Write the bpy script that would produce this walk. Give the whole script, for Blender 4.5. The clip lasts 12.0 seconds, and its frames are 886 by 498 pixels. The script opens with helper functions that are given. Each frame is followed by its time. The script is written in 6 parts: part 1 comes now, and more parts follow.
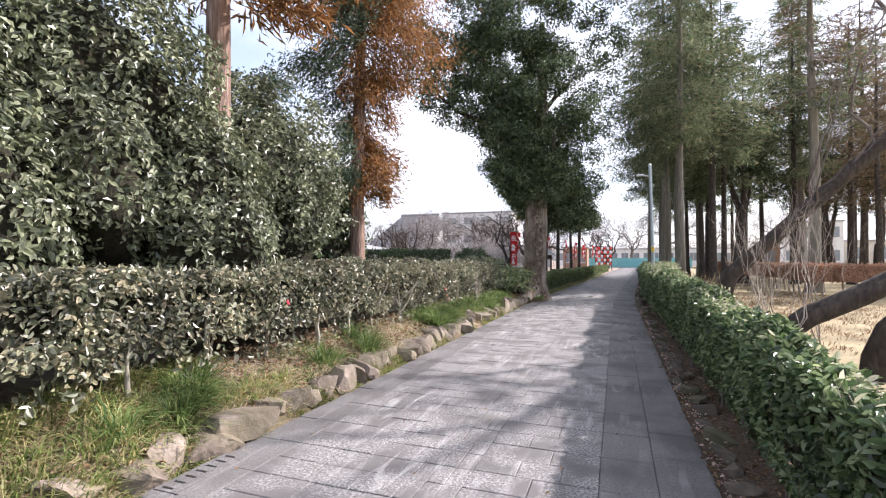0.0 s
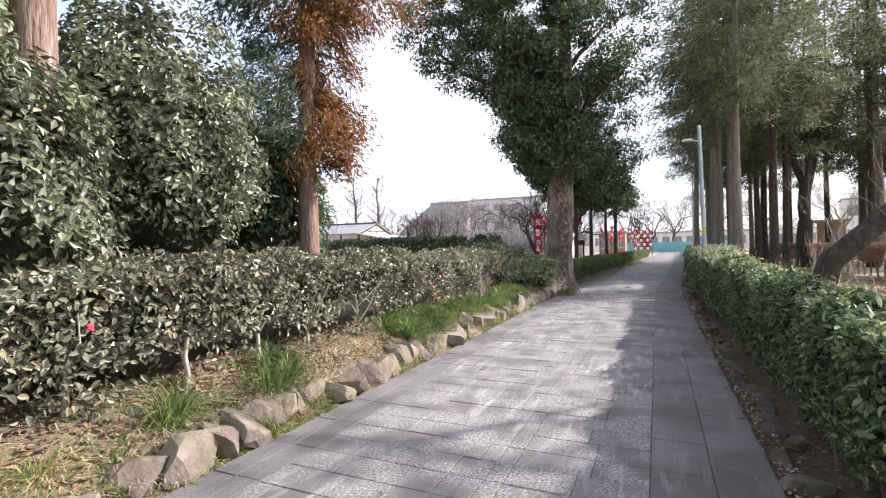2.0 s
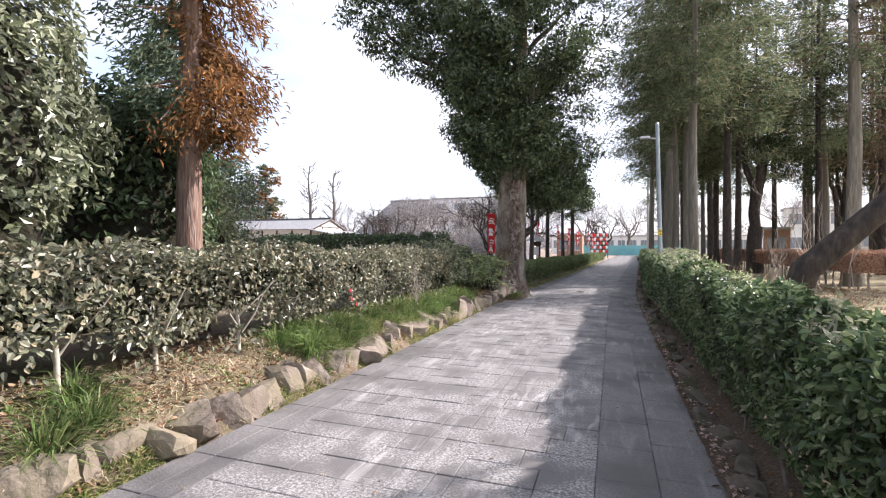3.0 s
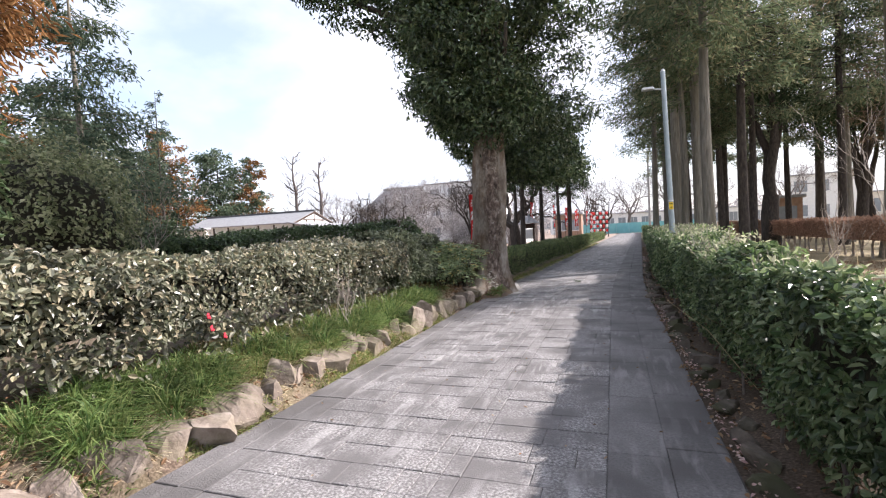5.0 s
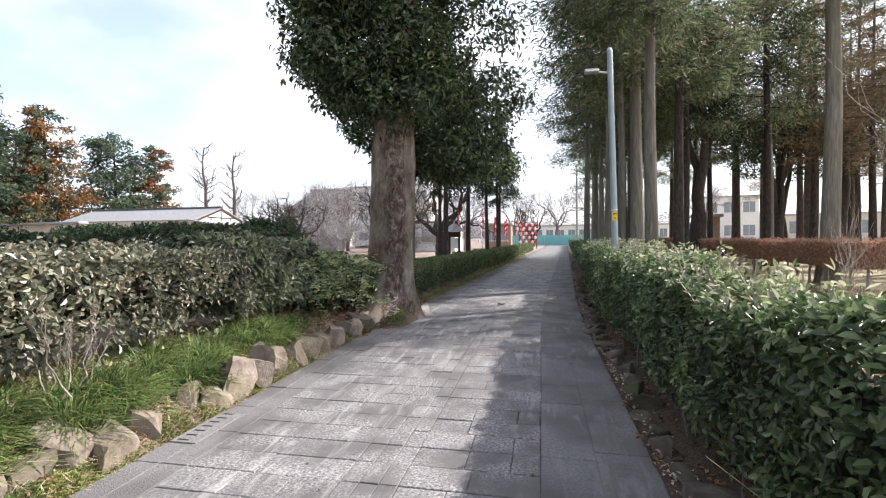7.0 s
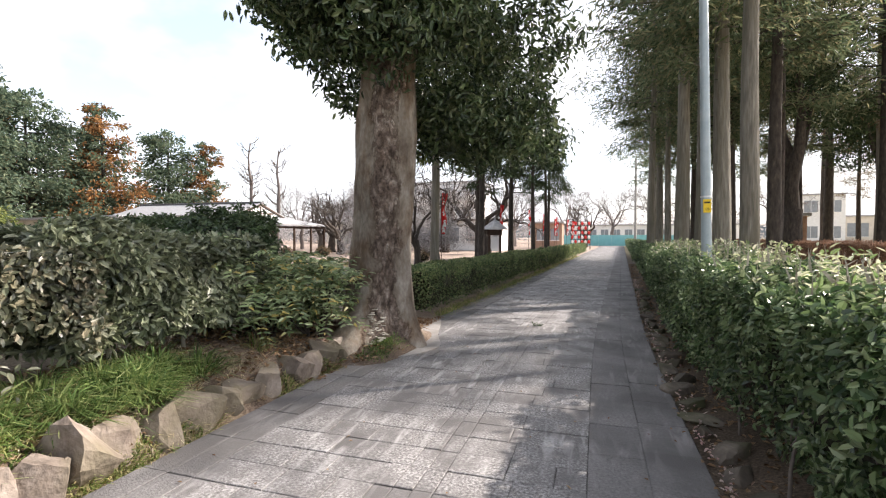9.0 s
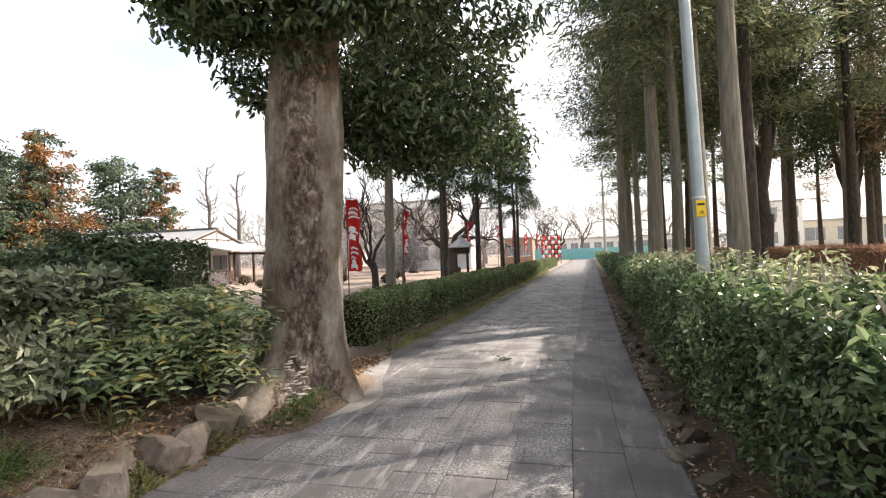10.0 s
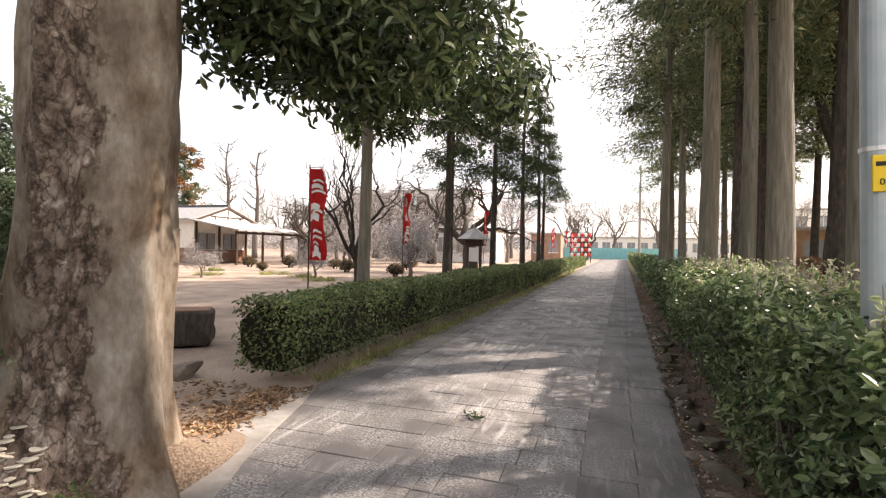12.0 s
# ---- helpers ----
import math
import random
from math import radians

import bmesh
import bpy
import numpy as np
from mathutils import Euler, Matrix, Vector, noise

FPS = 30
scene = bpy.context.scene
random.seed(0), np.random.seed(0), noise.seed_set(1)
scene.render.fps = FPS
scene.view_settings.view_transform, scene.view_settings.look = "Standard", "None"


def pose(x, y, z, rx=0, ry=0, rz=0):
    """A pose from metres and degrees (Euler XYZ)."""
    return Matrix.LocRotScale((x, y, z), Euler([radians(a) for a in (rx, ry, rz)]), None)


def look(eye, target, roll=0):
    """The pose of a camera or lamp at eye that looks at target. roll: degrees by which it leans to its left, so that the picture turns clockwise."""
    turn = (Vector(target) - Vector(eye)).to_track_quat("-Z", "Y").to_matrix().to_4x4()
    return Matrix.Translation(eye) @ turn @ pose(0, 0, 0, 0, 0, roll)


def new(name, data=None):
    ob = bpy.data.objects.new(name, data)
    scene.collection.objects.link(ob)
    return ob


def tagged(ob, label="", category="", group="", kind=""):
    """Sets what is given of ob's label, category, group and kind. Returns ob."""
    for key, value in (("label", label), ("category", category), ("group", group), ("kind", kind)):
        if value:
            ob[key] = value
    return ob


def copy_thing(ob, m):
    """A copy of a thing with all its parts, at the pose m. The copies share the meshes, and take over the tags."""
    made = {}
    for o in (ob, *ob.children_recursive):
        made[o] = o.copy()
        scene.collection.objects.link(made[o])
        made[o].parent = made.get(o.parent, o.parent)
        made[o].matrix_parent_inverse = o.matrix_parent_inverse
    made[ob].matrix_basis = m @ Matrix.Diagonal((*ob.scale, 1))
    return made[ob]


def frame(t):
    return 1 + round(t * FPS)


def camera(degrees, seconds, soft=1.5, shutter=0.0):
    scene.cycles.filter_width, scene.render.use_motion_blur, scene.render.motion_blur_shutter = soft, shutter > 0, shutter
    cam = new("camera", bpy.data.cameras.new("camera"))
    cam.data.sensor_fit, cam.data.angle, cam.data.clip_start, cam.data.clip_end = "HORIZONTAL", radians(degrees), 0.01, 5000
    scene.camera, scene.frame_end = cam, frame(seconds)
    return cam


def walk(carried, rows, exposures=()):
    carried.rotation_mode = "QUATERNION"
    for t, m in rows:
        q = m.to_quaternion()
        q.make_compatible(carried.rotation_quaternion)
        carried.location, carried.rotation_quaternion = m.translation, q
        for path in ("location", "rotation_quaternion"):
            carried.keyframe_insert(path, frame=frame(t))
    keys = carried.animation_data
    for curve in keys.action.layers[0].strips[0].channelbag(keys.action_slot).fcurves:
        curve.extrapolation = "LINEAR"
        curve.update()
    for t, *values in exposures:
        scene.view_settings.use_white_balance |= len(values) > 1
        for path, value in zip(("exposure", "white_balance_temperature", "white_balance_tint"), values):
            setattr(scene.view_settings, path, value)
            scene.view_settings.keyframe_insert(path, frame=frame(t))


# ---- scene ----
cam = camera(85.8, 12.0, soft=1.2)
METRES, EYE, TILT, LEAN, TURN = 16.0, 1.5, -3.74, 0.0, 20.0
ROWS = [
    (0.0, 0.0, 0.0, 0.0, -0.01, 5.0, -0.07),
    (0.5, 0.0129, 0.0411, 0.0011, -1.12, 5.34, -0.56),
    (1.0, 0.0259, 0.0783, 0.0042, 2.19, 3.33, 1.26),
    (1.5, 0.0369, 0.1197, 0.0051, 1.55, 1.23, -1.16),
    (2.0, 0.0529, 0.1548, 0.0093, 4.23, 3.67, 0.94),
    (2.5, 0.0694, 0.1945, 0.0101, 0.66, 3.49, -0.09),
    (4.5, 0.1262, 0.3499, 0.0221, -1.42, 3.53, 0.27),
    (5.0, 0.1397, 0.3888, 0.0251, -0.17, 1.9, 2.87),
    (5.5, 0.1492, 0.4308, 0.027, -2.33, 2.4, 0.75),
    (6.0, 0.1611, 0.4707, 0.0308, -2.48, 1.81, 1.13),
    (6.5, 0.1743, 0.5132, 0.0328, -5.8, 2.56, 0.71),
    (7.0, 0.1935, 0.5505, 0.0362, -8.34, 2.39, 1.17),
    (9.0, 0.2512, 0.7049, 0.0453, -2.32, 2.26, 0.06),
    (9.5, 0.2638, 0.7461, 0.0474, -7.3, 3.34, -0.86),
    (10.0, 0.2786, 0.7833, 0.0513, -5.44, 4.5, 2.55),
    (10.5, 0.2938, 0.8232, 0.053, -8.02, 4.75, 0.63),
    (11.0, 0.3112, 0.8578, 0.0561, -5.01, 4.33, 2.31),
    (11.5, 0.325, 0.8971, 0.0568, -4.09, 3.4, -1.5),
    (12.0, 0.3411, 0.9344, 0.0614, -2.19, 3.48, -0.91),
]
walk(cam, [(t, pose(0, 0, EYE, TILT, LEAN, TURN) @ pose(METRES * x, METRES * y, METRES * z, 90 + pitch, roll, yaw)) for t, x, y, z, yaw, pitch, roll in ROWS],
     [(0.0, 1.03, 6200, 18), (2.5, 1.08, 6250, 18), (4.5, 0.99, 6250, 18), (7.0, 1.0, 6250, 14), (9.5, 1.22, 6800, 14), (12.0, 1.34, 7450, 18)])

# ---------------------------------------------------------------- light
SUN_EL, SUN_AZ = 33.0, 37.0          # degrees; azimuth from +x towards +y
world = bpy.data.worlds.new("world")
scene.world = world
world.use_nodes = True
wn, wl = world.node_tree.nodes, world.node_tree.links
wn.clear()
w_out = wn.new("ShaderNodeOutputWorld")
w_bg = wn.new("ShaderNodeBackground")
w_sky = wn.new("ShaderNodeTexSky")
w_sky.sky_type, w_sky.sun_disc = "NISHITA", False
w_sky.sun_elevation, w_sky.sun_rotation = radians(SUN_EL), radians(90 - SUN_AZ)
w_sky.air_density, w_sky.dust_density = 1.0, 1.6
w_co = wn.new("ShaderNodeTexCoord")
w_map = wn.new("ShaderNodeMapping")
w_map.inputs["Rotation"].default_value = (0.3, 0.25, 0.6)
w_map.inputs["Scale"].default_value = (1.0, 2.2, 3.2)
w_noise = wn.new("ShaderNodeTexNoise")
w_noise.inputs["Scale"].default_value, w_noise.inputs["Detail"].default_value = 1.5, 7.0
w_noise.inputs["Roughness"].default_value = 0.5
w_ramp = wn.new("ShaderNodeValToRGB")
w_ramp.color_ramp.elements[0].position, w_ramp.color_ramp.elements[1].position = 0.36, 0.60
w_ramp.color_ramp.elements[0].color = (0.32, 0.32, 0.32, 1)
w_mix = wn.new("ShaderNodeMixRGB")
w_mix.inputs["Color2"].default_value = (6.0, 6.25, 6.6, 1)
wl.new(w_co.outputs["Generated"], w_map.inputs["Vector"])
wl.new(w_map.outputs["Vector"], w_noise.inputs["Vector"])
wl.new(w_noise.outputs["Fac"], w_ramp.inputs["Fac"])
wl.new(w_ramp.outputs["Color"], w_mix.inputs["Fac"])
w_gain = wn.new("ShaderNodeMixRGB")
w_gain.blend_type = "MULTIPLY"
w_gain.inputs["Fac"].default_value, w_gain.inputs["Color2"].default_value = 1.0, (1.5, 1.5, 1.45, 1)
wl.new(w_sky.outputs["Color"], w_gain.inputs["Color1"])
wl.new(w_gain.outputs["Color"], w_mix.inputs["Color1"])
wl.new(w_mix.outputs["Color"], w_bg.inputs["Color"])
w_bg.inputs["Strength"].default_value = 0.108
wl.new(w_bg.outputs["Background"], w_out.inputs["Surface"])

sun = new("sun", bpy.data.lights.new("sun", "SUN"))
sun.data.energy, sun.data.angle, sun.data.color = 5.0, radians(1.0), (1.0, 0.93, 0.84)
_a, _e = radians(SUN_AZ), radians(SUN_EL)
sun.matrix_world = look((40 * math.cos(_a) * math.cos(_e), 40 * math.sin(_a) * math.cos(_e), 40 * math.sin(_e)), (0, 0, 0))

# ---------------------------------------------------------------- materials
def nodes_of(name):
    m = bpy.data.materials.new(name)
    m.use_nodes = True
    n = m.node_tree.nodes
    return m, n, m.node_tree.links, n["Principled BSDF"]


def ramp_node(n, stops):
    r = n.new("ShaderNodeValToRGB")
    els = r.color_ramp.elements
    while len(els) < len(stops):
        els.new(0.5)
    for e, (p, c) in zip(els, stops):
        e.position, e.color = p, (*c, 1)
    return r


def rough_mat(name, stops, scale=8.0, rough=0.85, bump=0.4, stretch=(1, 1, 1), stain=None, stain_scale=0.5,
              detail=6.0, metallic=0.0, vary=0.0, bump_scale=0.0, spec=0.3, placed=False, scuff=None):
    """A surface with grain, larger stains and fine relief."""
    m, n, l, p = nodes_of(name)
    co, mp = n.new("ShaderNodeTexCoord"), n.new("ShaderNodeMapping")
    mp.inputs["Scale"].default_value = stretch
    l.new(n.new("ShaderNodeNewGeometry").outputs["Position"] if placed else co.outputs["Object"], mp.inputs["Vector"])
    a = n.new("ShaderNodeTexNoise")
    a.inputs["Scale"].default_value, a.inputs["Detail"].default_value, a.inputs["Roughness"].default_value = scale, detail, 0.6
    l.new(mp.outputs["Vector"], a.inputs["Vector"])
    r = ramp_node(n, stops)
    l.new(a.outputs["Fac"], r.inputs["Fac"])
    colour = r.outputs["Color"]
    if stain:
        b = n.new("ShaderNodeTexNoise")
        b.inputs["Scale"].default_value, b.inputs["Detail"].default_value = stain_scale, 5.0
        l.new(mp.outputs["Vector"], b.inputs["Vector"])
        r2 = ramp_node(n, [(0.42, (0, 0, 0)), (0.62, (1, 1, 1))])
        l.new(b.outputs["Fac"], r2.inputs["Fac"])
        mix = n.new("ShaderNodeMixRGB")
        mix.inputs["Color2"].default_value = (*stain, 1)
        l.new(r2.outputs["Color"], mix.inputs["Fac"])
        l.new(colour, mix.inputs["Color1"])
        colour = mix.outputs["Color"]
    if scuff:
        # pale drag marks along the way, broken up into patches
        sm, sc, sp = n.new("ShaderNodeMapping"), n.new("ShaderNodeTexNoise"), n.new("ShaderNodeTexNoise")
        sm.inputs["Scale"].default_value, sm.inputs["Rotation"].default_value = (5.0, 0.9, 1.0), (0, 0, 0.2)
        l.new(mp.outputs["Vector"], sm.inputs["Vector"])
        l.new(sm.outputs["Vector"], sc.inputs["Vector"])
        l.new(mp.outputs["Vector"], sp.inputs["Vector"])
        sc.inputs["Scale"].default_value, sc.inputs["Detail"].default_value, sc.inputs["Distortion"].default_value = 2.2, 8.0, 0.6
        sp.inputs["Scale"].default_value, sp.inputs["Detail"].default_value = 0.8, 3.0
        ra, rb, mul, sx = ramp_node(n, [(0.52, (0, 0, 0)), (0.66, (1, 1, 1))]), ramp_node(n, [(0.42, (0, 0, 0)), (0.66, (0.5, 0.5, 0.5))]), n.new("ShaderNodeMath"), n.new("ShaderNodeMixRGB")
        l.new(sc.outputs["Fac"], ra.inputs["Fac"])
        l.new(sp.outputs["Fac"], rb.inputs["Fac"])
        mul.operation = "MULTIPLY"
        l.new(ra.outputs["Color"], mul.inputs[0])
        l.new(rb.outputs["Color"], mul.inputs[1])
        sx.inputs["Color2"].default_value = (*scuff, 1)
        l.new(mul.outputs["Value"], sx.inputs["Fac"])
        l.new(colour, sx.inputs["Color1"])
        colour = sx.outputs["Color"]
    if vary:
        info, hs = n.new("ShaderNodeObjectInfo"), n.new("ShaderNodeHueSaturation")
        rng = n.new("ShaderNodeMapRange")
        rng.inputs["To Min"].default_value, rng.inputs["To Max"].default_value = 1 - vary, 1 + vary
        l.new(info.outputs["Random"], rng.inputs["Value"])
        l.new(rng.outputs["Result"], hs.inputs["Value"])
        l.new(colour, hs.inputs["Color"])
        colour = hs.outputs["Color"]
    l.new(colour, p.inputs["Base Color"])
    p.inputs["Roughness"].default_value, p.inputs["Metallic"].default_value = rough, metallic
    p.inputs["Specular IOR Level"].default_value = spec
    if bump:
        c = a
        if bump_scale:
            c = n.new("ShaderNodeTexNoise")
            c.inputs["Scale"].default_value, c.inputs["Detail"].default_value = bump_scale, 4.0
            l.new(mp.outputs["Vector"], c.inputs["Vector"])
        bp = n.new("ShaderNodeBump")
        bp.inputs["Strength"].default_value, bp.inputs["Distance"].default_value = bump, 0.03
        l.new(c.outputs["Fac"], bp.inputs["Height"])
        l.new(bp.outputs["Normal"], p.inputs["Normal"])
    return m


def leaf_mat(name, stops, rough=0.45, through_light=0.25, spec=0.5):
    """Leaves: each one has its own tint; some light passes through."""
    m, n, l, p = nodes_of(name)
    g = n.new("ShaderNodeNewGeometry")
    r = ramp_node(n, stops)
    l.new(g.outputs["Random Per Island"], r.inputs["Fac"])
    co, no = n.new("ShaderNodeTexCoord"), n.new("ShaderNodeTexNoise")
    no.inputs["Scale"].default_value, no.inputs["Detail"].default_value = 1.9, 5.0
    l.new(co.outputs["Object"], no.inputs["Vector"])
    rng, hs = n.new("ShaderNodeMapRange"), n.new("ShaderNodeHueSaturation")
    rng.inputs["From Min"].default_value, rng.inputs["From Max"].default_value = 0.3, 0.7
    rng.inputs["To Min"].default_value, rng.inputs["To Max"].default_value = 0.55, 1.4
    l.new(no.outputs["Fac"], rng.inputs["Value"])
    l.new(rng.outputs["Result"], hs.inputs["Value"])
    l.new(r.outputs["Color"], hs.inputs["Color"])
    l.new(hs.outputs["Color"], p.inputs["Base Color"])
    p.inputs["Roughness"].default_value, p.inputs["Specular IOR Level"].default_value = rough, spec
    t, mx = n.new("ShaderNodeBsdfTranslucent"), n.new("ShaderNodeMixShader")
    l.new(hs.outputs["Color"], t.inputs["Color"])
    mx.inputs["Fac"].default_value = through_light
    l.new(p.outputs["BSDF"], mx.inputs[1])
    l.new(t.outputs["BSDF"], mx.inputs[2])
    l.new(mx.outputs["Shader"], n["Material Output"].inputs["Surface"])
    return m


def greens(*cs):
    return [(i / max(1, len(cs) - 1), c) for i, c in enumerate(cs)]


M_CAMELLIA = leaf_mat("camellia_leaf", greens((0.028, 0.034, 0.019), (0.12, 0.136, 0.079), (0.205, 0.216, 0.138), (0.37, 0.315, 0.21), (0.155, 0.163, 0.096), (0.32, 0.32, 0.24), (0.038, 0.044, 0.024)), 0.36, 0.22, 0.65)
M_SHRUB = leaf_mat("glossy_leaf", greens((0.03, 0.04, 0.02), (0.115, 0.138, 0.072), (0.2, 0.225, 0.13), (0.33, 0.35, 0.235), (0.05, 0.066, 0.034)), 0.36, 0.24, 0.65)
M_MIDSHRUB = leaf_mat("mid_green_leaf", greens((0.07, 0.09, 0.04), (0.2, 0.23, 0.11), (0.32, 0.34, 0.18), (0.44, 0.44, 0.28)), 0.42, 0.45, 0.5)
M_DARKLEAF = leaf_mat("dark_leaf", greens((0.03, 0.055, 0.025), (0.075, 0.12, 0.05), (0.13, 0.18, 0.08)), 0.38, 0.3, 0.6)
M_RHEDGE = leaf_mat("privet_leaf", greens((0.022, 0.046, 0.02), (0.075, 0.128, 0.05), (0.15, 0.212, 0.09), (0.3, 0.36, 0.2)), 0.38, 0.28, 0.55)
M_YOUNG = leaf_mat("young_leaf", greens((0.1, 0.17, 0.06), (0.24, 0.31, 0.13), (0.46, 0.47, 0.3), (0.6, 0.58, 0.44)), 0.45, 0.4, 0.4)
M_BOX = leaf_mat("box_leaf", greens((0.045, 0.085, 0.032), (0.115, 0.175, 0.065), (0.2, 0.255, 0.105), (0.31, 0.32, 0.16)), 0.5, 0.32)
# the palest oak tint paints glints onto some of the leaves
M_OAK = leaf_mat("evergreen_oak_leaf", greens((0.018, 0.034, 0.015), (0.05, 0.085, 0.032), (0.095, 0.14, 0.058), (0.2, 0.235, 0.12)), 0.36, 0.28, 0.6)
M_CYPRESS = leaf_mat("cypress_spray", greens((0.055, 0.088, 0.048), (0.12, 0.158, 0.088), (0.18, 0.21, 0.115), (0.25, 0.225, 0.133)), 0.7, 0.5, 0.2)
M_THUJA = leaf_mat("dark_cypress_spray", greens((0.025, 0.045, 0.022), (0.05, 0.075, 0.035), (0.085, 0.11, 0.05)), 0.7, 0.35, 0.2)
M_YELLOWCY = leaf_mat("light_cypress_spray", greens((0.07, 0.1, 0.03), (0.16, 0.2, 0.06), (0.26, 0.28, 0.1)), 0.65, 0.45, 0.2)
M_ORANGE = leaf_mat("russet_needles", greens((0.13, 0.062, 0.028), (0.27, 0.135, 0.055), (0.4, 0.215, 0.09), (0.14, 0.105, 0.055)), 0.75, 0.4, 0.15)
M_RUSSET = leaf_mat("brown_needles", greens((0.12, 0.082, 0.052), (0.2, 0.142, 0.09), (0.14, 0.13, 0.075)), 0.75, 0.4, 0.15)
M_BLUECONIFER = leaf_mat("grey_green_needles", greens((0.06, 0.095, 0.065), (0.11, 0.155, 0.1), (0.18, 0.21, 0.13)), 0.65, 0.4, 0.2)
M_BROWNHEDGE = leaf_mat("dry_hedge_twig", greens((0.28, 0.155, 0.1), (0.46, 0.28, 0.19), (0.56, 0.38, 0.28)), 0.8, 0.35, 0.15)
M_GRASS = leaf_mat("grass_blade", greens((0.09, 0.145, 0.035), (0.18, 0.255, 0.07), (0.3, 0.34, 0.12), (0.46, 0.4, 0.21), (0.4, 0.32, 0.17)), 0.55, 0.4, 0.3)
M_LITTER = leaf_mat("fallen_leaf", greens((0.14, 0.08, 0.045), (0.25, 0.155, 0.09), (0.36, 0.265, 0.17), (0.2, 0.1, 0.05)), 0.8, 0.15, 0.2)
M_MAHONIA = leaf_mat("mahonia_leaf", [(0.0, (0.09, 0.14, 0.06)), (0.4, (0.26, 0.34, 0.16)), (0.88, (0.42, 0.48, 0.28)), (0.94, (0.56, 0.46, 0.16))], 0.4, 0.4, 0.5)
M_TUFT = leaf_mat("tussock_blade", greens((0.05, 0.1, 0.03), (0.11, 0.18, 0.055), (0.2, 0.28, 0.09), (0.3, 0.33, 0.14)), 0.5, 0.4, 0.3)
M_PALEPETAL = leaf_mat("pale_fallen_petal", greens((0.42, 0.26, 0.24), (0.6, 0.42, 0.4), (0.66, 0.56, 0.5), (0.3, 0.2, 0.15)), 0.8, 0.2, 0.2)
M_STRAW = leaf_mat("pale_straw", greens((0.42, 0.34, 0.2), (0.56, 0.48, 0.32), (0.66, 0.6, 0.44)), 0.7, 0.35, 0.2)
M_PINKTWIG = leaf_mat("pale_twig_haze", greens((0.27, 0.255, 0.25), (0.4, 0.38, 0.375), (0.52, 0.5, 0.495)), 0.85, 0.4, 0.1)


def old_bark():
    """Smooth grey bark with a strip of cracked, flaking plates down one side."""
    m, n, l, p = nodes_of("old_tree_bark")
    co = n.new("ShaderNodeTexCoord")

    def grain(scale, stretch, detail=9.0, warp=0.0):
        mp, a = n.new("ShaderNodeMapping"), n.new("ShaderNodeTexNoise")
        mp.inputs["Scale"].default_value = stretch
        l.new(co.outputs["Object"], mp.inputs["Vector"])
        a.inputs["Scale"].default_value, a.inputs["Detail"].default_value, a.inputs["Distortion"].default_value = scale, detail, warp
        a.inputs["Roughness"].default_value = 0.65
        l.new(mp.outputs["Vector"], a.inputs["Vector"])
        return a

    def blend(kind, fac, a, b):
        x = n.new("ShaderNodeMixRGB")
        x.blend_type = kind
        for value, slot in ((fac, "Fac"), (a, "Color1"), (b, "Color2")):
            if isinstance(value, (int, float)):
                x.inputs[slot].default_value = value
            elif isinstance(value, tuple):
                x.inputs[slot].default_value = (*value, 1)
            else:
                l.new(value, x.inputs[slot])
        return x.outputs["Color"]

    def ramp(value, *stops):
        r = ramp_node(n, list(stops))
        l.new(value, r.inputs["Fac"])
        return r.outputs["Color"]

    calm, patch, crumb, blotch = grain(4.2, (1, 1, 0.5), 10.0, 0.3), grain(1.0, (1, 1, 0.7), 3.0), grain(22.0, (1, 1, 0.8), 8.0), grain(2.6, (1.1, 1.1, 0.6), 5.0)
    pore = grain(26.0, (1, 1, 0.5), 9.0)
    # smooth bark: soft mottling and small pores
    smooth_c = ramp(calm.outputs["Fac"], (0.32, (0.11, 0.086, 0.066)), (0.44, (0.2, 0.165, 0.132)), (0.55, (0.28, 0.245, 0.205)), (0.68, (0.4, 0.37, 0.325)))
    smooth_c = blend("MULTIPLY", 0.5, smooth_c, ramp(pore.outputs["Fac"], (0.34, (0.55, 0.5, 0.46)), (0.6, (1.1, 1.08, 1.05))))
    smooth_c = blend("MULTIPLY", ramp(blotch.outputs["Fac"], (0.48, (0, 0, 0)), (0.62, (1, 1, 1))), smooth_c, (0.72, 0.6, 0.5))
    # flaking plates: cells of uneven size, bent by noise
    bend, mp, cell, edge = n.new("ShaderNodeVectorMath"), n.new("ShaderNodeMapping"), n.new("ShaderNodeTexVoronoi"), n.new("ShaderNodeTexVoronoi")
    shift = n.new("ShaderNodeVectorMath")
    shift.operation, shift.inputs["Scale"].default_value = "SCALE", 0.16
    l.new(crumb.outputs["Color"], shift.inputs[0])
    bend.operation = "ADD"
    l.new(co.outputs["Object"], bend.inputs[0])
    l.new(shift.outputs["Vector"], bend.inputs[1])
    mp.inputs["Scale"].default_value = (1.5, 1.5, 0.75)
    l.new(bend.outputs["Vector"], mp.inputs["Vector"])
    edge.feature = "DISTANCE_TO_EDGE"
    for v in (cell, edge):
        v.inputs["Scale"].default_value = 11.0
        l.new(mp.outputs["Vector"], v.inputs["Vector"])
    scale_n = grain(7.5, (1.3, 1.3, 0.75), 11.0, 0.6)
    plate = ramp(scale_n.outputs["Fac"], (0.34, (0.06, 0.046, 0.038)), (0.43, (0.145, 0.11, 0.09)), (0.53, (0.24, 0.19, 0.16)), (0.61, (0.35, 0.295, 0.255)), (0.69, (0.56, 0.52, 0.47)))
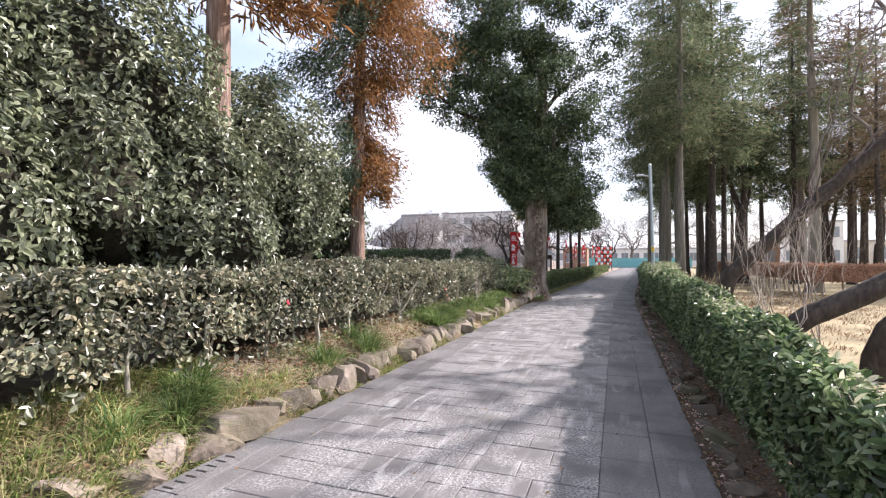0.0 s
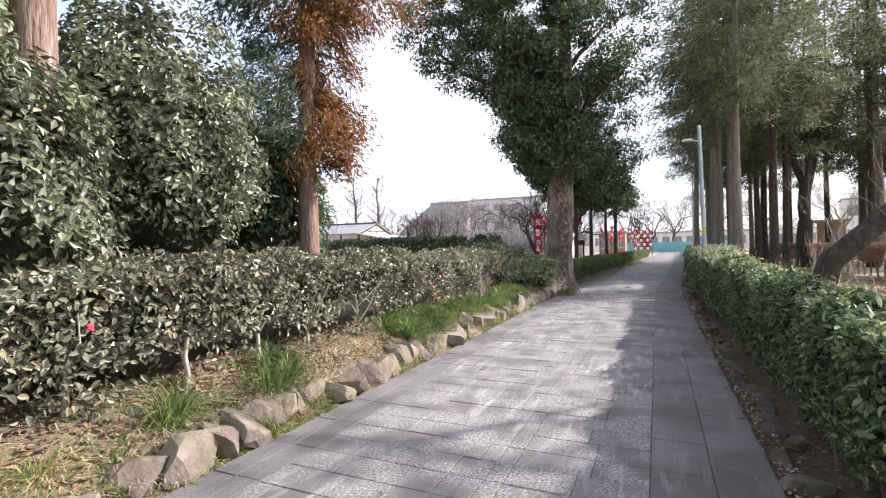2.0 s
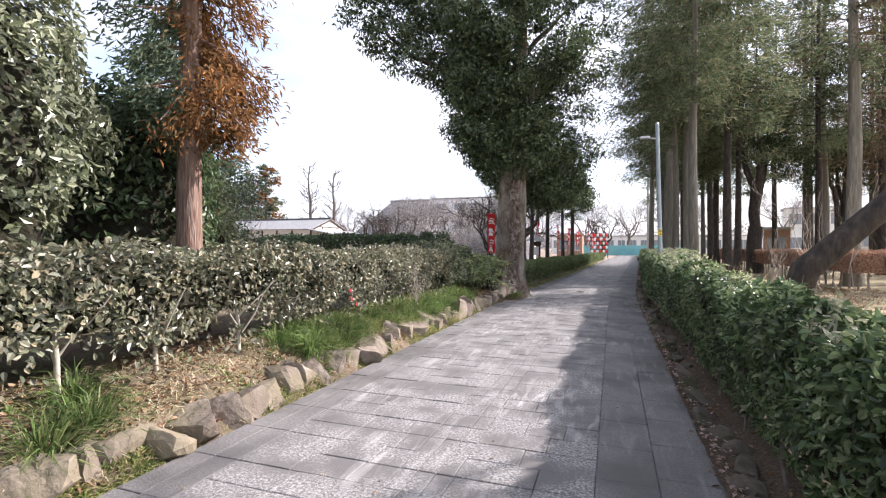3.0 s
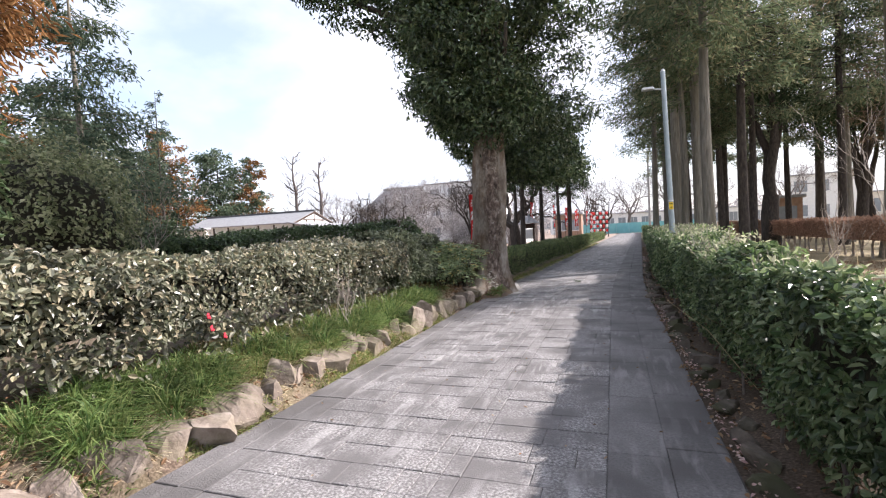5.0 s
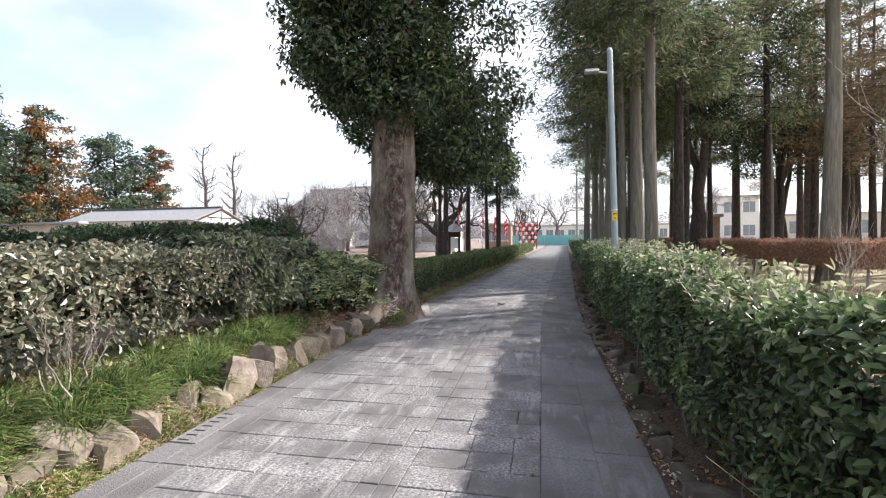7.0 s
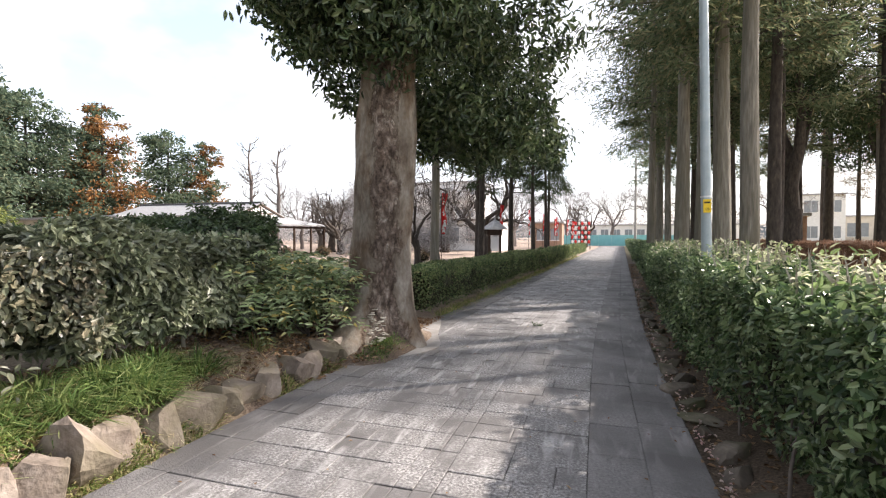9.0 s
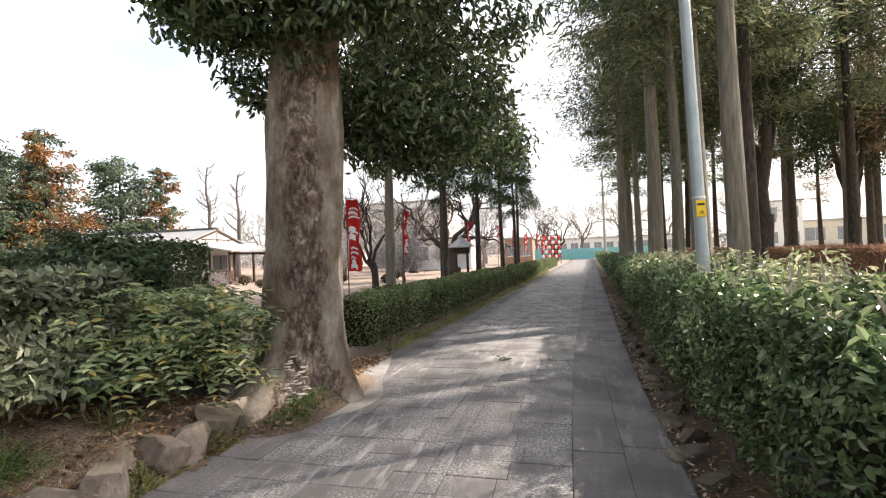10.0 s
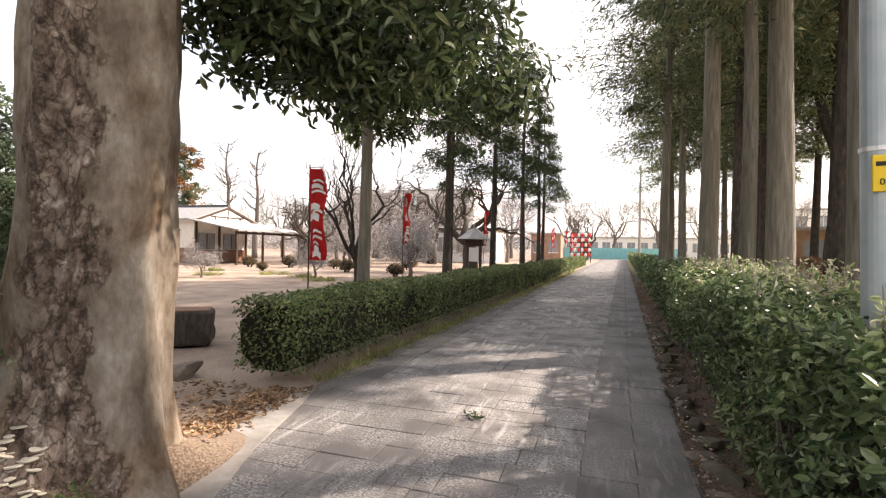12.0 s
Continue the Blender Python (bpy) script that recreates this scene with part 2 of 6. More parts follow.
    plate = blend("MULTIPLY", 0.35, plate, ramp(cell.outputs["Color"], (0.15, (0.45, 0.42, 0.4)), (0.8, (1.3, 1.25, 1.2))))
    plate = blend("MULTIPLY", 0.7, plate, ramp(crumb.outputs["Fac"], (0.36, (0.4, 0.37, 0.35)), (0.52, (0.95, 0.93, 0.9)), (0.66, (1.3, 1.25, 1.2))))
    cracks = ramp(edge.outputs["Distance"], (0.0, (0.35, 0.31, 0.28)), (0.06, (1, 1, 1)))
    plate = blend("MULTIPLY", 0.5, plate, cracks)
    # where the strip runs
    flat, norm, dot = n.new("ShaderNodeVectorMath"), n.new("ShaderNodeVectorMath"), n.new("ShaderNodeVectorMath")
    flat.operation, norm.operation, dot.operation = "MULTIPLY", "NORMALIZE", "DOT_PRODUCT"
    flat.inputs[1].default_value, dot.inputs[1].default_value = (1, 1, 0), (math.cos(5.42), math.sin(5.42), 0)
    l.new(co.outputs["Object"], flat.inputs[0])
    l.new(flat.outputs["Vector"], norm.inputs[0])
    l.new(norm.outputs["Vector"], dot.inputs[0])
    wob, add, fine_w = n.new("ShaderNodeMath"), n.new("ShaderNodeMath"), n.new("ShaderNodeMath")
    wob.operation, wob.inputs[1].default_value, wob.inputs[2].default_value, add.operation = "MULTIPLY_ADD", 0.75, -0.42, "ADD"
    l.new(blotch.outputs["Fac"], wob.inputs[0])
    l.new(dot.outputs["Value"], add.inputs[0])
    l.new(wob.outputs["Value"], add.inputs[1])
    fine_w.operation, fine_w.inputs[1].default_value = "MULTIPLY_ADD", 0.16
    l.new(crumb.outputs["Fac"], fine_w.inputs[0])
    l.new(add.outputs["Value"], fine_w.inputs[2])
    mask = ramp(fine_w.outputs["Value"], (0.955, (0, 0, 0)), (0.985, (1, 1, 1)))
    rim = ramp(fine_w.outputs["Value"], (0.93, (1, 1, 1)), (0.965, (0.5, 0.45, 0.42)), (1.0, (1, 1, 1)))
    colour = blend("MULTIPLY", 0.9, blend("MIX", mask, smooth_c, plate), rim)
    tone, hs = n.new("ShaderNodeMapRange"), n.new("ShaderNodeHueSaturation")
    tone.inputs["From Min"].default_value, tone.inputs["From Max"].default_value = 0.3, 0.7
    tone.inputs["To Min"].default_value, tone.inputs["To Max"].default_value = 0.62, 1.15
    l.new(patch.outputs["Fac"], tone.inputs["Value"])
    l.new(tone.outputs["Result"], hs.inputs["Value"])
    l.new(colour, hs.inputs["Color"])
    l.new(hs.outputs["Color"], p.inputs["Base Color"])
    p.inputs["Roughness"].default_value, p.inputs["Specular IOR Level"].default_value = 0.9, 0.2
    bp = n.new("ShaderNodeBump")
    rough_h = blend("MULTIPLY", 1.0, blend("MIX", 0.5, crumb.outputs["Fac"], cell.outputs["Color"]), cracks)
    quiet = blend("MIX", 0.25, (0.75, 0.75, 0.75), pore.outputs["Fac"])
    l.new(blend("MIX", mask, quiet, rough_h), bp.inputs["Height"])
    bp.inputs["Strength"].default_value, bp.inputs["Distance"].default_value = 0.8, 0.03
    l.new(bp.outputs["Normal"], p.inputs["Normal"])
    return m


M_BARK_OLD = old_bark()
M_BARK_GREY = rough_mat("grey_stringy_bark", [(0.3, (0.11, 0.1, 0.082)), (0.5, (0.2, 0.185, 0.155)), (0.64, (0.27, 0.25, 0.21)), (0.78, (0.38, 0.35, 0.3))], 6.0, 0.9, 0.9,
                        (3.2, 3.2, 0.32), (0.15, 0.135, 0.1), 0.9, vary=0.2, detail=10.0, bump_scale=13.0)
M_BARK_RED = rough_mat("reddish_stringy_bark", [(0.3, (0.1, 0.062, 0.048)), (0.48, (0.22, 0.15, 0.12)), (0.6, (0.33, 0.255, 0.215)), (0.75, (0.46, 0.385, 0.335))], 6.5, 0.9, 0.9,
                       (3.2, 3.2, 0.4), (0.17, 0.1, 0.072), 1.3, vary=0.12, detail=10.0, bump_scale=14.0)
M_BARK_DARK = rough_mat("dark_bark", [(0.3, (0.03, 0.025, 0.022)), (0.6, (0.075, 0.062, 0.052)), (0.8, (0.14, 0.115, 0.09))], 8.0, 0.92, 0.8, (2, 2, 0.6), vary=0.2)
M_TWIG = rough_mat("pale_twig_bark", [(0.3, (0.22, 0.18, 0.15)), (0.7, (0.42, 0.37, 0.32))], 12.0, 0.85, 0.3)
M_TWIG_GREY = rough_mat("grey_twig_bark", [(0.3, (0.10, 0.085, 0.08)), (0.7, (0.20, 0.17, 0.155))], 12.0, 0.85, 0.3)
M_STEM = rough_mat("pale_stem_bark", [(0.3, (0.28, 0.25, 0.20)), (0.7, (0.50, 0.46, 0.38))], 14.0, 0.85, 0.4, (1, 1, 0.4))
M_DRYTWIGS = rough_mat("dry_inner_twigs", [(0.35, (0.1, 0.052, 0.034)), (0.5, (0.26, 0.145, 0.095)), (0.68, (0.42, 0.26, 0.18))], 30.0, 0.95, 0.9, (1, 1, 0.5))
# near-black filler colour that paints in the shade deep inside hedges and shrubs
M_SHADECORE = rough_mat("hedge_inner_shade", [(0.3, (0.012, 0.012, 0.008)), (0.7, (0.04, 0.036, 0.022))], 22.0, 0.95, 0.9)
M_ROCK = rough_mat("weathered_field_stone", [(0.28, (0.11, 0.085, 0.068)), (0.5, (0.215, 0.176, 0.146)), (0.72, (0.35, 0.3, 0.258))], 5.0, 0.9, 0.7,
                   stain=(0.20, 0.17, 0.12), stain_scale=2.2, vary=0.22, bump_scale=14.0, placed=True)
M_ROCK_DARK = rough_mat("dark_mossy_stone", [(0.3, (0.06, 0.05, 0.042)), (0.55, (0.14, 0.118, 0.098)), (0.75, (0.24, 0.205, 0.175))], 6.0, 0.92, 0.6,
                        stain=(0.08, 0.085, 0.045), stain_scale=2.0, vary=0.25, bump_scale=16.0, placed=True)
M_SLAB = rough_mat("worn_paving_slab", [(0.34, (0.1, 0.095, 0.094)), (0.5, (0.22, 0.212, 0.21)), (0.64, (0.41, 0.398, 0.395))], 52.0, 0.8, 0.35,
                   stain=(0.145, 0.138, 0.137), stain_scale=2.6, vary=0.11, bump_scale=120.0, placed=True, scuff=(0.56, 0.545, 0.54))
M_BORDER = rough_mat("border_paving_slab", [(0.3, (0.14, 0.134, 0.133)), (0.7, (0.27, 0.26, 0.258))], 50.0, 0.85, 0.4,
                     stain=(0.13, 0.124, 0.122), stain_scale=1.3, vary=0.10, bump_scale=80.0, placed=True, scuff=(0.38, 0.365, 0.36))
M_PATCH = rough_mat("smooth_cement", [(0.3, (0.27, 0.255, 0.24)), (0.7, (0.38, 0.362, 0.345))], 12.0, 0.85, 0.2, stain=(0.24, 0.22, 0.20), stain_scale=2.0)
M_JOINT = rough_mat("dirty_paving_joint", [(0.4, (0.05, 0.046, 0.042)), (0.52, (0.11, 0.104, 0.098)), (0.6, (0.22, 0.21, 0.205))], 4.0, 0.95, 0.3)
M_WHITEWALL = rough_mat("white_plaster", [(0.3, (0.70, 0.69, 0.67)), (0.7, (0.82, 0.81, 0.79))], 3.0, 0.85, 0.15)
M_CREAMWALL = rough_mat("cream_wall", [(0.3, (0.55, 0.50, 0.42)), (0.7, (0.68, 0.62, 0.53))], 2.0, 0.85, 0.15)
M_PALEWALL = rough_mat("pale_concrete_wall", [(0.3, (0.76, 0.755, 0.75)), (0.7, (0.86, 0.855, 0.85))], 1.0, 0.85, 0.1)
M_REDWALL = rough_mat("brown_wall", [(0.3, (0.27, 0.165, 0.115)), (0.7, (0.38, 0.25, 0.18))], 3.0, 0.85, 0.2)
M_ROOFTILE = rough_mat("grey_clay_roof_tile", [(0.3, (0.23, 0.23, 0.235)), (0.7, (0.39, 0.39, 0.395))], 6.0, 0.5, 0.3, vary=0.12)
M_ROOFGREY = rough_mat("weathered_roof_sheet", [(0.3, (0.2, 0.195, 0.2)), (0.7, (0.31, 0.305, 0.31))], 2.0, 0.6, 0.3, stain=(0.17, 0.16, 0.155), stain_scale=0.3)
M_ROOFDARK = rough_mat("dark_ridge_tile", [(0.3, (0.07, 0.07, 0.075)), (0.7, (0.14, 0.14, 0.145))], 6.0, 0.5, 0.3)
M_DARKWOOD = rough_mat("dark_stained_wood", [(0.3, (0.032, 0.02, 0.014)), (0.7, (0.085, 0.052, 0.036))], 10.0, 0.75, 0.3, (3, 3, 0.4))
M_BROWNWOOD = rough_mat("brown_boarding", [(0.3, (0.15, 0.07, 0.045)), (0.7, (0.27, 0.14, 0.09))], 10.0, 0.75, 0.3, (3, 3, 0.4))
M_POLE = rough_mat("painted_steel_pole", [(0.3, (0.30, 0.36, 0.39)), (0.7, (0.40, 0.46, 0.49))], 6.0, 0.45, 0.1, metallic=0.3)
M_CONCPOLE = rough_mat("concrete_pole", [(0.3, (0.30, 0.29, 0.28)), (0.7, (0.42, 0.41, 0.40))], 8.0, 0.8, 0.2)
M_STEEL = rough_mat("bright_steel", [(0.3, (0.55, 0.55, 0.55)), (0.7, (0.70, 0.70, 0.70))], 20.0, 0.35, 0.05, metallic=0.8)
M_RED = rough_mat("red_banner_cloth", [(0.3, (0.55, 0.03, 0.03)), (0.7, (0.68, 0.05, 0.045))], 20.0, 0.8, 0.2)
M_WHITE = rough_mat("white_cloth", [(0.3, (0.74, 0.72, 0.70)), (0.7, (0.84, 0.82, 0.80))], 20.0, 0.8, 0.2)
M_YELLOW = rough_mat("yellow_plate", [(0.3, (0.75, 0.52, 0.03)), (0.7, (0.85, 0.60, 0.05))], 10.0, 0.6, 0.05)
M_BLACK = rough_mat("black_paint", [(0.3, (0.015, 0.015, 0.015)), (0.7, (0.03, 0.03, 0.03))], 10.0, 0.6, 0.05)
M_TEAL = rough_mat("teal_sheet", [(0.3, (0.16, 0.42, 0.44)), (0.7, (0.22, 0.50, 0.52))], 1.5, 0.6, 0.1)
M_GLASS = rough_mat("dark_window_glass", [(0.3, (0.20, 0.22, 0.24)), (0.7, (0.28, 0.30, 0.32))], 2.0, 0.15, 0.0, spec=0.6)
M_HILL = rough_mat("distant_woods", [(0.3, (0.10, 0.12, 0.13)), (0.7, (0.17, 0.18, 0.18))], 0.08, 0.95, 0.0)
M_FUNGUS = rough_mat("pale_fungus", [(0.3, (0.5, 0.45, 0.37)), (0.7, (0.7, 0.66, 0.58))], 30.0, 0.8, 0.2)
M_PETAL = rough_mat("red_petal", [(0.3, (0.55, 0.03, 0.05)), (0.7, (0.70, 0.06, 0.09))], 20.0, 0.6, 0.1)


def ground_material():
    m, n, l, p = nodes_of("soil_and_dry_grass")
    co = n.new("ShaderNodeTexCoord")
    sep = n.new("ShaderNodeSeparateXYZ")
    l.new(co.outputs["Object"], sep.inputs["Vector"])
    fine, mid, big = (n.new("ShaderNodeTexNoise") for _ in range(3))
    for node, s, d in ((fine, 55.0, 8.0), (mid, 3.2, 6.0), (big, 1.1, 6.0)):
        node.inputs["Scale"].default_value, node.inputs["Detail"].default_value = s, d
        l.new(co.outputs["Object"], node.inputs["Vector"])
    soil = ramp_node(n, [(0.3, (0.075, 0.053, 0.038)), (0.5, (0.16, 0.118, 0.09)), (0.7, (0.275, 0.212, 0.165))])
    l.new(fine.outputs["Fac"], soil.inputs["Fac"])
    green = ramp_node(n, [(0.3, (0.085, 0.08, 0.04)), (0.7, (0.22, 0.19, 0.115))])
    l.new(fine.outputs["Fac"], green.inputs["Fac"])
    gfac = ramp_node(n, [(0.38, (0, 0, 0)), (0.68, (1, 1, 1))])
    l.new(mid.outputs["Fac"], gfac.inputs["Fac"])
    # bare trodden soil round the foot of the old tree
    bare, less = n.new("ShaderNodeMapRange"), n.new("ShaderNodeMath")
    bare.inputs["From Min"].default_value, bare.inputs["From Max"].default_value = 13.6, 15.6
    bare.inputs["To Min"].default_value, bare.inputs["To Max"].default_value = 1.0, 0.15
    l.new(sep.outputs["Y"], bare.inputs["Value"])
    less.operation = "MULTIPLY"
    l.new(gfac.outputs["Color"], less.inputs[0])
    l.new(bare.outputs["Result"], less.inputs[1])
    a = n.new("ShaderNodeMixRGB")
    l.new(less.outputs["Value"], a.inputs["Fac"])
    l.new(soil.outputs["Color"], a.inputs["Color1"])
    l.new(green.outputs["Color"], a.inputs["Color2"])
    sand = ramp_node(n, [(0.3, (0.25, 0.19, 0.15)), (0.7, (0.41, 0.33, 0.275))])
    l.new(fine.outputs["Fac"], sand.inputs["Fac"])
    lawn = ramp_node(n, [(0.3, (0.24, 0.19, 0.11)), (0.7, (0.46, 0.39, 0.25))])
    l.new(fine.outputs["Fac"], lawn.inputs["Fac"])
    # sandy yard beyond the big tree, dry lawn behind the green hedge
    ymask = n.new("ShaderNodeMapRange")
    ymask.inputs["From Min"].default_value, ymask.inputs["From Max"].default_value = 18.4, 19.6
    l.new(sep.outputs["Y"], ymask.inputs["Value"])
    b = n.new("ShaderNodeMixRGB")
    l.new(ymask.outputs["Result"], b.inputs["Fac"])
    l.new(a.outputs["Color"], b.inputs["Color1"])
    l.new(sand.outputs["Color"], b.inputs["Color2"])
    # soil by the green hedge, darkened to put the hedge's shade into the colour
    shaded_soil = ramp_node(n, [(0.3, (0.055, 0.042, 0.032)), (0.6, (0.13, 0.10, 0.075)), (0.8, (0.26, 0.20, 0.15))])
    l.new(fine.outputs["Fac"], shaded_soil.inputs["Fac"])
    hmask = n.new("ShaderNodeMapRange")
    hmask.inputs["From Min"].default_value, hmask.inputs["From Max"].default_value = 0.3, 0.6
    l.new(sep.outputs["X"], hmask.inputs["Value"])
    h_mix = n.new("ShaderNodeMixRGB")
    l.new(hmask.outputs["Result"], h_mix.inputs["Fac"])
    l.new(b.outputs["Color"], h_mix.inputs["Color1"])
    l.new(shaded_soil.outputs["Color"], h_mix.inputs["Color2"])
    b = h_mix
    xmask = n.new("ShaderNodeMapRange")
    xmask.inputs["From Min"].default_value, xmask.inputs["From Max"].default_value = 2.2, 3.0
    l.new(sep.outputs["X"], xmask.inputs["Value"])
    c = n.new("ShaderNodeMixRGB")
    l.new(xmask.outputs["Result"], c.inputs["Fac"])
    l.new(b.outputs["Color"], c.inputs["Color1"])
    l.new(lawn.outputs["Color"], c.inputs["Color2"])
    hs, rng = n.new("ShaderNodeHueSaturation"), n.new("ShaderNodeMapRange")
    rng.inputs["From Min"].default_value, rng.inputs["From Max"].default_value = 0.3, 0.7
    rng.inputs["To Min"].default_value, rng.inputs["To Max"].default_value = 0.66, 1.25
    l.new(big.outputs["Fac"], rng.inputs["Value"])
    l.new(rng.outputs["Result"], hs.inputs["Value"])
    l.new(c.outputs["Color"], hs.inputs["Color"])
    l.new(hs.outputs["Color"], p.inputs["Base Color"])
    p.inputs["Roughness"].default_value, p.inputs["Specular IOR Level"].default_value = 0.95, 0.15
    bp = n.new("ShaderNodeBump")
    bp.inputs["Strength"].default_value, bp.inputs["Distance"].default_value = 0.35, 0.02
    l.new(fine.outputs["Fac"], bp.inputs["Height"])
    l.new(bp.outputs["Normal"], p.inputs["Normal"])
    return m


M_GROUND = ground_material()

# ---------------------------------------------------------------- building helpers
rs = np.random.RandomState(11)


def fast_mesh(name, verts, faces, mat, smooth=False):
    """A mesh from an array of points and an array of equal-sided faces."""
    verts, faces = np.asarray(verts, np.float32).reshape(-1, 3), np.asarray(faces, np.int32)
    k, nf = faces.shape[1], len(faces)
    me = bpy.data.meshes.new(name)
    me.vertices.add(len(verts))
    me.vertices.foreach_set("co", verts.ravel())
    me.loops.add(nf * k)
    me.loops.foreach_set("vertex_index", faces.ravel())
    me.polygons.add(nf)
    me.polygons.foreach_set("loop_start", np.arange(nf, dtype=np.int32) * k)
    me.polygons.foreach_set("use_smooth", np.full(nf, smooth))
    me.update(calc_edges=True)
    me.materials.append(mat)
    return me


def put(name, me, parent=None, label="", category="", group="", kind=""):
    ob = new(name, me)
    if parent:
        ob.parent = parent
    return tagged(ob, label, category, group, kind)


def part(name, bm, mat, parent, label=""):
    """One bmesh as one mesh object under a thing or a part."""
    me = bpy.data.meshes.new(name)
    bm.to_mesh(me)
    bm.free()
    me.materials.append(mat)
    return put(name, me, parent, label)


def base(name, x, y, z, label, category, group="", turn=0.0):
    ob = new(name)
    ob.matrix_basis = pose(x, y, z, 0, 0, turn)
    return tagged(ob, label, category, group)


def box_bm(x0, y0, z0, x1, y1, z1, bevel=0.0, bm=None):
    bm = bm or bmesh.new()
    r = bmesh.ops.create_cube(bm, size=1.0, matrix=Matrix.Translation(((x0 + x1) / 2, (y0 + y1) / 2, (z0 + z1) / 2)) @ Matrix.Diagonal((x1 - x0, y1 - y0, z1 - z0, 1)))
    if bevel:
        es = list({e for v in r["verts"] for e in v.link_edges})
        bmesh.ops.bevel(bm, geom=es, offset=bevel, segments=1, affect="EDGES")
    return bm


def cyl_bm(p0, p1, r0, r1, seg=10, bm=None):
    bm = bm or bmesh.new()
    p0, p1 = Vector(p0), Vector(p1)
    d = p1 - p0
    m = Matrix.Translation((p0 + p1) / 2) @ d.to_track_quat("Z", "Y").to_matrix().to_4x4()
    bmesh.ops.create_cone(bm, cap_ends=True, segments=seg, radius1=r0, radius2=r1, depth=d.length, matrix=m)
    return bm


def unit(v):
    return v / np.maximum(np.linalg.norm(v, axis=-1, keepdims=True), 1e-9)


def leaf_arrays(pos, normal, along, length, width, fine=True):
    """Folded leaves at pos: 6 points and 2 quads each, or 4 points and 2 triangles."""
    n = len(pos)
    along = unit(along - normal * np.sum(along * normal, 1, keepdims=True))
    side = np.cross(normal, along)
    length, width = np.broadcast_to(length, n)[:, None], np.broadcast_to(width, n)[:, None]
    lift = normal * width * 0.22
    droop = -normal * length * 0.12
    if fine:
        v = np.stack([pos, pos + along * length * 0.3 + side * width * 0.45 + lift, pos + along * length * 0.7 + side * width * 0.38 + lift + droop * 0.5,
                      pos + along * length + droop, pos + along * length * 0.7 - side * width * 0.38 + lift + droop * 0.5, pos + along * length * 0.3 - side * width * 0.45 + lift], 1)
        f = np.array([[0, 3, 2, 1], [0, 5, 4, 3]])
        return v.reshape(-1, 3), (np.arange(n)[:, None, None] * 6 + f).reshape(-1, 4)
    v = np.stack([pos, pos + along * length * 0.5 + side * width * 0.5 + lift, pos + along * length + droop, pos + along * length * 0.5 - side * width * 0.5 + lift], 1)
    f = np.array([[0, 2, 1], [0, 3, 2]])
    return v.reshape(-1, 3), (np.arange(n)[:, None, None] * 4 + f).reshape(-1, 3)


def foliage(name, mat, pos, out, length, width, parent=None, fine=True, wild=0.7, sag=0.2, **tags):
    """Leaves at pos that look roughly along out."""
    n = len(pos)
    nor = unit(out + rs.normal(0, wild, (n, 3)) + np.array([0, 0, 0.35]))
    along = unit(rs.normal(0, 1, (n, 3)) + out * 0.5 - np.array([0, 0, sag]))
    s = rs.uniform(0.65, 1.2, n)
    v, f = leaf_arrays(pos, nor, along, length * s, width * s, fine)
    return put(name, fast_mesh(name, v, f, mat), parent, kind="stuff", **tags)


def tube(path, radii, seg=10, rough=0.0, seed=0, flare=None):
    """A tapering, uneven tube along a path; flare(angle, i) widens it."""
    path, radii = np.asarray(path, float), np.asarray(radii, float)
    n = len(path)
    tan = unit(np.gradient(path, axis=0))
    ref = np.array([1.0, 0.13, 0.0]) if abs(tan[0, 2]) > 0.6 else np.array([0.0, 0.0, 1.0])
    u = unit(np.cross(tan, np.cross(np.broadcast_to(ref, tan.shape), tan)))
    w = np.cross(tan, u)
    ang = np.linspace(0, 2 * math.pi, seg, endpoint=False)
    vs = np.zeros((n, seg, 3))
    for i in range(n):
        for j, a in enumerate(ang):
            r = radii[i]
            if flare:
                r *= flare(a, i)
            if rough:
                q = Vector((math.cos(a) * 1.3 + seed, math.sin(a) * 1.3, path[i, 2] * 0.8 + seed))
                r *= 1 + rough * noise.noise(q) + rough * 0.5 * noise.noise(q * 3.1)
            vs[i, j] = path[i] + (u[i] * math.cos(a) + w[i] * math.sin(a)) * r
    i, j = np.meshgrid(np.arange(n - 1), np.arange(seg), indexing="ij")
    f = np.stack([i * seg + j, i * seg + (j + 1) % seg, (i + 1) * seg + (j + 1) % seg, (i + 1) * seg + j], -1).reshape(-1, 4)
    return vs.reshape(-1, 3), f


def join(pieces):
    vs, fs, k = [], [], 0
    for v, f in pieces:
        vs.append(v), fs.append(f + k)
        k += len(v)
    return np.concatenate(vs), np.concatenate(fs)


def bent(p0, p1, n=6, bow=0.1, r=rs):
    """A slightly crooked line between two points."""
    p0, p1 = np.asarray(p0, float), np.asarray(p1, float)
    t = np.linspace(0, 1, n)[:, None]
    d = np.linalg.norm(p1 - p0)
    k = np.cumsum(r.normal(0, 1, (n, 3)), 0)
    k -= k[0] + (k[-1] - k[0]) * t
    return p0 + (p1 - p0) * t + k * bow * d / n


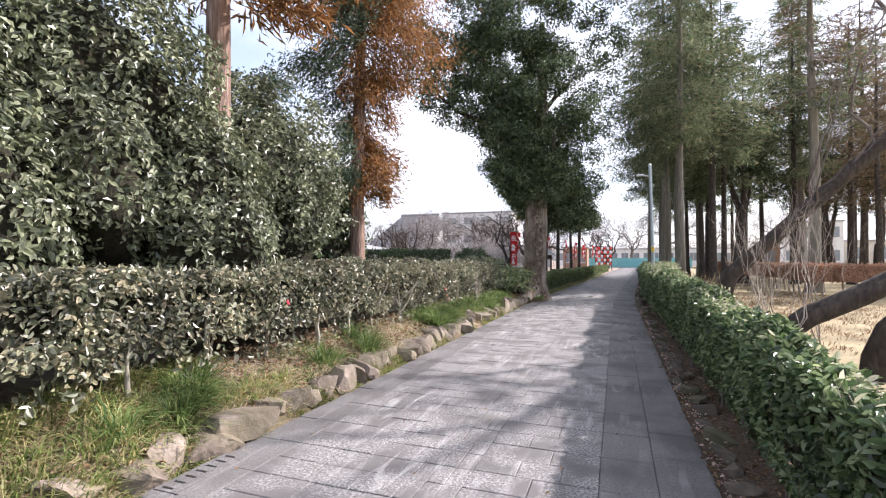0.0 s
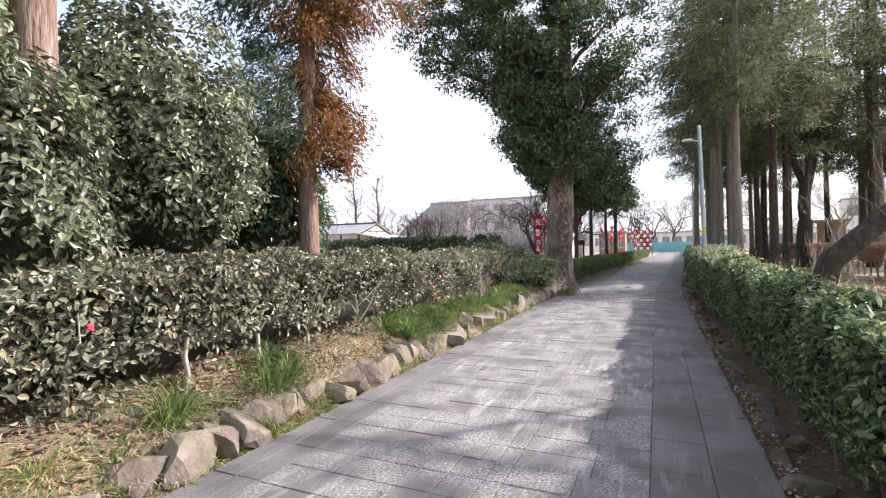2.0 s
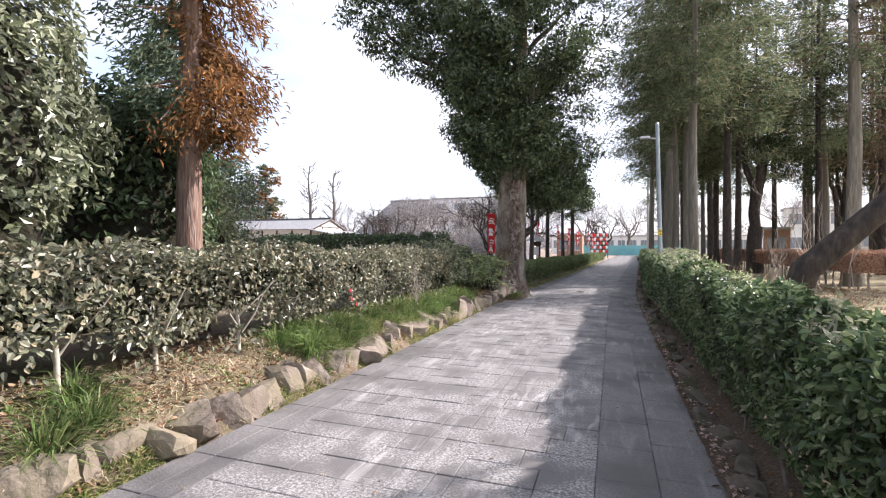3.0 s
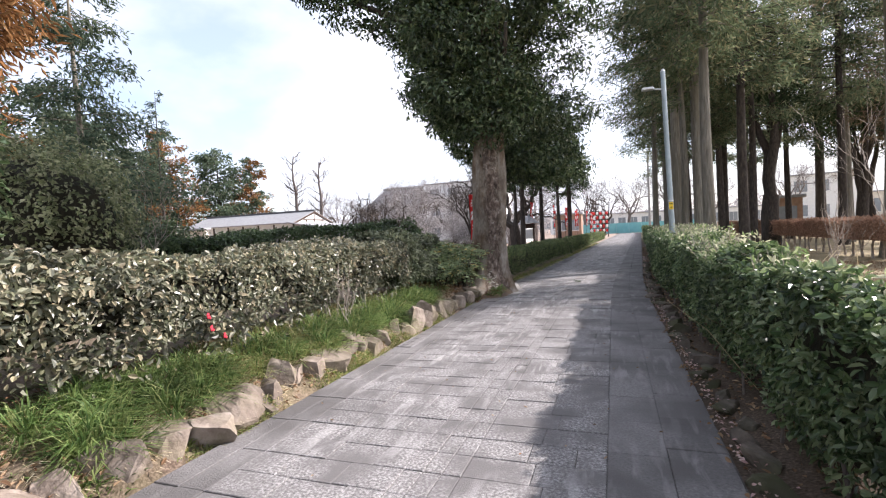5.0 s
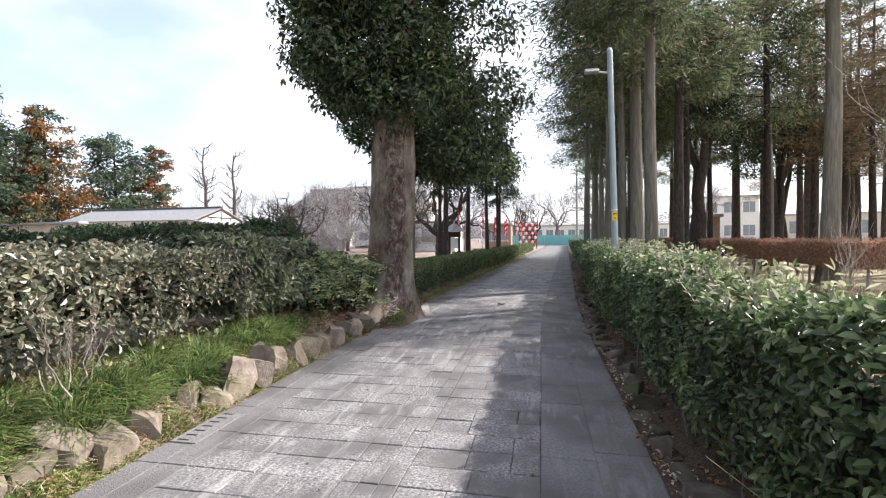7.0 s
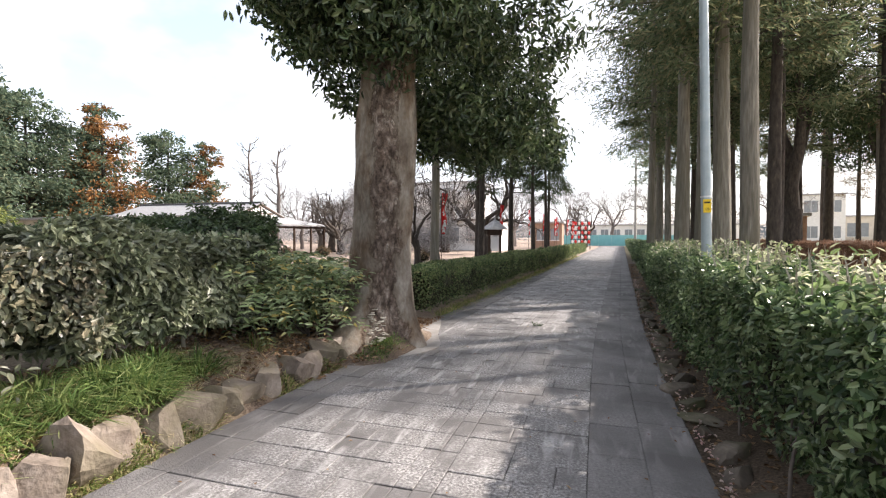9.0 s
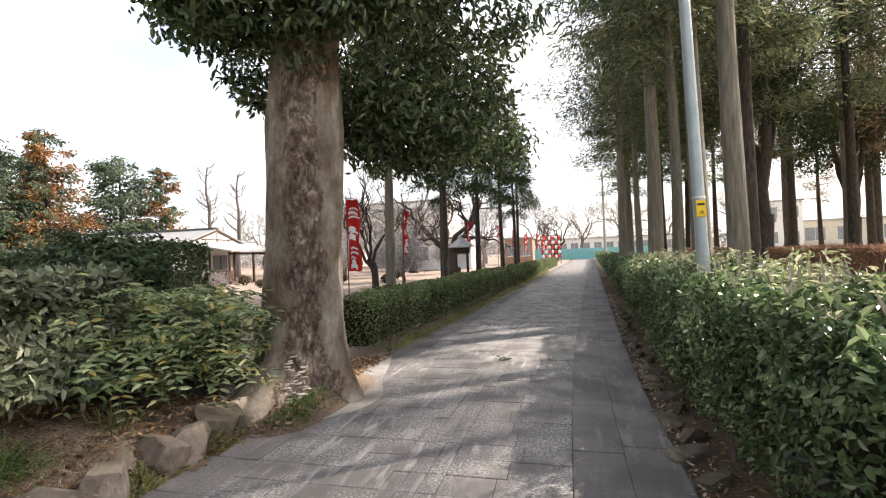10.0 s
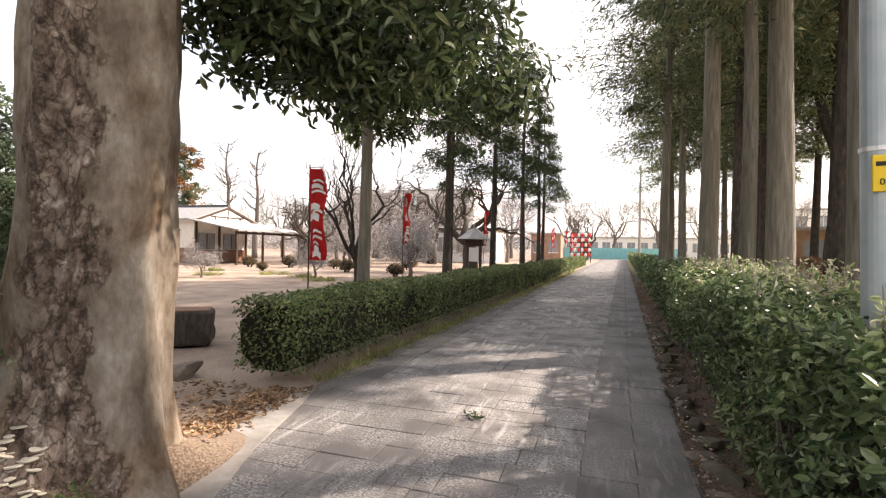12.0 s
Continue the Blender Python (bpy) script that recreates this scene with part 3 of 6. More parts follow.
def bare_branches(start, direction, length, radius, levels, r, pieces, spread=0.7, lift=0.15, kids=3):
    """Forking bare limbs, down to thin twigs."""
    d = unit(np.asarray(direction, float))
    end = start + d * length
    p = bent(start, end, 5, 0.35, r)
    pieces.append(tube(p, np.linspace(radius, radius * 0.55, 5), 6 if levels > 2 else 3))
    if levels:
        for i in range(kids):
            t = r.uniform(0.45, 1.0) if i else 1.0
            q = p[0] + (p[-1] - p[0]) * t if t < 1 else p[-1]
            nd = unit(d + r.normal(0, spread, 3) + np.array([0, 0, lift]))
            bare_branches(q, nd, length * r.uniform(0.55, 0.8), radius * (0.6 if i == 0 else 0.45), levels - 1, r, pieces, spread, lift, kids)


def off(y):
    """How far the path bends to the right at y."""
    y = np.asarray(y, float)
    return 0.05 * np.where(y > 22, y - 19, np.where(y > 16, (y - 16) ** 2 / 12.0, 0.0))


def smooth(a, b, x):
    t = np.clip((np.asarray(x, float) - a) / (b - a), 0, 1)
    return t * t * (3 - 2 * t)


def ground_z(x, y):
    """Height of the ground: a bank beside the path, flat yard beyond the big tree."""
    x, y = np.asarray(x, float), np.asarray(y, float)
    bank = 0.10 * smooth(-2.92, -3.02, x) + 0.16 * smooth(-3.0, -3.35, x) + 0.18 * smooth(-3.3, -4.2, x)
    bank = bank * (1 - smooth(17.9, 18.9, y + 0.25 * (x + 3)))
    tree = 0.34 * np.exp(-(((x + 3.0) / 0.75) ** 2 + ((y - 18.0) / 0.75) ** 2)) * smooth(-2.2, -2.6, x)
    right = 0.10 * smooth(0.75, 1.3, x - off(y))
    return -0.03 + np.maximum(bank, tree) + right

# ---------------------------------------------------------------- ground
def axis(*spans):
    return np.concatenate([np.arange(a, b, s) for a, b, s in spans] + [[spans[-1][1]]])


gx = axis((-900, -100, 100), (-100, -20, 8), (-20, -6, 1.0), (-6, -4.4, 0.25), (-4.4, -2.2, 0.07), (-2.2, 0.6, 0.7), (0.6, 1.5, 0.1), (1.5, 4, 0.5), (4, 20, 2), (20, 100, 8), (100, 900, 100))
gy = axis((-900, -60, 105), (-60, -4, 4), (-4, 21, 0.12), (21, 40, 0.5), (40, 100, 4), (100, 1000, 90))
X, Y = np.meshgrid(gx, gy, indexing="ij")
Xo = X + np.where(np.abs(X) < 12, off(np.minimum(Y, 100)), 0.0)
Z = ground_z(Xo, Y)
lump = np.array([[noise.noise(Vector((a * 2.3, b * 2.3, 0.0))) + 0.6 * noise.noise(Vector((a * 7, b * 7, 3.0))) for a, b in zip(ra, rb)]
                 if -4.6 < ra[0] < -2.9 else np.zeros(len(ra)) for ra, rb in zip(X, Y)])
Z = Z + np.where((X < -2.95) & (X > -4.5) & (Y < 20) & (Y > -5), 0.035 * lump, 0)
ni, nj = X.shape
i, j = np.meshgrid(np.arange(ni - 1), np.arange(nj - 1), indexing="ij")
quads = np.stack([i * nj + j, (i + 1) * nj + j, (i + 1) * nj + j + 1, i * nj + j + 1], -1).reshape(-1, 4)
ground = put("ground", fast_mesh("ground", np.stack([Xo, Y, Z], -1), quads, M_GROUND, True), kind="structure",
             label="brown soil with leaf litter, sandy yard and dry lawn", category="ground")

# joint bed under the paving: follows the path, and bulges beside the big tree
ys = np.arange(-6, 97, 0.5)


def left_edge(y):
    return -2.86 + off(y) + 0.42 * np.exp(-((y - 17.9) / 0.75) ** 2) - 0.06 * smooth(19, 21, y)


bed_v, bed_f = [], []
for k, y in enumerate(ys):
    bed_v += [(left_edge(y), y, -0.012), (0.62 + off(y), y, -0.012)]
    if k:
        bed_f.append((2 * k - 2, 2 * k - 1, 2 * k + 1, 2 * k))
path = put("pavement", fast_mesh("pavement", bed_v, bed_f, M_JOINT), kind="structure", label="grey stone-slab path with dirty joints between two hedges", category="path")

# ---------------------------------------------------------------- old evergreen tree beside the path
def clump_points(centres, radii, counts, inner=0.35, twigs=0):
    """Points in uneven clumps; with twigs, each clump breaks up into that many small tufts."""
    pos, out = [], []
    for c, r, n in zip(centres, radii, counts):
        d = unit(rs.normal(0, 1, (n, 3)))
        s = rs.uniform(inner, 1.0, n) ** 0.5
        bump_r = np.array([1 + 0.35 * noise.noise(Vector(q * 1.8) + Vector((c[0] * 1.7 + c[2], 0, 0))) for q in d])
        p = np.asarray(c) + d * (np.asarray(r) * (s * bump_r)[:, None])
        if twigs:
            heads = p[rs.randint(0, n, twigs)]
            k = rs.randint(0, twigs, n)
            tuft = heads[k] + rs.normal(0, 0.13, (n, 3)) * np.array([1.2, 1.2, 0.75])
            loose = rs.uniform(0, 1, n) < 0.14
            p = np.where(loose[:, None], p, tuft)
            d = unit(np.where(loose[:, None], d, unit(p - np.asarray(c)) + 0.6 * unit(tuft - heads[k])))
        pos.append(p)
        out.append(d)
    return np.concatenate(pos), np.concatenate(out)


def big_tree():
    t = base("evergreen_tree", -2.97, 18.05, 0.0, "old evergreen tree with a thick scarred trunk and dense dark crown", "tree")
    kz = np.array([-0.1, 0.12, 0.3, 0.5, 0.75, 1.1, 1.5, 1.9, 2.3, 2.7, 3.1, 3.6, 4.2, 5.0, 6.0, 7.5, 9.0, 10.5])
    kr = np.array([0.50, 0.48, 0.465, 0.455, 0.445, 0.435, 0.425, 0.42, 0.415, 0.41, 0.40, 0.38, 0.35, 0.31, 0.26, 0.20, 0.14, 0.07])
    zs = np.concatenate([np.arange(-0.1, 4.4, 0.045), np.linspace(4.5, 10.5, 12)])
    rr = np.interp(zs, kz, kr) * 0.965
    cx = 0.02 * zs + 0.03 * np.sin(zs) + 0.035 * np.clip(zs - 1, 0, 5)
    seg = 120
    ang = np.linspace(0, 2 * math.pi, seg, endpoint=False)
    v = np.zeros((len(zs), seg, 3))
    for i, z in enumerate(zs):
        low = max(0.0, 1 - max(z, 0) / 1.1) ** 2.2
        heap = max(0.0, 1 - max(z, 0) / 0.62) ** 1.25
        for j, q in enumerate(ang):
            c, s_ = math.cos(q), math.sin(q)
            p3 = Vector((c * 1.1, s_ * 1.1, z * 0.55))
            r = rr[i] * (1 + 0.46 * low * (0.55 + 0.4 * math.cos(4 * q + 0.6) + 0.2 * math.cos(7 * q)) + 0.035 * math.cos(3 * q + z * 0.7))
            away = abs((q - 4.55 + math.pi) % (2 * math.pi) - math.pi)
            r += 0.42 * heap * math.exp(-(away / 0.62) ** 2) * (1 + 0.35 * noise.noise(Vector((c * 4, s_ * 4, z * 5))))
            r += 0.018 * math.cos(5 * q + 1.3 * math.sin(z * 0.9)) + 0.045 * noise.noise(p3 * 1.6) + 0.02 * noise.noise(p3 * 4.5) + 0.012 * noise.noise(Vector((c * 5, s_ * 5, z * 1.6)))
            centre = 5.42 + 0.25 * noise.noise(Vector((0.3, 1.7, z * 0.9)))
            dq = abs((q - centre + math.pi) % (2 * math.pi) - math.pi) / 0.5
            k = 1 - min(1.0, dq) ** 4
            if k > 0:
                r += k * (0.018 * noise.noise(Vector((c * 14, s_ * 14, z * 5))) + 0.014 * noise.noise(Vector((c * 34, s_ * 34, z * 14))) - 0.008)
            v[i, j] = (cx[i] + c * r, 0.01 * z + s_ * r, z)
    i, j = np.meshgrid(np.arange(len(zs) - 1), np.arange(seg), indexing="ij")
    f = np.stack([i * seg + j, i * seg + (j + 1) % seg, (i + 1) * seg + (j + 1) % seg, (i + 1) * seg + j], -1).reshape(-1, 4)
    me = fast_mesh("trunk", v, f, M_BARK_OLD, True)
    put("trunk", me, t, "grey-brown trunk with a flaking reddish strip and flaring roots")
    limbs = [((0.2, 0, 3.7), (1.5, 0.9, 5.2), 0.11), ((0.1, 0.1, 3.4), (-1.3, 1.2, 5.0), 0.13), ((0.2, 0, 3.8), (1.0, -1.5, 5.8), 0.12), ((0.2, 0, 4.4), (-1.9, -0.6, 6.8), 0.14),
             ((0.25, 0, 5.2), (2.2, 0.6, 7.2), 0.12), ((0.25, 0, 6.0), (-2.8, 0.4, 9.4), 0.13), ((0.3, 0, 6.8), (1.6, 1.2, 9.2), 0.10), ((0.2, 0, 5.4), (-3.6, -1.4, 8.4), 0.13)]
    for a, b, r in limbs:
        v, f = tube(bent(a, b, 7, 0.25), np.linspace(r, r * 0.25, 7), 8, 0.1, 5)
        put("limb", fast_mesh("limb", v, f, M_BARK_DARK, True), t)
    cs, rad, cnt = [], [], []
    def add(x, y, z, r, n):
        cs.append((x, y, z)), rad.append((r, r, r * 0.75)), cnt.append(n)
    for k in range(34):                       # main crown, uneven
        z = rs.uniform(4.0, 12.6)
        w = np.interp(z, [3.9, 5.0, 7.0, 9.5, 12.5], [1.2, 1.9, 2.2, 2.5, 1.3])
        a = rs.uniform(0, 6.28)
        q = w * rs.uniform(0.35, 0.95)
        add(math.cos(a) * q + (0.2 if z < 7 else -0.3), math.sin(a) * q + 0.2, z, rs.uniform(0.6, 1.0), 1500)
    for x, y, z, r, n in ((1.5, 1.6, 3.7, 0.75, 1600), (0.9, 1.9, 3.1, 0.65, 1400), (1.7, 2.7, 3.2, 0.7, 1400), (1.9, 0.8, 4.3, 0.7, 1200), (0.6, 2.3, 4.0, 0.9, 1600), (-1.2, 1.1, 4.4, 0.7, 1200),
                          (1.2, 0.4, 4.4, 0.7, 1200), (-0.9, -0.5, 4.7, 0.6, 1000), (0.5, -1.0, 4.9, 0.65, 1100), (-2.6, 0.3, 8.2, 0.9, 1500), (-3.0, 0.6, 9.3, 0.9, 1500), (-2.2, -0.4, 10.2, 0.9, 1400),
                          (-2.3, 0.2, 6.9, 0.5, 600), (-0.55, 0.7, 3.4, 0.5, 700), (0.3, 1.0, 3.5, 0.6, 1000), (-0.8, 0.2, 3.5, 0.3, 450), (0.6, 1.0, 3.1, 0.5, 900), (1.0, 0.7, 3.35, 0.5, 900), (1.4, 1.3, 3.0, 0.5, 800),
                          (0.9, -0.3, 4.2, 0.6, 1100), (-0.6, -0.6, 4.1, 0.5, 900), (0.1, -0.75, 4.4, 0.55, 1000), (0.8, -0.8, 5.0, 0.7, 1200), (-0.8, -0.9, 5.3, 0.7, 1200), (0.1, -1.2, 5.7, 0.8, 1400),
                          (-2.6, -1.0, 7.0, 0.8, 1300), (-3.3, -1.4, 7.6, 0.8, 1300), (-3.9, -1.6, 8.6, 0.9, 1400), (-2.2, -0.6, 8.6, 0.9, 1400), (-3.0, -0.8, 9.6, 1.0, 1500), (-4.2, -1.2, 10.0, 1.0, 1500), (-2.0, -1.2, 11.2, 1.0, 1400),
                          (2.3, 0.5, 8.2, 0.9, 1200), (2.7, 0.8, 9.6, 0.9, 1200), (2.0, 0.4, 11.0, 1.0, 1300), (2.9, 0.2, 11.6, 0.8, 900), (0.2, -0.6, 12.6, 1.1, 1500), (1.0, -0.9, 6.2, 0.8, 1400), (-1.0, -1.0, 6.4, 0.8, 1400), (0.0, -1.3, 7.2, 0.8, 1400), (-1.4, 0.2, 5.2, 0.7, 1200), (1.6, 0.2, 5.5, 0.8, 1300)):
        add(x, y, z, r, n)
    pos, out = clump_points(cs, rad, cnt, 0.35, 26)
    clear = (pos[:, 0] < -0.3) & (pos[:, 2] < 3.6 + 1.1 * (-pos[:, 0] - 0.94))
    pos, out = pos[~clear], out[~clear]
    low = pos[:, 2] < 6.2
    foliage("crown", M_OAK, pos[low], out[low], 0.12, 0.05, t, True, 0.75, 0.5)
    foliage("upper_crown", M_OAK, pos[~low], out[~low], 0.14, 0.062, t, False, 0.8, 0.5)
    return t


big_tree()

# ---------------------------------------------------------------- conifers
def conifer(name, label, z0, top, spread, trunk_r, mat, bark, n, seed, droop=0.25, spray=0.24, wide=0.042, whorls=52, lean=(0, 0), taper=0.25, bare_low=0.0, mat2=None, share2=0.0, side2=None, zlow=-0.05, lean2=0.25, widths=None):
    """A straight trunk with whorls of drooping, feathery branches."""
    r = np.random.RandomState(seed)
    t = new(name)
    tagged(t, label, "tree")
    zs = np.linspace(zlow, top, 16)
    rr = trunk_r * (1 - 0.9 * np.clip(zs / top, 0, 1) ** 1.1)
    rr[0] *= 1.35
    p = np.stack([lean[0] * zs / top + 0.04 * np.sin(zs * 0.5 + seed), lean[1] * zs / top + 0.04 * np.cos(zs * 0.4 + seed), zs], 1)
    v, f = tube(p, rr, 14, 0.08, seed, lambda a, i: 1 + (0.25 * (0.5 + 0.5 * math.cos(5 * a + seed)) if i == 0 else 0.03 * math.cos(6 * a + seed)))
    put("trunk", fast_mesh("trunk", v, f, bark, True), t)
    pieces, pos, out, tips = [], [], [], []
    for k in range(whorls):
        z = z0 + (top - z0) * ((k + r.uniform(0, 1)) / whorls) ** 1.05
        q = (z - z0) / (top - z0)
        length = spread * (1 - q * (1 - taper)) * r.uniform(0.55, 1.1) * min(1.0, 0.55 + q * 4)
        if widths:
            length = spread * float(np.interp(q, *widths)) * r.uniform(0.6, 1.1)
        a = r.uniform(0, 6.28)
        c = np.array([np.interp(z, zs, p[:, 0]), np.interp(z, zs, p[:, 1]), z])
        d = np.array([math.cos(a), math.sin(a), 0.25 - droop * r.uniform(0.3, 1.6)])
        e = c + d * length
        b = bent(c, e, 5, 0.2, r)
        b[2:, 2] -= droop * length * np.array([0.05, 0.12, 0.25])
        pieces.append(tube(b, np.linspace(trunk_r * 0.16, 0.008, 5), 4))
        m = max(8, int(n / whorls * length / (spread * 0.62)))
        s = r.uniform(0.18, 1.05, m) ** 0.8
        centre = np.stack([np.interp(s, np.linspace(0, 1, 5), b[:, i]) for i in range(3)], 1)
        w = length * 0.30 * (0.35 + 0.8 * np.sin(np.clip(s, 0, 1) * 2.6))
        jit = r.normal(0, 1, (m, 3)) * w[:, None] * np.array([0.55, 0.55, 0.28])
        jit[:, 2] -= np.abs(r.normal(0, 0.16, m)) * (0.4 + droop)
        pos.append(centre + jit)
        out.append(np.repeat(unit(d)[None], m, 0))
    v, f = join(pieces)
    put("branchwork", fast_mesh("branchwork", v, f, bark), t, kind="stuff")
    pos, out = np.concatenate(pos), np.concatenate(out)
    sets = [("crown", mat, np.ones(len(pos), bool))]
    if mat2:
        field = np.array([noise.noise(Vector(q * 0.55) + Vector((seed, 0, 0))) for q in pos])
        if side2 is not None:
            field = field + lean2 * np.sum(unit(pos * np.array([1, 1, 0])) * np.array(side2), 1)
        pick = field > np.quantile(field, 1 - share2)
        sets = [("crown", mat, ~pick), ("russet_foliage", mat2, pick)]
    for nm, mt, keep in sets:
        k = int(keep.sum())
        nor = unit(r.normal(0, 1, (k, 3)) + np.array([0, 0, 0.6]))
        along = unit(out[keep] + r.normal(0, 0.55, (k, 3)) - np.array([0, 0, 0.35 + droop]))
        s = r.uniform(0.6, 1.3, k)
        v, f = leaf_arrays(pos[keep], nor, along, spray * s, wide * s, False)
        put(nm, fast_mesh(nm, v, f, mt), t, kind="stuff")
    return t


GROUP_R = "tall cypress trees along the path"
CY = [conifer("cypress_tree", "tall cypress with a straight grey stringy trunk and drooping crown", 7.3, 19, 3.6, 0.19, M_CYPRESS, M_BARK_GREY, 12500, 21, wide=0.05),
      conifer("cypress_tree", "tall cypress with a straight grey stringy trunk and drooping crown", 6.7, 18, 3.7, 0.215, M_CYPRESS, M_BARK_GREY, 12500, 22, droop=0.35, wide=0.05),
      conifer("cypress_tree", "dark-trunked cypress with a high drooping crown", 5.6, 17, 2.6, 0.17, M_CYPRESS, M_BARK_DARK, 9500, 23, wide=0.045),
      conifer("cypress_tree", "tall thick-trunked cypress with a high brownish crown behind the leafless hedge", 8.0, 20, 2.7, 0.25, M_CYPRESS, M_BARK_GREY, 7500, 24, wide=0.045, mat2=M_RUSSET, share2=0.4)]
cy_spots = [(0, 2.50, 21.66, 0, 0.86), (1, 2.76, 24.85, 70, 1.0), (0, 2.29, 24.74, 140, 0.70), (1, 2.50, 28.6, 200, 1.05), (0, 1.95, 31.6, 260, 0.80), (0, 3.10, 36.2, 30, 0.85), (1, 3.3, 41.0, 110, 1.0),
            (2, 4.6, 27.2, 40, 1.1), (2, 4.9, 33.0, 170, 1.0), (2, 6.2, 38.5, 10, 1.2), (2, 5.4, 43.0, 75, 1.0), (3, 8.2, 25.3, 330, 1.0), (2, 9.9, 33.5, 210, 1.1),
            (1, 11.0, 36.0, 120, 1.1), (2, 7.6, 47.0, 300, 1.0), (2, 10.6, 43.0, 90, 1.1), (0, 4.3, 52.0, 200, 0.9), (2, 20.5, 46.0, 140, 1.2),
            (2, 27.0, 43.0, 33, 1.2), (2, 3.6, 30.6, 60, 0.85), (2, 4.2, 38.0, 150, 0.9), (2, 5.6, 30.2, 250, 0.95), (0, 6.4, 44.5, 20, 0.9), (2, 3.9, 46.5, 110, 0.9), (2, 8.8, 40.0, 290, 1.0), (2, 9.8, 49.0, 45, 1.0)]
used = set()
for kind_i, x, y, a, s in cy_spots:
    m = pose(x, y, 0.03, 0, 0, a)
    o = CY[kind_i]
    if kind_i in used:
        o = copy_thing(o, m)
    else:
        used.add(kind_i)
        o.matrix_basis = m
    o.scale = (s, s, s)
    tagged(o, group=GROUP_R)

# forked dark tree among the cypresses
def forked_tree(x, y, seed, h=7.0, r0=0.42):
    r = np.random.RandomState(seed)
    t = base("forked_tree", x, y, 0.0, "dark forked tree trunk among the cypresses", "tree")
    v, f = tube(bent((0, 0, -0.1), (0.1, 0, 2.6), 6, 0.1, r), np.linspace(r0, r0 * 0.8, 6), 14, 0.12, seed)
    put("trunk", fast_mesh("trunk", v, f, M_BARK_DARK, True), t)
    tops = [(-0.9, 0.2, h + 2), (0.25, -0.3, h + 3), (0.9, 0.3, h + 2)]
    for e in tops:
        v, f = tube(bent((0.1, 0, 2.3), e, 7, 0.12, r), np.linspace(r0 * 0.6, 0.06, 7), 9, 0.1, seed)
        put("limb", fast_mesh("limb", v, f, M_BARK_DARK, True), t)
    cs = [(e[0] * 1.3 + r.normal(0, .9), e[1] + r.normal(0, .9), h - 1 + r.uniform(0, 5)) for e in tops for _ in range(4)]
    pos, out = clump_points(cs, [(1.2, 1.2, 0.9)] * len(cs), [700] * len(cs))
    foliage("crown", M_THUJA, pos, out, 0.17, 0.07, t, False, 0.8, 0.5)
    return t


forked_tree(7.17, 33.9, 4)
fk = forked_tree(13.6, 41.0, 9, 6.0, 0.33)
tagged(copy_thing(fk, pose(15.4, 44.5, 0, 0, 0, 130)))
tagged(copy_thing(fk, pose(17.2, 41.5, 0, 0, 0, 250)))

# row of conifers behind the clipped hedge
GROUP_L = "slim dark conifers behind the clipped hedge"
TH = conifer("slim_conifer", "slim dark conifer with a bare lower trunk behind a clipped hedge", 4.1, 10.5, 1.7, 0.12, M_THUJA, M_BARK_DARK, 10000, 31, droop=0.3, spray=0.17, wide=0.03, whorls=40)
th_spots = [(-3.94, 28.46, 0, 1.0), (-3.84, 34.4, 100, 1.1), (-3.37, 38.8, 200, 1.1), (-3.06, 42.3, 290, 1.0), (-3.3, 47.0, 30, 1.05), (-4.9, 32.0, 66, 0.9)]
for k, (x, y, a, s) in enumerate(th_spots):
    o = copy_thing(TH, pose(x, y, 0, 0, 0, a)) if k else TH
    o.matrix_basis = pose(x, y, 0, 0, 0, a)
    o.scale = (s, s, s)
    tagged(o, group=GROUP_L)
t1 = conifer("light_green_conifer", "conifer with light yellow-green sprays and a smooth grey trunk", 3.9, 12.0, 2.1, 0.13, M_YELLOWCY, M_BARK_GREY, 16000, 37, droop=0.3, mat2=M_THUJA, share2=0.35)
t1.matrix_basis = pose(-4.14, 23.95, 0)

# russet cedars near the start
c1 = conifer("russet_cedar", "slim cedar with russet winter foliage along its reddish trunk", 2.6, 13.0, 1.0, 0.155, M_BLUECONIFER, M_BARK_RED, 46000, 41, droop=0.6, spray=0.1, wide=0.026, whorls=150,
             mat2=M_ORANGE, share2=0.55, side2=(0.87, 0.5, 0), lean2=0.9, widths=((0, 0.06, 0.2, 0.28, 0.45, 0.8, 1), (0.6, 0.85, 0.75, 1.4, 1.9, 1.8, 0.6)))
c1.matrix_basis = pose(-4.9, 8.5, 0.38)
c2 = conifer("russet_cedar", "tall cedar with a reddish stringy trunk rising behind evergreen shrubs", 4.9, 14.0, 2.6, 0.215, M_RUSSET, M_BARK_RED, 14000, 43, droop=0.3, mat2=M_ORANGE, share2=0.35)
c2.matrix_basis = pose(-5.15, 5.0, 0.38)

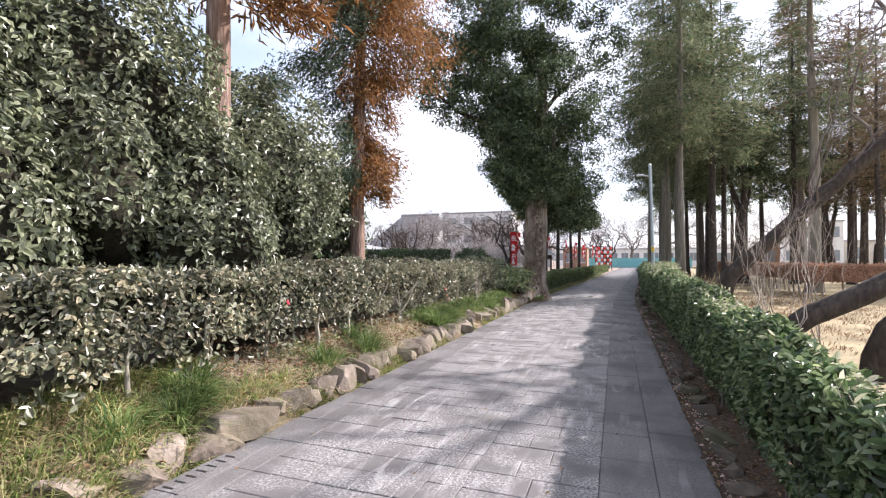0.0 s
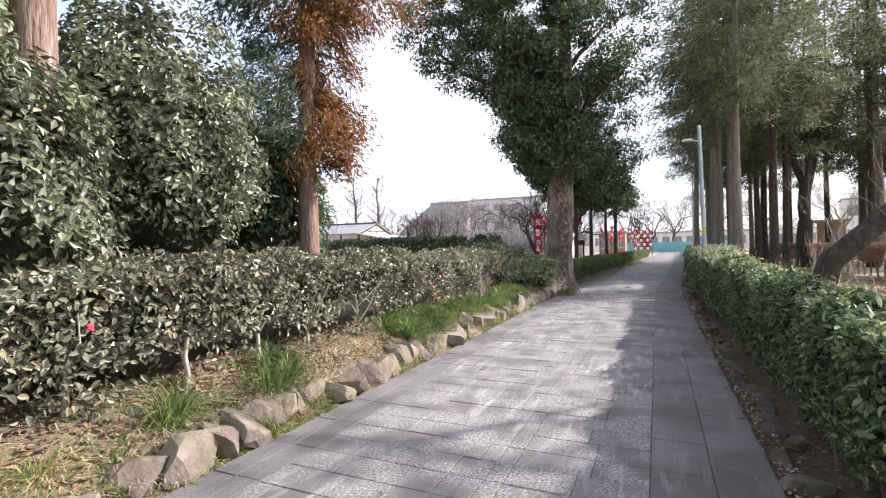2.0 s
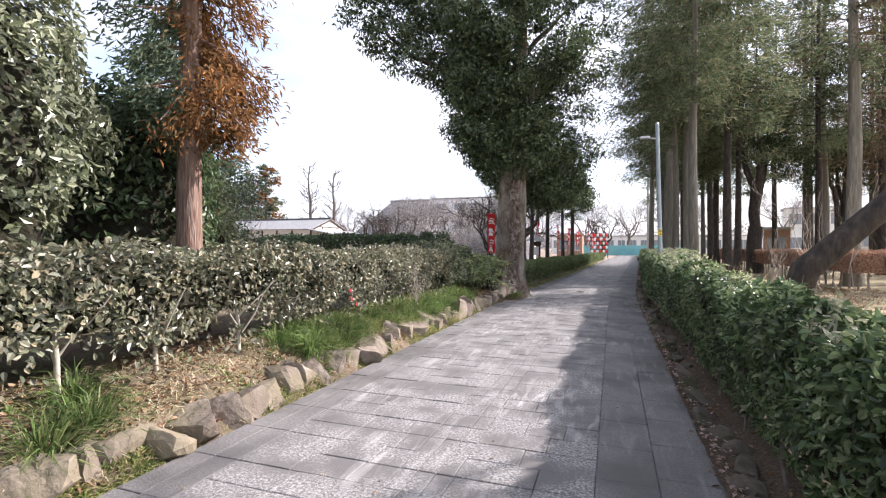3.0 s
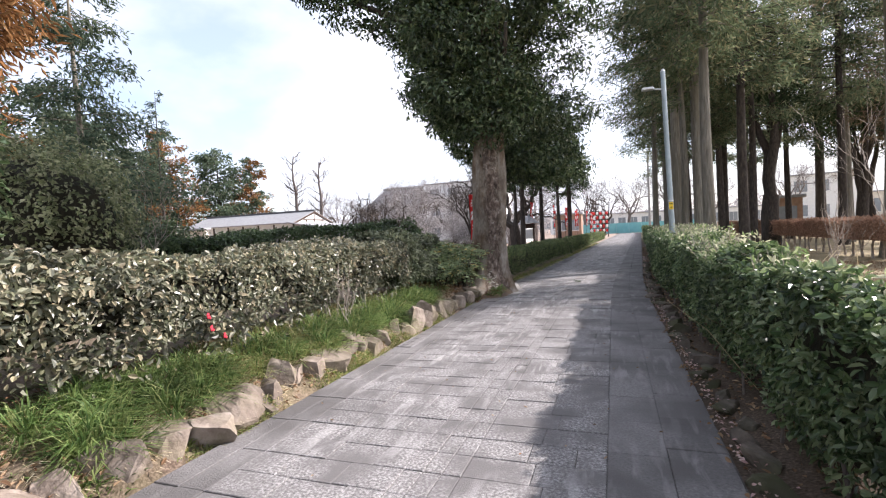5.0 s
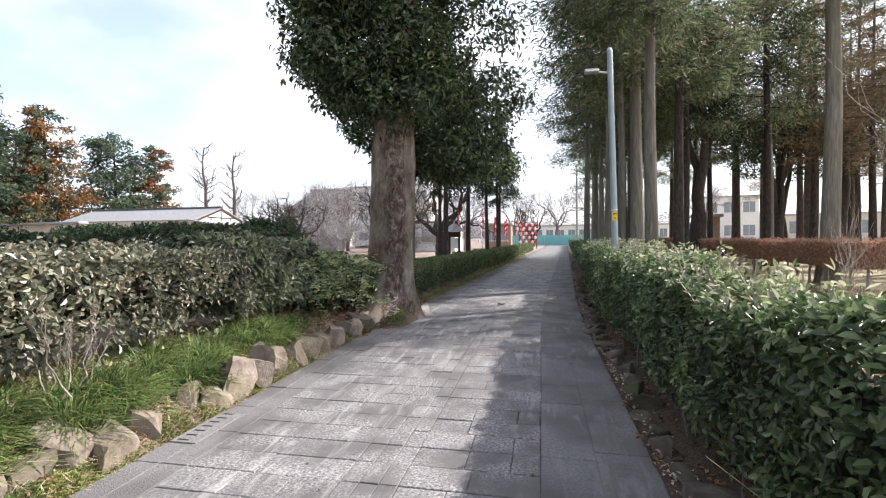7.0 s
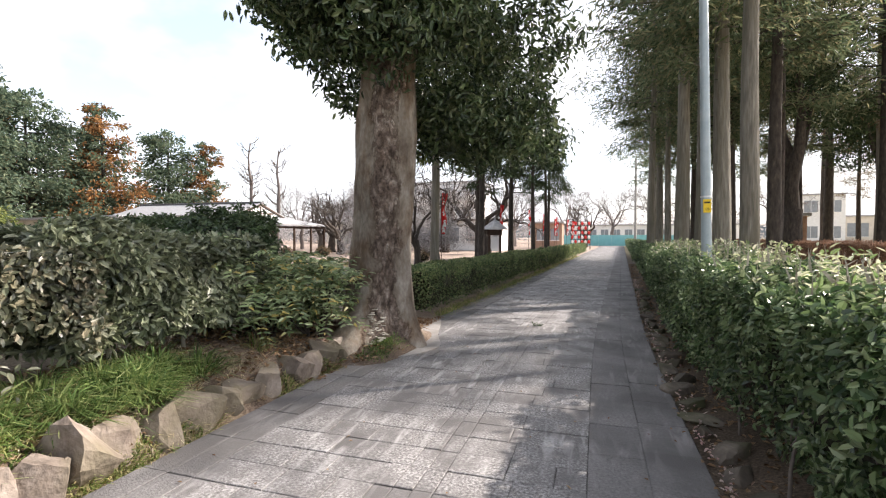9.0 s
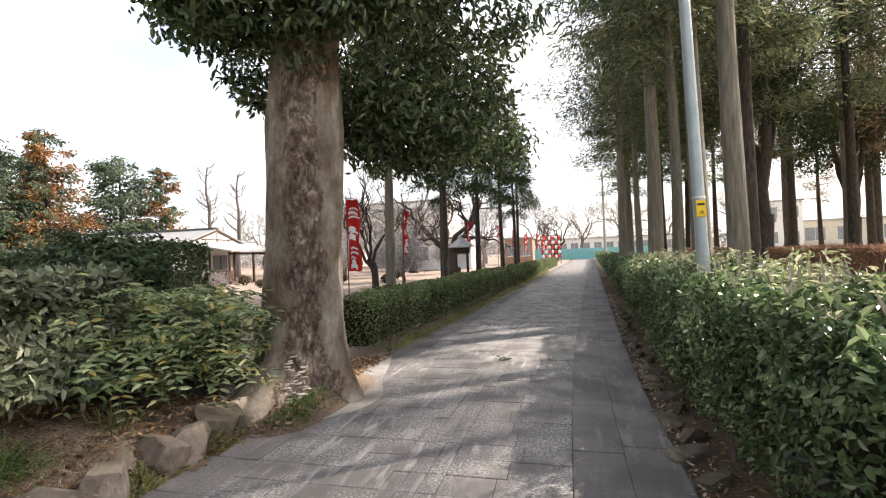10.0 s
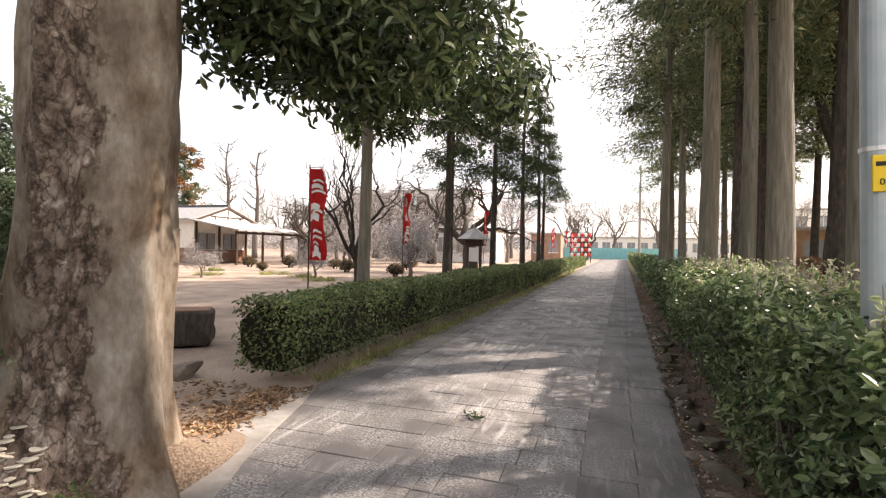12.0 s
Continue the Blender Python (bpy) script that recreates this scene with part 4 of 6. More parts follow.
# ---------------------------------------------------------------- large evergreen shrubs behind the camellia hedge
def dome_shrub(x, y, z0, rx, ry, h, n, mat, label, seed, leaf=0.098, squash=0.75, fine=True):
    r = np.random.RandomState(seed)
    t = base("evergreen_shrub", x, y, z0, label, "shrub", "large evergreen shrubs")
    for k in range(3):
        a = k * 2.1 + seed
        v, f = tube(bent((0.12 * math.cos(a), 0.12 * math.sin(a), -0.05), (rx * 0.4 * math.cos(a), ry * 0.4 * math.sin(a), h * 0.7), 6, 0.15, r), np.linspace(0.06, 0.02, 6), 7)
        put("stem", fast_mesh("stem", v, f, M_BARK_DARK), t)
    d = unit(r.normal(0, 1, (n, 3)))
    d[:, 2] = np.abs(d[:, 2]) * np.where(r.uniform(0, 1, n) < 0.15, -0.3, 1)
    lump = np.array([1 + 0.28 * noise.noise(Vector(q * 2.2) + Vector((seed, 0, 0))) + 0.26 * noise.noise(Vector(q * 5.5) + Vector((0, seed, 0))) for q in d])
    s = 1 - np.abs(r.normal(0, 0.11, n))
    prof = np.sign(d[:, 2]) * np.abs(d[:, 2]) ** squash
    pos = np.stack([d[:, 0] * rx, d[:, 1] * ry, h * 0.42 + prof * h * 0.58], 1) * 1.0
    pos[:, :2] *= (lump * s)[:, None]
    pos[:, 2] = h * 0.40 + (pos[:, 2] - h * 0.40) * lump * s
    pos[:, 2] = np.maximum(pos[:, 2], 0.15)
    thin = np.array([noise.noise(Vector(q * 1.7)) + 0.6 * noise.noise(Vector(q * 4.3)) for q in pos])
    keep = (thin > -0.15) | (r.uniform(0, 1, n) < 0.35)
    pos, d = pos[keep], d[keep]
    foliage("foliage", mat, pos, unit(d / np.array([rx, ry, h * 0.5])), leaf, leaf * 0.52, t, fine, 0.6, 0.5)
    # solid filler inside the shrub, its dark colour standing for the shade there
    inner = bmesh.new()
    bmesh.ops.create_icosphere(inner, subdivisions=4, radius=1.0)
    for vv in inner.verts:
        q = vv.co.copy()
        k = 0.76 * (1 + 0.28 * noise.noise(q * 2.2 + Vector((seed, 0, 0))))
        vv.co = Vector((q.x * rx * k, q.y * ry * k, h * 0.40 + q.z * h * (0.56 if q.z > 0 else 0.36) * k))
    part("inner_growth", inner, M_SHADECORE, t)
    return t


L_SH = "large rounded evergreen shrub with glossy dark green leaves"
dome_shrub(-6.3, 1.4, 0.38, 1.9, 1.9, 4.9, 20000, M_SHRUB, L_SH, 1, 0.09, 0.9, fine=False)
dome_shrub(-6.0, 3.7, 0.38, 1.7, 1.35, 4.8, 30000, M_SHRUB, L_SH, 2, 0.09, 1.0, fine=False)
dome_shrub(-5.65, 6.3, 0.38, 1.45, 1.15, 4.1, 25000, M_SHRUB, L_SH, 3, 0.09, 1.05, fine=False)
dome_shrub(-5.2, 2.4, 0.38, 0.9, 0.9, 2.7, 9000, M_SHRUB, L_SH, 10, 0.086, 1.0)
dome_shrub(-4.9, 4.5, 0.38, 0.95, 0.9, 3.0, 13000, M_SHRUB, L_SH, 9, 0.09, 1.05, fine=False)
dome_shrub(-6.1, 8.6, 0.38, 1.1, 1.0, 3.3, 10000, M_DARKLEAF, "dark green evergreen shrub beside a slim cedar", 4)
dome_shrub(-5.2, 17.6, 0.36, 0.75, 0.8, 1.5, 10000, M_DARKLEAF, "low rounded dark evergreen bush behind the hedge", 6, 0.07)

# ---------------------------------------------------------------- hedges
def hedge_points(n, x0, x1, y0, y1, z0, z1, bend=True, ragged=0.10, seed=0.0, faces=("front", "top", "back"), deep=0.09, front_x="x0"):
    """Points on the clipped faces of a hedge that runs along y."""
    h, w = z1 - z0, x1 - x0
    sizes = {"front": h, "back": h * 0.6, "top": w, "end": 0.25}
    tot = sum(sizes[k] for k in faces)
    pos, out = [], []
    for k in faces:
        m = int(n * sizes[k] / tot)
        y = rs.uniform(y0, y1, m)
        d = np.abs(rs.normal(0, deep, m))
        if k == "top":
            x, z, o = rs.uniform(x0, x1, m), z1 - d, (0, 0, 1)
        elif (k == "front") == (front_x == "x0"):
            x, z, o = x0 + d, z0 + h * rs.uniform(0, 1, m) ** 0.85, (-1, 0, 0.2)
        else:
            x, z, o = x1 - d, z0 + h * rs.uniform(0, 1, m) ** 0.85, (1, 0, 0.2)
        pos.append(np.stack([x, y, z], 1)), out.append(np.repeat([o], m, 0))
    for y, o in ((y0, -1), (y1, 1)):
        m = int(n * 0.5 / (y1 - y0))
        pos.append(np.stack([rs.uniform(x0, x1, m), y - o * np.abs(rs.normal(0, deep, m)), rs.uniform(z0, z1, m)], 1))
        out.append(np.repeat([(0, o, 0.2)], m, 0))
    pos, out = np.concatenate(pos), np.concatenate(out).astype(float)
    wob = np.array([noise.noise(Vector((p[1] * 1.1 + seed, p[2] * 1.6, p[0]))) + 0.5 * noise.noise(Vector((p[1] * 3.3, p[2] * 3.3 + seed, p[0] * 3))) for p in pos])
    pos += out * (ragged * wob)[:, None]
    # rounded shoulders
    cx = np.abs(pos[:, 0] - (x0 + x1) / 2) / (w / 2)
    pos[:, 2] -= 0.10 * np.clip(cx - 0.6, 0, 1) * (pos[:, 2] > z1 - 0.15)
    if bend:
        pos[:, 0] += off(pos[:, 1])
    return pos, unit(out)


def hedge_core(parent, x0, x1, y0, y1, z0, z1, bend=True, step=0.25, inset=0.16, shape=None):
    """A solid filler inside a hedge; its near-black colour stands for shade between leaves."""
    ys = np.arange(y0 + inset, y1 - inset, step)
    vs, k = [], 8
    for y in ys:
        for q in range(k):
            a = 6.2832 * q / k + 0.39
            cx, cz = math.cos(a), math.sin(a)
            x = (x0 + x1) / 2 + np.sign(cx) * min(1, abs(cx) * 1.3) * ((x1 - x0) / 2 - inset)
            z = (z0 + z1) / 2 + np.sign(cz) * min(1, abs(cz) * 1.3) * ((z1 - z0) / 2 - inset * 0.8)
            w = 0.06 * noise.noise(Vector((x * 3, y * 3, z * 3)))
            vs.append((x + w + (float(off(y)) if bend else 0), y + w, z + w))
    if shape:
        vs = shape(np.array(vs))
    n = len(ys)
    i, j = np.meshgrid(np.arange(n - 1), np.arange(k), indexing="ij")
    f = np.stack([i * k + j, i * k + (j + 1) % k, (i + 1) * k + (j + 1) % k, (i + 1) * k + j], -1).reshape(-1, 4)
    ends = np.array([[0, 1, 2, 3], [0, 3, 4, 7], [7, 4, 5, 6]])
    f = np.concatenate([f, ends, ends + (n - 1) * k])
    put("inner_growth", fast_mesh("inner_growth", np.array(vs), f, M_SHADECORE), parent)


def stems(parent, spots, top, r0, mat, label="", bend=False, fork=True):
    for x, y, z in spots:
        xx = x + (float(off(y)) if bend else 0)
        ps = [tube(bent((xx, y, z - 0.06), (xx + rs.uniform(-.08, .08), y + rs.uniform(-.1, .1), top), 5, 0.12), np.linspace(r0, r0 * 0.6, 5), 7, 0.1, y)]
        if fork:
            for _ in range(3):
                q = rs.uniform(0.3, 0.8)
                ps.append(tube(bent((xx, y, z + (top - z) * q), (xx + rs.uniform(-.1, .3), y + rs.uniform(-.3, .3), top + 0.1), 4, 0.2), np.linspace(r0 * 0.45, r0 * 0.2, 4), 5))
        v, f = join(ps)
        put("stem", fast_mesh("stem", v, f, mat, True), parent, label)


# camellia hedge on the bank
h1 = base("camellia_hedge", 0, 0, 0, "clipped camellia hedge with grey-green glossy leaves on pale stems, some bronzed", "hedge")
pos, out = hedge_points(95000, -4.75, -3.62, -3.0, 14.6, 0.62, 1.43, False, 0.22, 3.0, ("front", "top"), deep=0.12, front_x="x1")
gap = np.array([noise.noise(Vector((p[1] * 1.5, 7.0, 0.5))) for p in pos])
thin = np.array([noise.noise(Vector((p[0] * 1.9, p[1] * 1.9, p[2] * 2.3))) + 0.5 * noise.noise(Vector((p[0] * 5, p[1] * 5, p[2] * 5))) for p in pos])
keep = (pos[:, 2] > 0.66 + 0.18 * gap + 0.1 * np.sin(pos[:, 1] * 4.1)) & ((thin > -0.16) | (rs.uniform(0, 1, len(pos)) < 0.3))
foliage("foliage", M_CAMELLIA, pos[keep], out[keep], 0.064, 0.037, h1, True, 0.9, 0.3)
low = rs.uniform(0, 1, 1000)
yy = np.round(rs.uniform(-3, 14.4, 1000) / 1.15) * 1.15 + rs.normal(0, 0.22, 1000)
pos = np.stack([-3.72 + rs.normal(0, 0.12, 1000), yy, 0.42 + 0.3 * low], 1)
foliage("undergrowth", M_CAMELLIA, pos, np.repeat([(1.0, 0, 0.2)], 1000, 0), 0.075, 0.04, h1, True, 0.8, 0.3)
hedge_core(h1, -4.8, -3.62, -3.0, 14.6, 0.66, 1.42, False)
stems(h1, [(-3.82 + 0.06 * math.sin(k * 2.2), -2.4 + k * 0.87, 0.30) for k in range(19)], 1.0, 0.026, M_STEM, "pale grey stem")
for y, z in ((10.05, 0.72), (10.02, 0.84), (10.2, 0.62), (4.6, 1.0)):
    fl = bmesh.new()
    for k in range(5):
        a = k * 1.257
        bmesh.ops.create_uvsphere(fl, u_segments=6, v_segments=4, radius=0.014, matrix=Matrix.Translation((-3.60 + 0.006 * k, y + 0.014 * math.cos(a), z + 0.018 * math.sin(a))) @ Matrix.Diagonal((0.5, 1, 1, 1)))
    part("flower", fl, M_PETAL, h1, "red camellia flower")

# darker bushes between the hedge and the big tree
h2 = base("evergreen_hedge", 0, 0, 0, "loose dark green evergreen hedge before the old tree", "hedge")
pos, out = hedge_points(15000, -4.7, -3.7, 14.45, 16.6, 0.6, 1.5, False, 0.2, 8.0, ("front", "top"), front_x="x1")
foliage("foliage", M_SHRUB, pos, out, 0.095, 0.045, h2, True, 0.75, 0.4)
hedge_core(h2, -4.75, -3.7, 14.45, 16.6, 0.62, 1.45, False)
stems(h2, [(-3.9, 14.9, 0.3), (-3.95, 15.7, 0.3), (-3.9, 16.3, 0.3)], 1.0, 0.022, M_STEM)

# second hedge far behind
h3 = base("far_hedge", 0, 0, 0, "long dark clipped hedge far behind the camellias", "hedge")
pos, out = hedge_points(11000, -13.2, -11.8, 9.0, 21.0, 0.3, 1.72, False, 0.15, 2.0, ("front", "top"), front_x="x1", deep=0.14)
foliage("foliage", M_DARKLEAF, pos, out, 0.15, 0.08, h3, False, 0.8, 0.3)
hedge_core(h3, -13.3, -11.8, 9.0, 21.0, 0.0, 1.68, False)

pos, out = hedge_points(10000, 21.0, 22.2, -14.5, -7.6, 0.2, 1.98, False, 0.15, 6.0, ("front", "top", "back"), 0.14)
foliage("foliage", M_DARKLEAF, pos[:, [1, 0, 2]], out[:, [1, 0, 2]], 0.13, 0.07, h3, False, 0.8, 0.3)

# green hedge on the other side of the path
h4 = base("green_hedge", 0, 0, 0, "bushy green hedge with fresh pale shoots on top, along the path", "hedge")


def green_width(y):
    return np.interp(y, (0, 3, 6.5, 12, 15, 19, 30), (0.22, 0.24, 0.40, 0.48, 0.72, 1.15, 1.3))


def green_shape(p):
    """Narrow near the start of the walk, broader on; the front overhangs its foot."""
    p = p.copy()
    o = off(p[:, 1])
    p[:, 2] *= np.interp(p[:, 1], (0, 3, 7, 12, 16), (0.74, 0.82, 0.95, 1.0, 1.06))
    p[:, 0] = o + 0.82 + (p[:, 0] - o - 0.82) * green_width(p[:, 1])
    p[:, 0] += 0.2 * np.clip(1 - p[:, 2] / 0.9, 0, 1) ** 1.5
    return p


pos, out = hedge_points(125000, 0.82, 1.82, -3.0, 27.0, 0.10, 1.17, True, 0.17, 5.0, ("front", "top"), deep=0.10)
sparse = np.array([noise.noise(Vector((q[0] * 2.2, q[1] * 2.2, q[2] * 2.6))) for q in pos])
keep = ((sparse > -0.18) | (rs.uniform(0, 1, len(pos)) < 0.3)) & ((pos[:, 2] > 0.5) | (rs.uniform(0, 1, len(pos)) < 0.85))
foliage("foliage", M_RHEDGE, green_shape(pos[keep]), out[keep], 0.058, 0.03, h4, True, 0.85, 0.25)
pos, out = hedge_points(26000, 0.85, 1.8, 27.0, 92.0, 0.14, 1.1, True, 0.14, 5.0, ("front", "top"))
foliage("far_foliage", M_RHEDGE, green_shape(pos), out, 0.14, 0.07, h4, False, 0.7, 0.1)
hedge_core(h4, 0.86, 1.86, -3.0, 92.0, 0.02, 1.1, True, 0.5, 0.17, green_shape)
# upright shoots with pale leaves, thickest towards the back
m, per = 1500, 8
root = np.stack([0.9 + 0.95 * rs.uniform(0, 1, m) ** 0.6, rs.uniform(1.0, 27, m), np.full(m, 1.02)], 1)
root[:, 0] += off(root[:, 1])
root = green_shape(root)
tall = rs.uniform(0.1, 0.34, m) * (0.65 + 0.5 * smooth(8, 15, root[:, 1]))
way = unit(np.column_stack([rs.normal(0, 0.28, m), rs.normal(0, 0.28, m), np.ones(m)]))
v, f = leaf_arrays(root, unit(np.cross(way, rs.normal(0, 1, (m, 3)))), way, tall, 0.007, False)
put("shoot_wood", fast_mesh("shoot_wood", v, f, M_STEM), h4, kind="stuff")
u = rs.uniform(0.25, 1.0, (m, per))
pos = (root[:, None] + way[:, None] * (tall[:, None] * u)[..., None]).reshape(-1, 3)
foliage("shoot_growth", M_YOUNG, pos, np.repeat([(0, 0, 1.0)], m * per, 0), 0.062, 0.024, h4, True, 0.9, -0.3)
stems(h4, [(1.02 + 0.06 * math.sin(k * 3.1), -2.2 + k * 0.48, 0.06) for k in range(60)], 0.7, 0.012, M_TWIG_GREY, bend=True)

# clipped hedge beyond the big tree
h5 = base("box_hedge", 0, 0, 0, "low square-clipped dark green hedge edging the sandy yard", "hedge")
pos, out = hedge_points(26000, -3.95, -3.08, 20.3, 33.0, 0.10, 0.92, True, 0.07, 9.0, ("front", "top"), front_x="x1")
foliage("foliage", M_BOX, pos, out, 0.055, 0.028, h5, True, 0.8, 0.2)
pos, out = hedge_points(16000, -3.9, -3.1, 33.0, 62.0, 0.08, 0.85, True, 0.1, 9.0, ("front", "top"), front_x="x1")
foliage("far_foliage", M_BOX, pos, out, 0.12, 0.06, h5, False, 0.8, 0.2)
hedge_core(h5, -3.97, -3.06, 20.3, 62.0, 0.02, 0.9, True, 0.5, 0.10)

# bare brown hedge round the lawn: two runs that meet at a corner
def brown_hedge(x0, x1, y0, y1, along_x=False):
    t = base("leafless_hedge", 0, 0, 0, "clipped leafless reddish-brown hedge on bare stems", "hedge", "leafless hedges round the lawn")
    if along_x:
        pos, out = hedge_points(14000, y0, y1, x0, x1, 0.62, 1.36, False, 0.05, 1.0, ("front", "top", "back"), 0.12)
        pos, out = pos[:, [1, 0, 2]], out[:, [1, 0, 2]]
        spots = [(x, (y0 + y1) / 2, 0.05) for x in np.arange(x0 + 0.3, x1, 0.62)]
    else:
        pos, out = hedge_points(20000, x0, x1, y0, y1, 0.62, 1.36, False, 0.05, 4.0, ("front", "top", "back"), 0.12)
        spots = [((x0 + x1) / 2, y, 0.05) for y in np.arange(y0 + 0.3, y1, 0.62)]
    foliage("twig_growth", M_BROWNHEDGE, pos, out, 0.11, 0.016, t, False, 1.0, -0.6)
    stems(t, spots, 0.85, 0.04, M_TWIG, "", False)
    v, f = np.array([(x0 + .12, y0 + .12, .66), (x1 - .12, y0 + .12, .66), (x1 - .12, y1 - .12, .66), (x0 + .12, y1 - .12, .66), (x0 + .12, y0 + .12, 1.28), (x1 - .12, y0 + .12, 1.28), (x1 - .12, y1 - .12, 1.28), (x0 + .12, y1 - .12, 1.28)]), np.array([[0, 1, 5, 4], [1, 2, 6, 5], [2, 3, 7, 6], [3, 0, 4, 7], [4, 5, 6, 7]])
    put("inner_growth", fast_mesh("inner_growth", v, f, M_DRYTWIGS), t)


brown_hedge(7.05, 7.95, 22.2, 46.0)
brown_hedge(7.95, 19.0, 22.2, 23.1, True)

# ---------------------------------------------------------------- leaning old trees and saplings behind the green hedge
def leaning_tree(line, radii, name, label, twigs, seed):
    r = np.random.RandomState(seed)
    t = base(name, 0, 0, 0, label, "tree")
    v, f = tube(np.array(line), radii, 16, 0.16, seed)
    cap = np.concatenate([v, [line[-1]]])
    put("trunk", fast_mesh("trunk", cap[:-1], f, M_BARK_DARK, True), t)
    for s, d, l, rad, lev in twigs:
        ps = []
        bare_branches(np.array(s, float), d, l, rad, lev, r, ps, 0.55, 0.25, 3)
        v, f = join(ps)
        put("branch", fast_mesh("branch", v, f, M_TWIG_GREY, True), t)
    return t


leaning_tree([(1.75, 10.7, -0.05), (1.88, 10.6, 0.5), (2.05, 10.5, 1.2), (2.6, 10.5, 1.75), (3.4, 10.5, 2.55), (4.45, 10.5, 3.6), (5.6, 10.4, 4.9), (7.0, 10.0, 6.5)],
             [0.17, 0.15, 0.14, 0.13, 0.125, 0.115, 0.09, 0.05], "leaning_cherry", "old dark cherry trunk leaning low over the lawn, bare branches",
             [((3.4, 10.5, 2.6), (0.1, -0.3, 1), 1.4, 0.03, 3), ((4.3, 10.5, 3.5), (-0.3, -0.4, 1), 1.5, 0.035, 3), ((5.0, 10.5, 4.2), (0.5, -0.8, 0.5), 1.6, 0.035, 3), ((2.7, 10.5, 1.85), (0.5, -0.5, 0.7), 0.9, 0.014, 2),
              # the last four, high and out of view, are added to cast dappled shade
              ((3.0, 10.5, 2.2), (0.3, -0.7, 0.9), 1.2, 0.022, 4), ((3.9, 10.5, 3.1), (0.5, -0.5, 0.9), 1.4, 0.025, 4), ((4.8, 10.5, 4.0), (-0.2, -0.6, 0.9), 1.5, 0.028, 4), ((5.6, 10.4, 4.9), (-0.5, 0.5, 0.9), 2.2, 0.06, 4), ((6.3, 10.2, 5.7), (0.2, 0.9, 0.6), 2.4, 0.06, 4), ((7.0, 10.0, 6.5), (0.3, -0.4, 0.8), 2.4, 0.06, 4), ((6.6, 10.1, 6.0), (-0.7, -0.3, 0.9), 2.3, 0.055, 4)], 3)
leaning_tree([(1.85, 7.6, 0.0), (1.95, 7.45, 0.45), (2.3, 7.35, 0.78), (2.8, 7.3, 1.05), (3.4, 7.25, 1.42), (4.3, 7.1, 2.0), (5.4, 6.8, 3.0)], [0.15, 0.145, 0.14, 0.135, 0.13, 0.11, 0.06],
             "leaning_plum", "low leaning mossy plum trunk behind the green hedge", [((4.2, 7.1, 1.95), (0.2, 0.4, 1), 1.0, 0.025, 3), ((3.4, 7.25, 1.4), (0.4, 0.6, 0.9), 0.8, 0.015, 2)], 5)
leaning_tree([(2.95, 7.25, 0.0), (2.9, 7.1, 0.35), (2.95, 6.95, 0.7), (3.3, 6.8, 1.2)], [0.17, 0.15, 0.13, 0.08], "tree_stump", "short dark stump on the dry lawn", [], 6)


def sapling(x, y, h, seed, mat=None):
    r = np.random.RandomState(seed)
    t = base("bare_sapling", x, y, 0.05, "thin leafless pale sapling rising from the hedge", "sapling", "bare saplings")
    ps = []
    for k in range(3):
        a = r.uniform(0, 6.28)
        bare_branches(np.array([0.04 * math.cos(a), 0.04 * math.sin(a), 0.0]), (0.25 * math.cos(a), 0.25 * math.sin(a), 1), h * 0.5, 0.013, 3, r, ps, 0.35, 0.5, 3)
    v, f = join(ps)
    put("branchwork", fast_mesh("branchwork", v, f, mat or M_TWIG, True), t, kind="stuff")


sapling(1.95, 7.0, 1.9, 1)
sapling(2.9, 8.6, 2.2, 2)
sapling(3.4, 13.5, 2.4, 3)
sapling(2.75, 15.0, 1.4, 4)
sapling(-3.55, 12.2, 0.9, 8)

# ---------------------------------------------------------------- lamp pole in the green hedge
lp = base("street_lamp", 1.28, 18.7, 0.0, "slim blue-grey steel lamp pole with a short arm and yellow plate", "street lamp")
lp.matrix_basis = pose(1.27, 18.65, 0, 0, -1.4, 0)
part("pole", cyl_bm((0, 0, -0.05), (0, 0, 4.92), 0.064, 0.05, 20), M_POLE, lp)
part("cap", cyl_bm((0, 0, 4.915), (0, 0, 4.97), 0.052, 0.03, 16), M_STEEL, lp)
part("arm", cyl_bm((-0.05, 0, 4.52), (-0.26, 0, 4.56), 0.02, 0.02, 8), M_STEEL, lp)
bm = box_bm(-0.46, -0.07, 4.54, -0.20, 0.07, 4.61, 0.02)
part("lamp_head", bm, M_STEEL, lp, "pale lamp head")
part("band", cyl_bm((0, 0, 1.98), (0, 0, 2.0), 0.064, 0.064, 20), M_STEEL, lp)
plate = part("number_plate", box_bm(-0.045, -0.072, 1.79, 0.045, -0.058, 1.955, 0.003), M_YELLOW, lp, "yellow number plate")
txt = bpy.data.curves.new("number", "FONT")
txt.body, txt.size, txt.extrude, txt.align_x = "08", 0.042, 0.001, "CENTER"
tob = new("number_text", txt)
tob.matrix_basis = pose(0.0, -0.0735, 1.82, 90, 0, 0)
tob.data.materials.append(M_BLACK)
tob.parent = plate
part("plate_bar", box_bm(-0.034, -0.0740, 1.905, 0.032, -0.0715, 1.925), M_BLACK, plate)

fp = base("utility_pole", 3.88, 65.2, 0.0, "tall slim concrete utility pole beside the path", "utility pole")
part("pole", cyl_bm((0, 0, 0), (0, 0, 9.6), 0.15, 0.10, 14), M_CONCPOLE, fp)
part("crossarm", box_bm(-0.6, -0.04, 9.0, 0.6, 0.04, 9.08, 0.01), M_STEEL, fp)

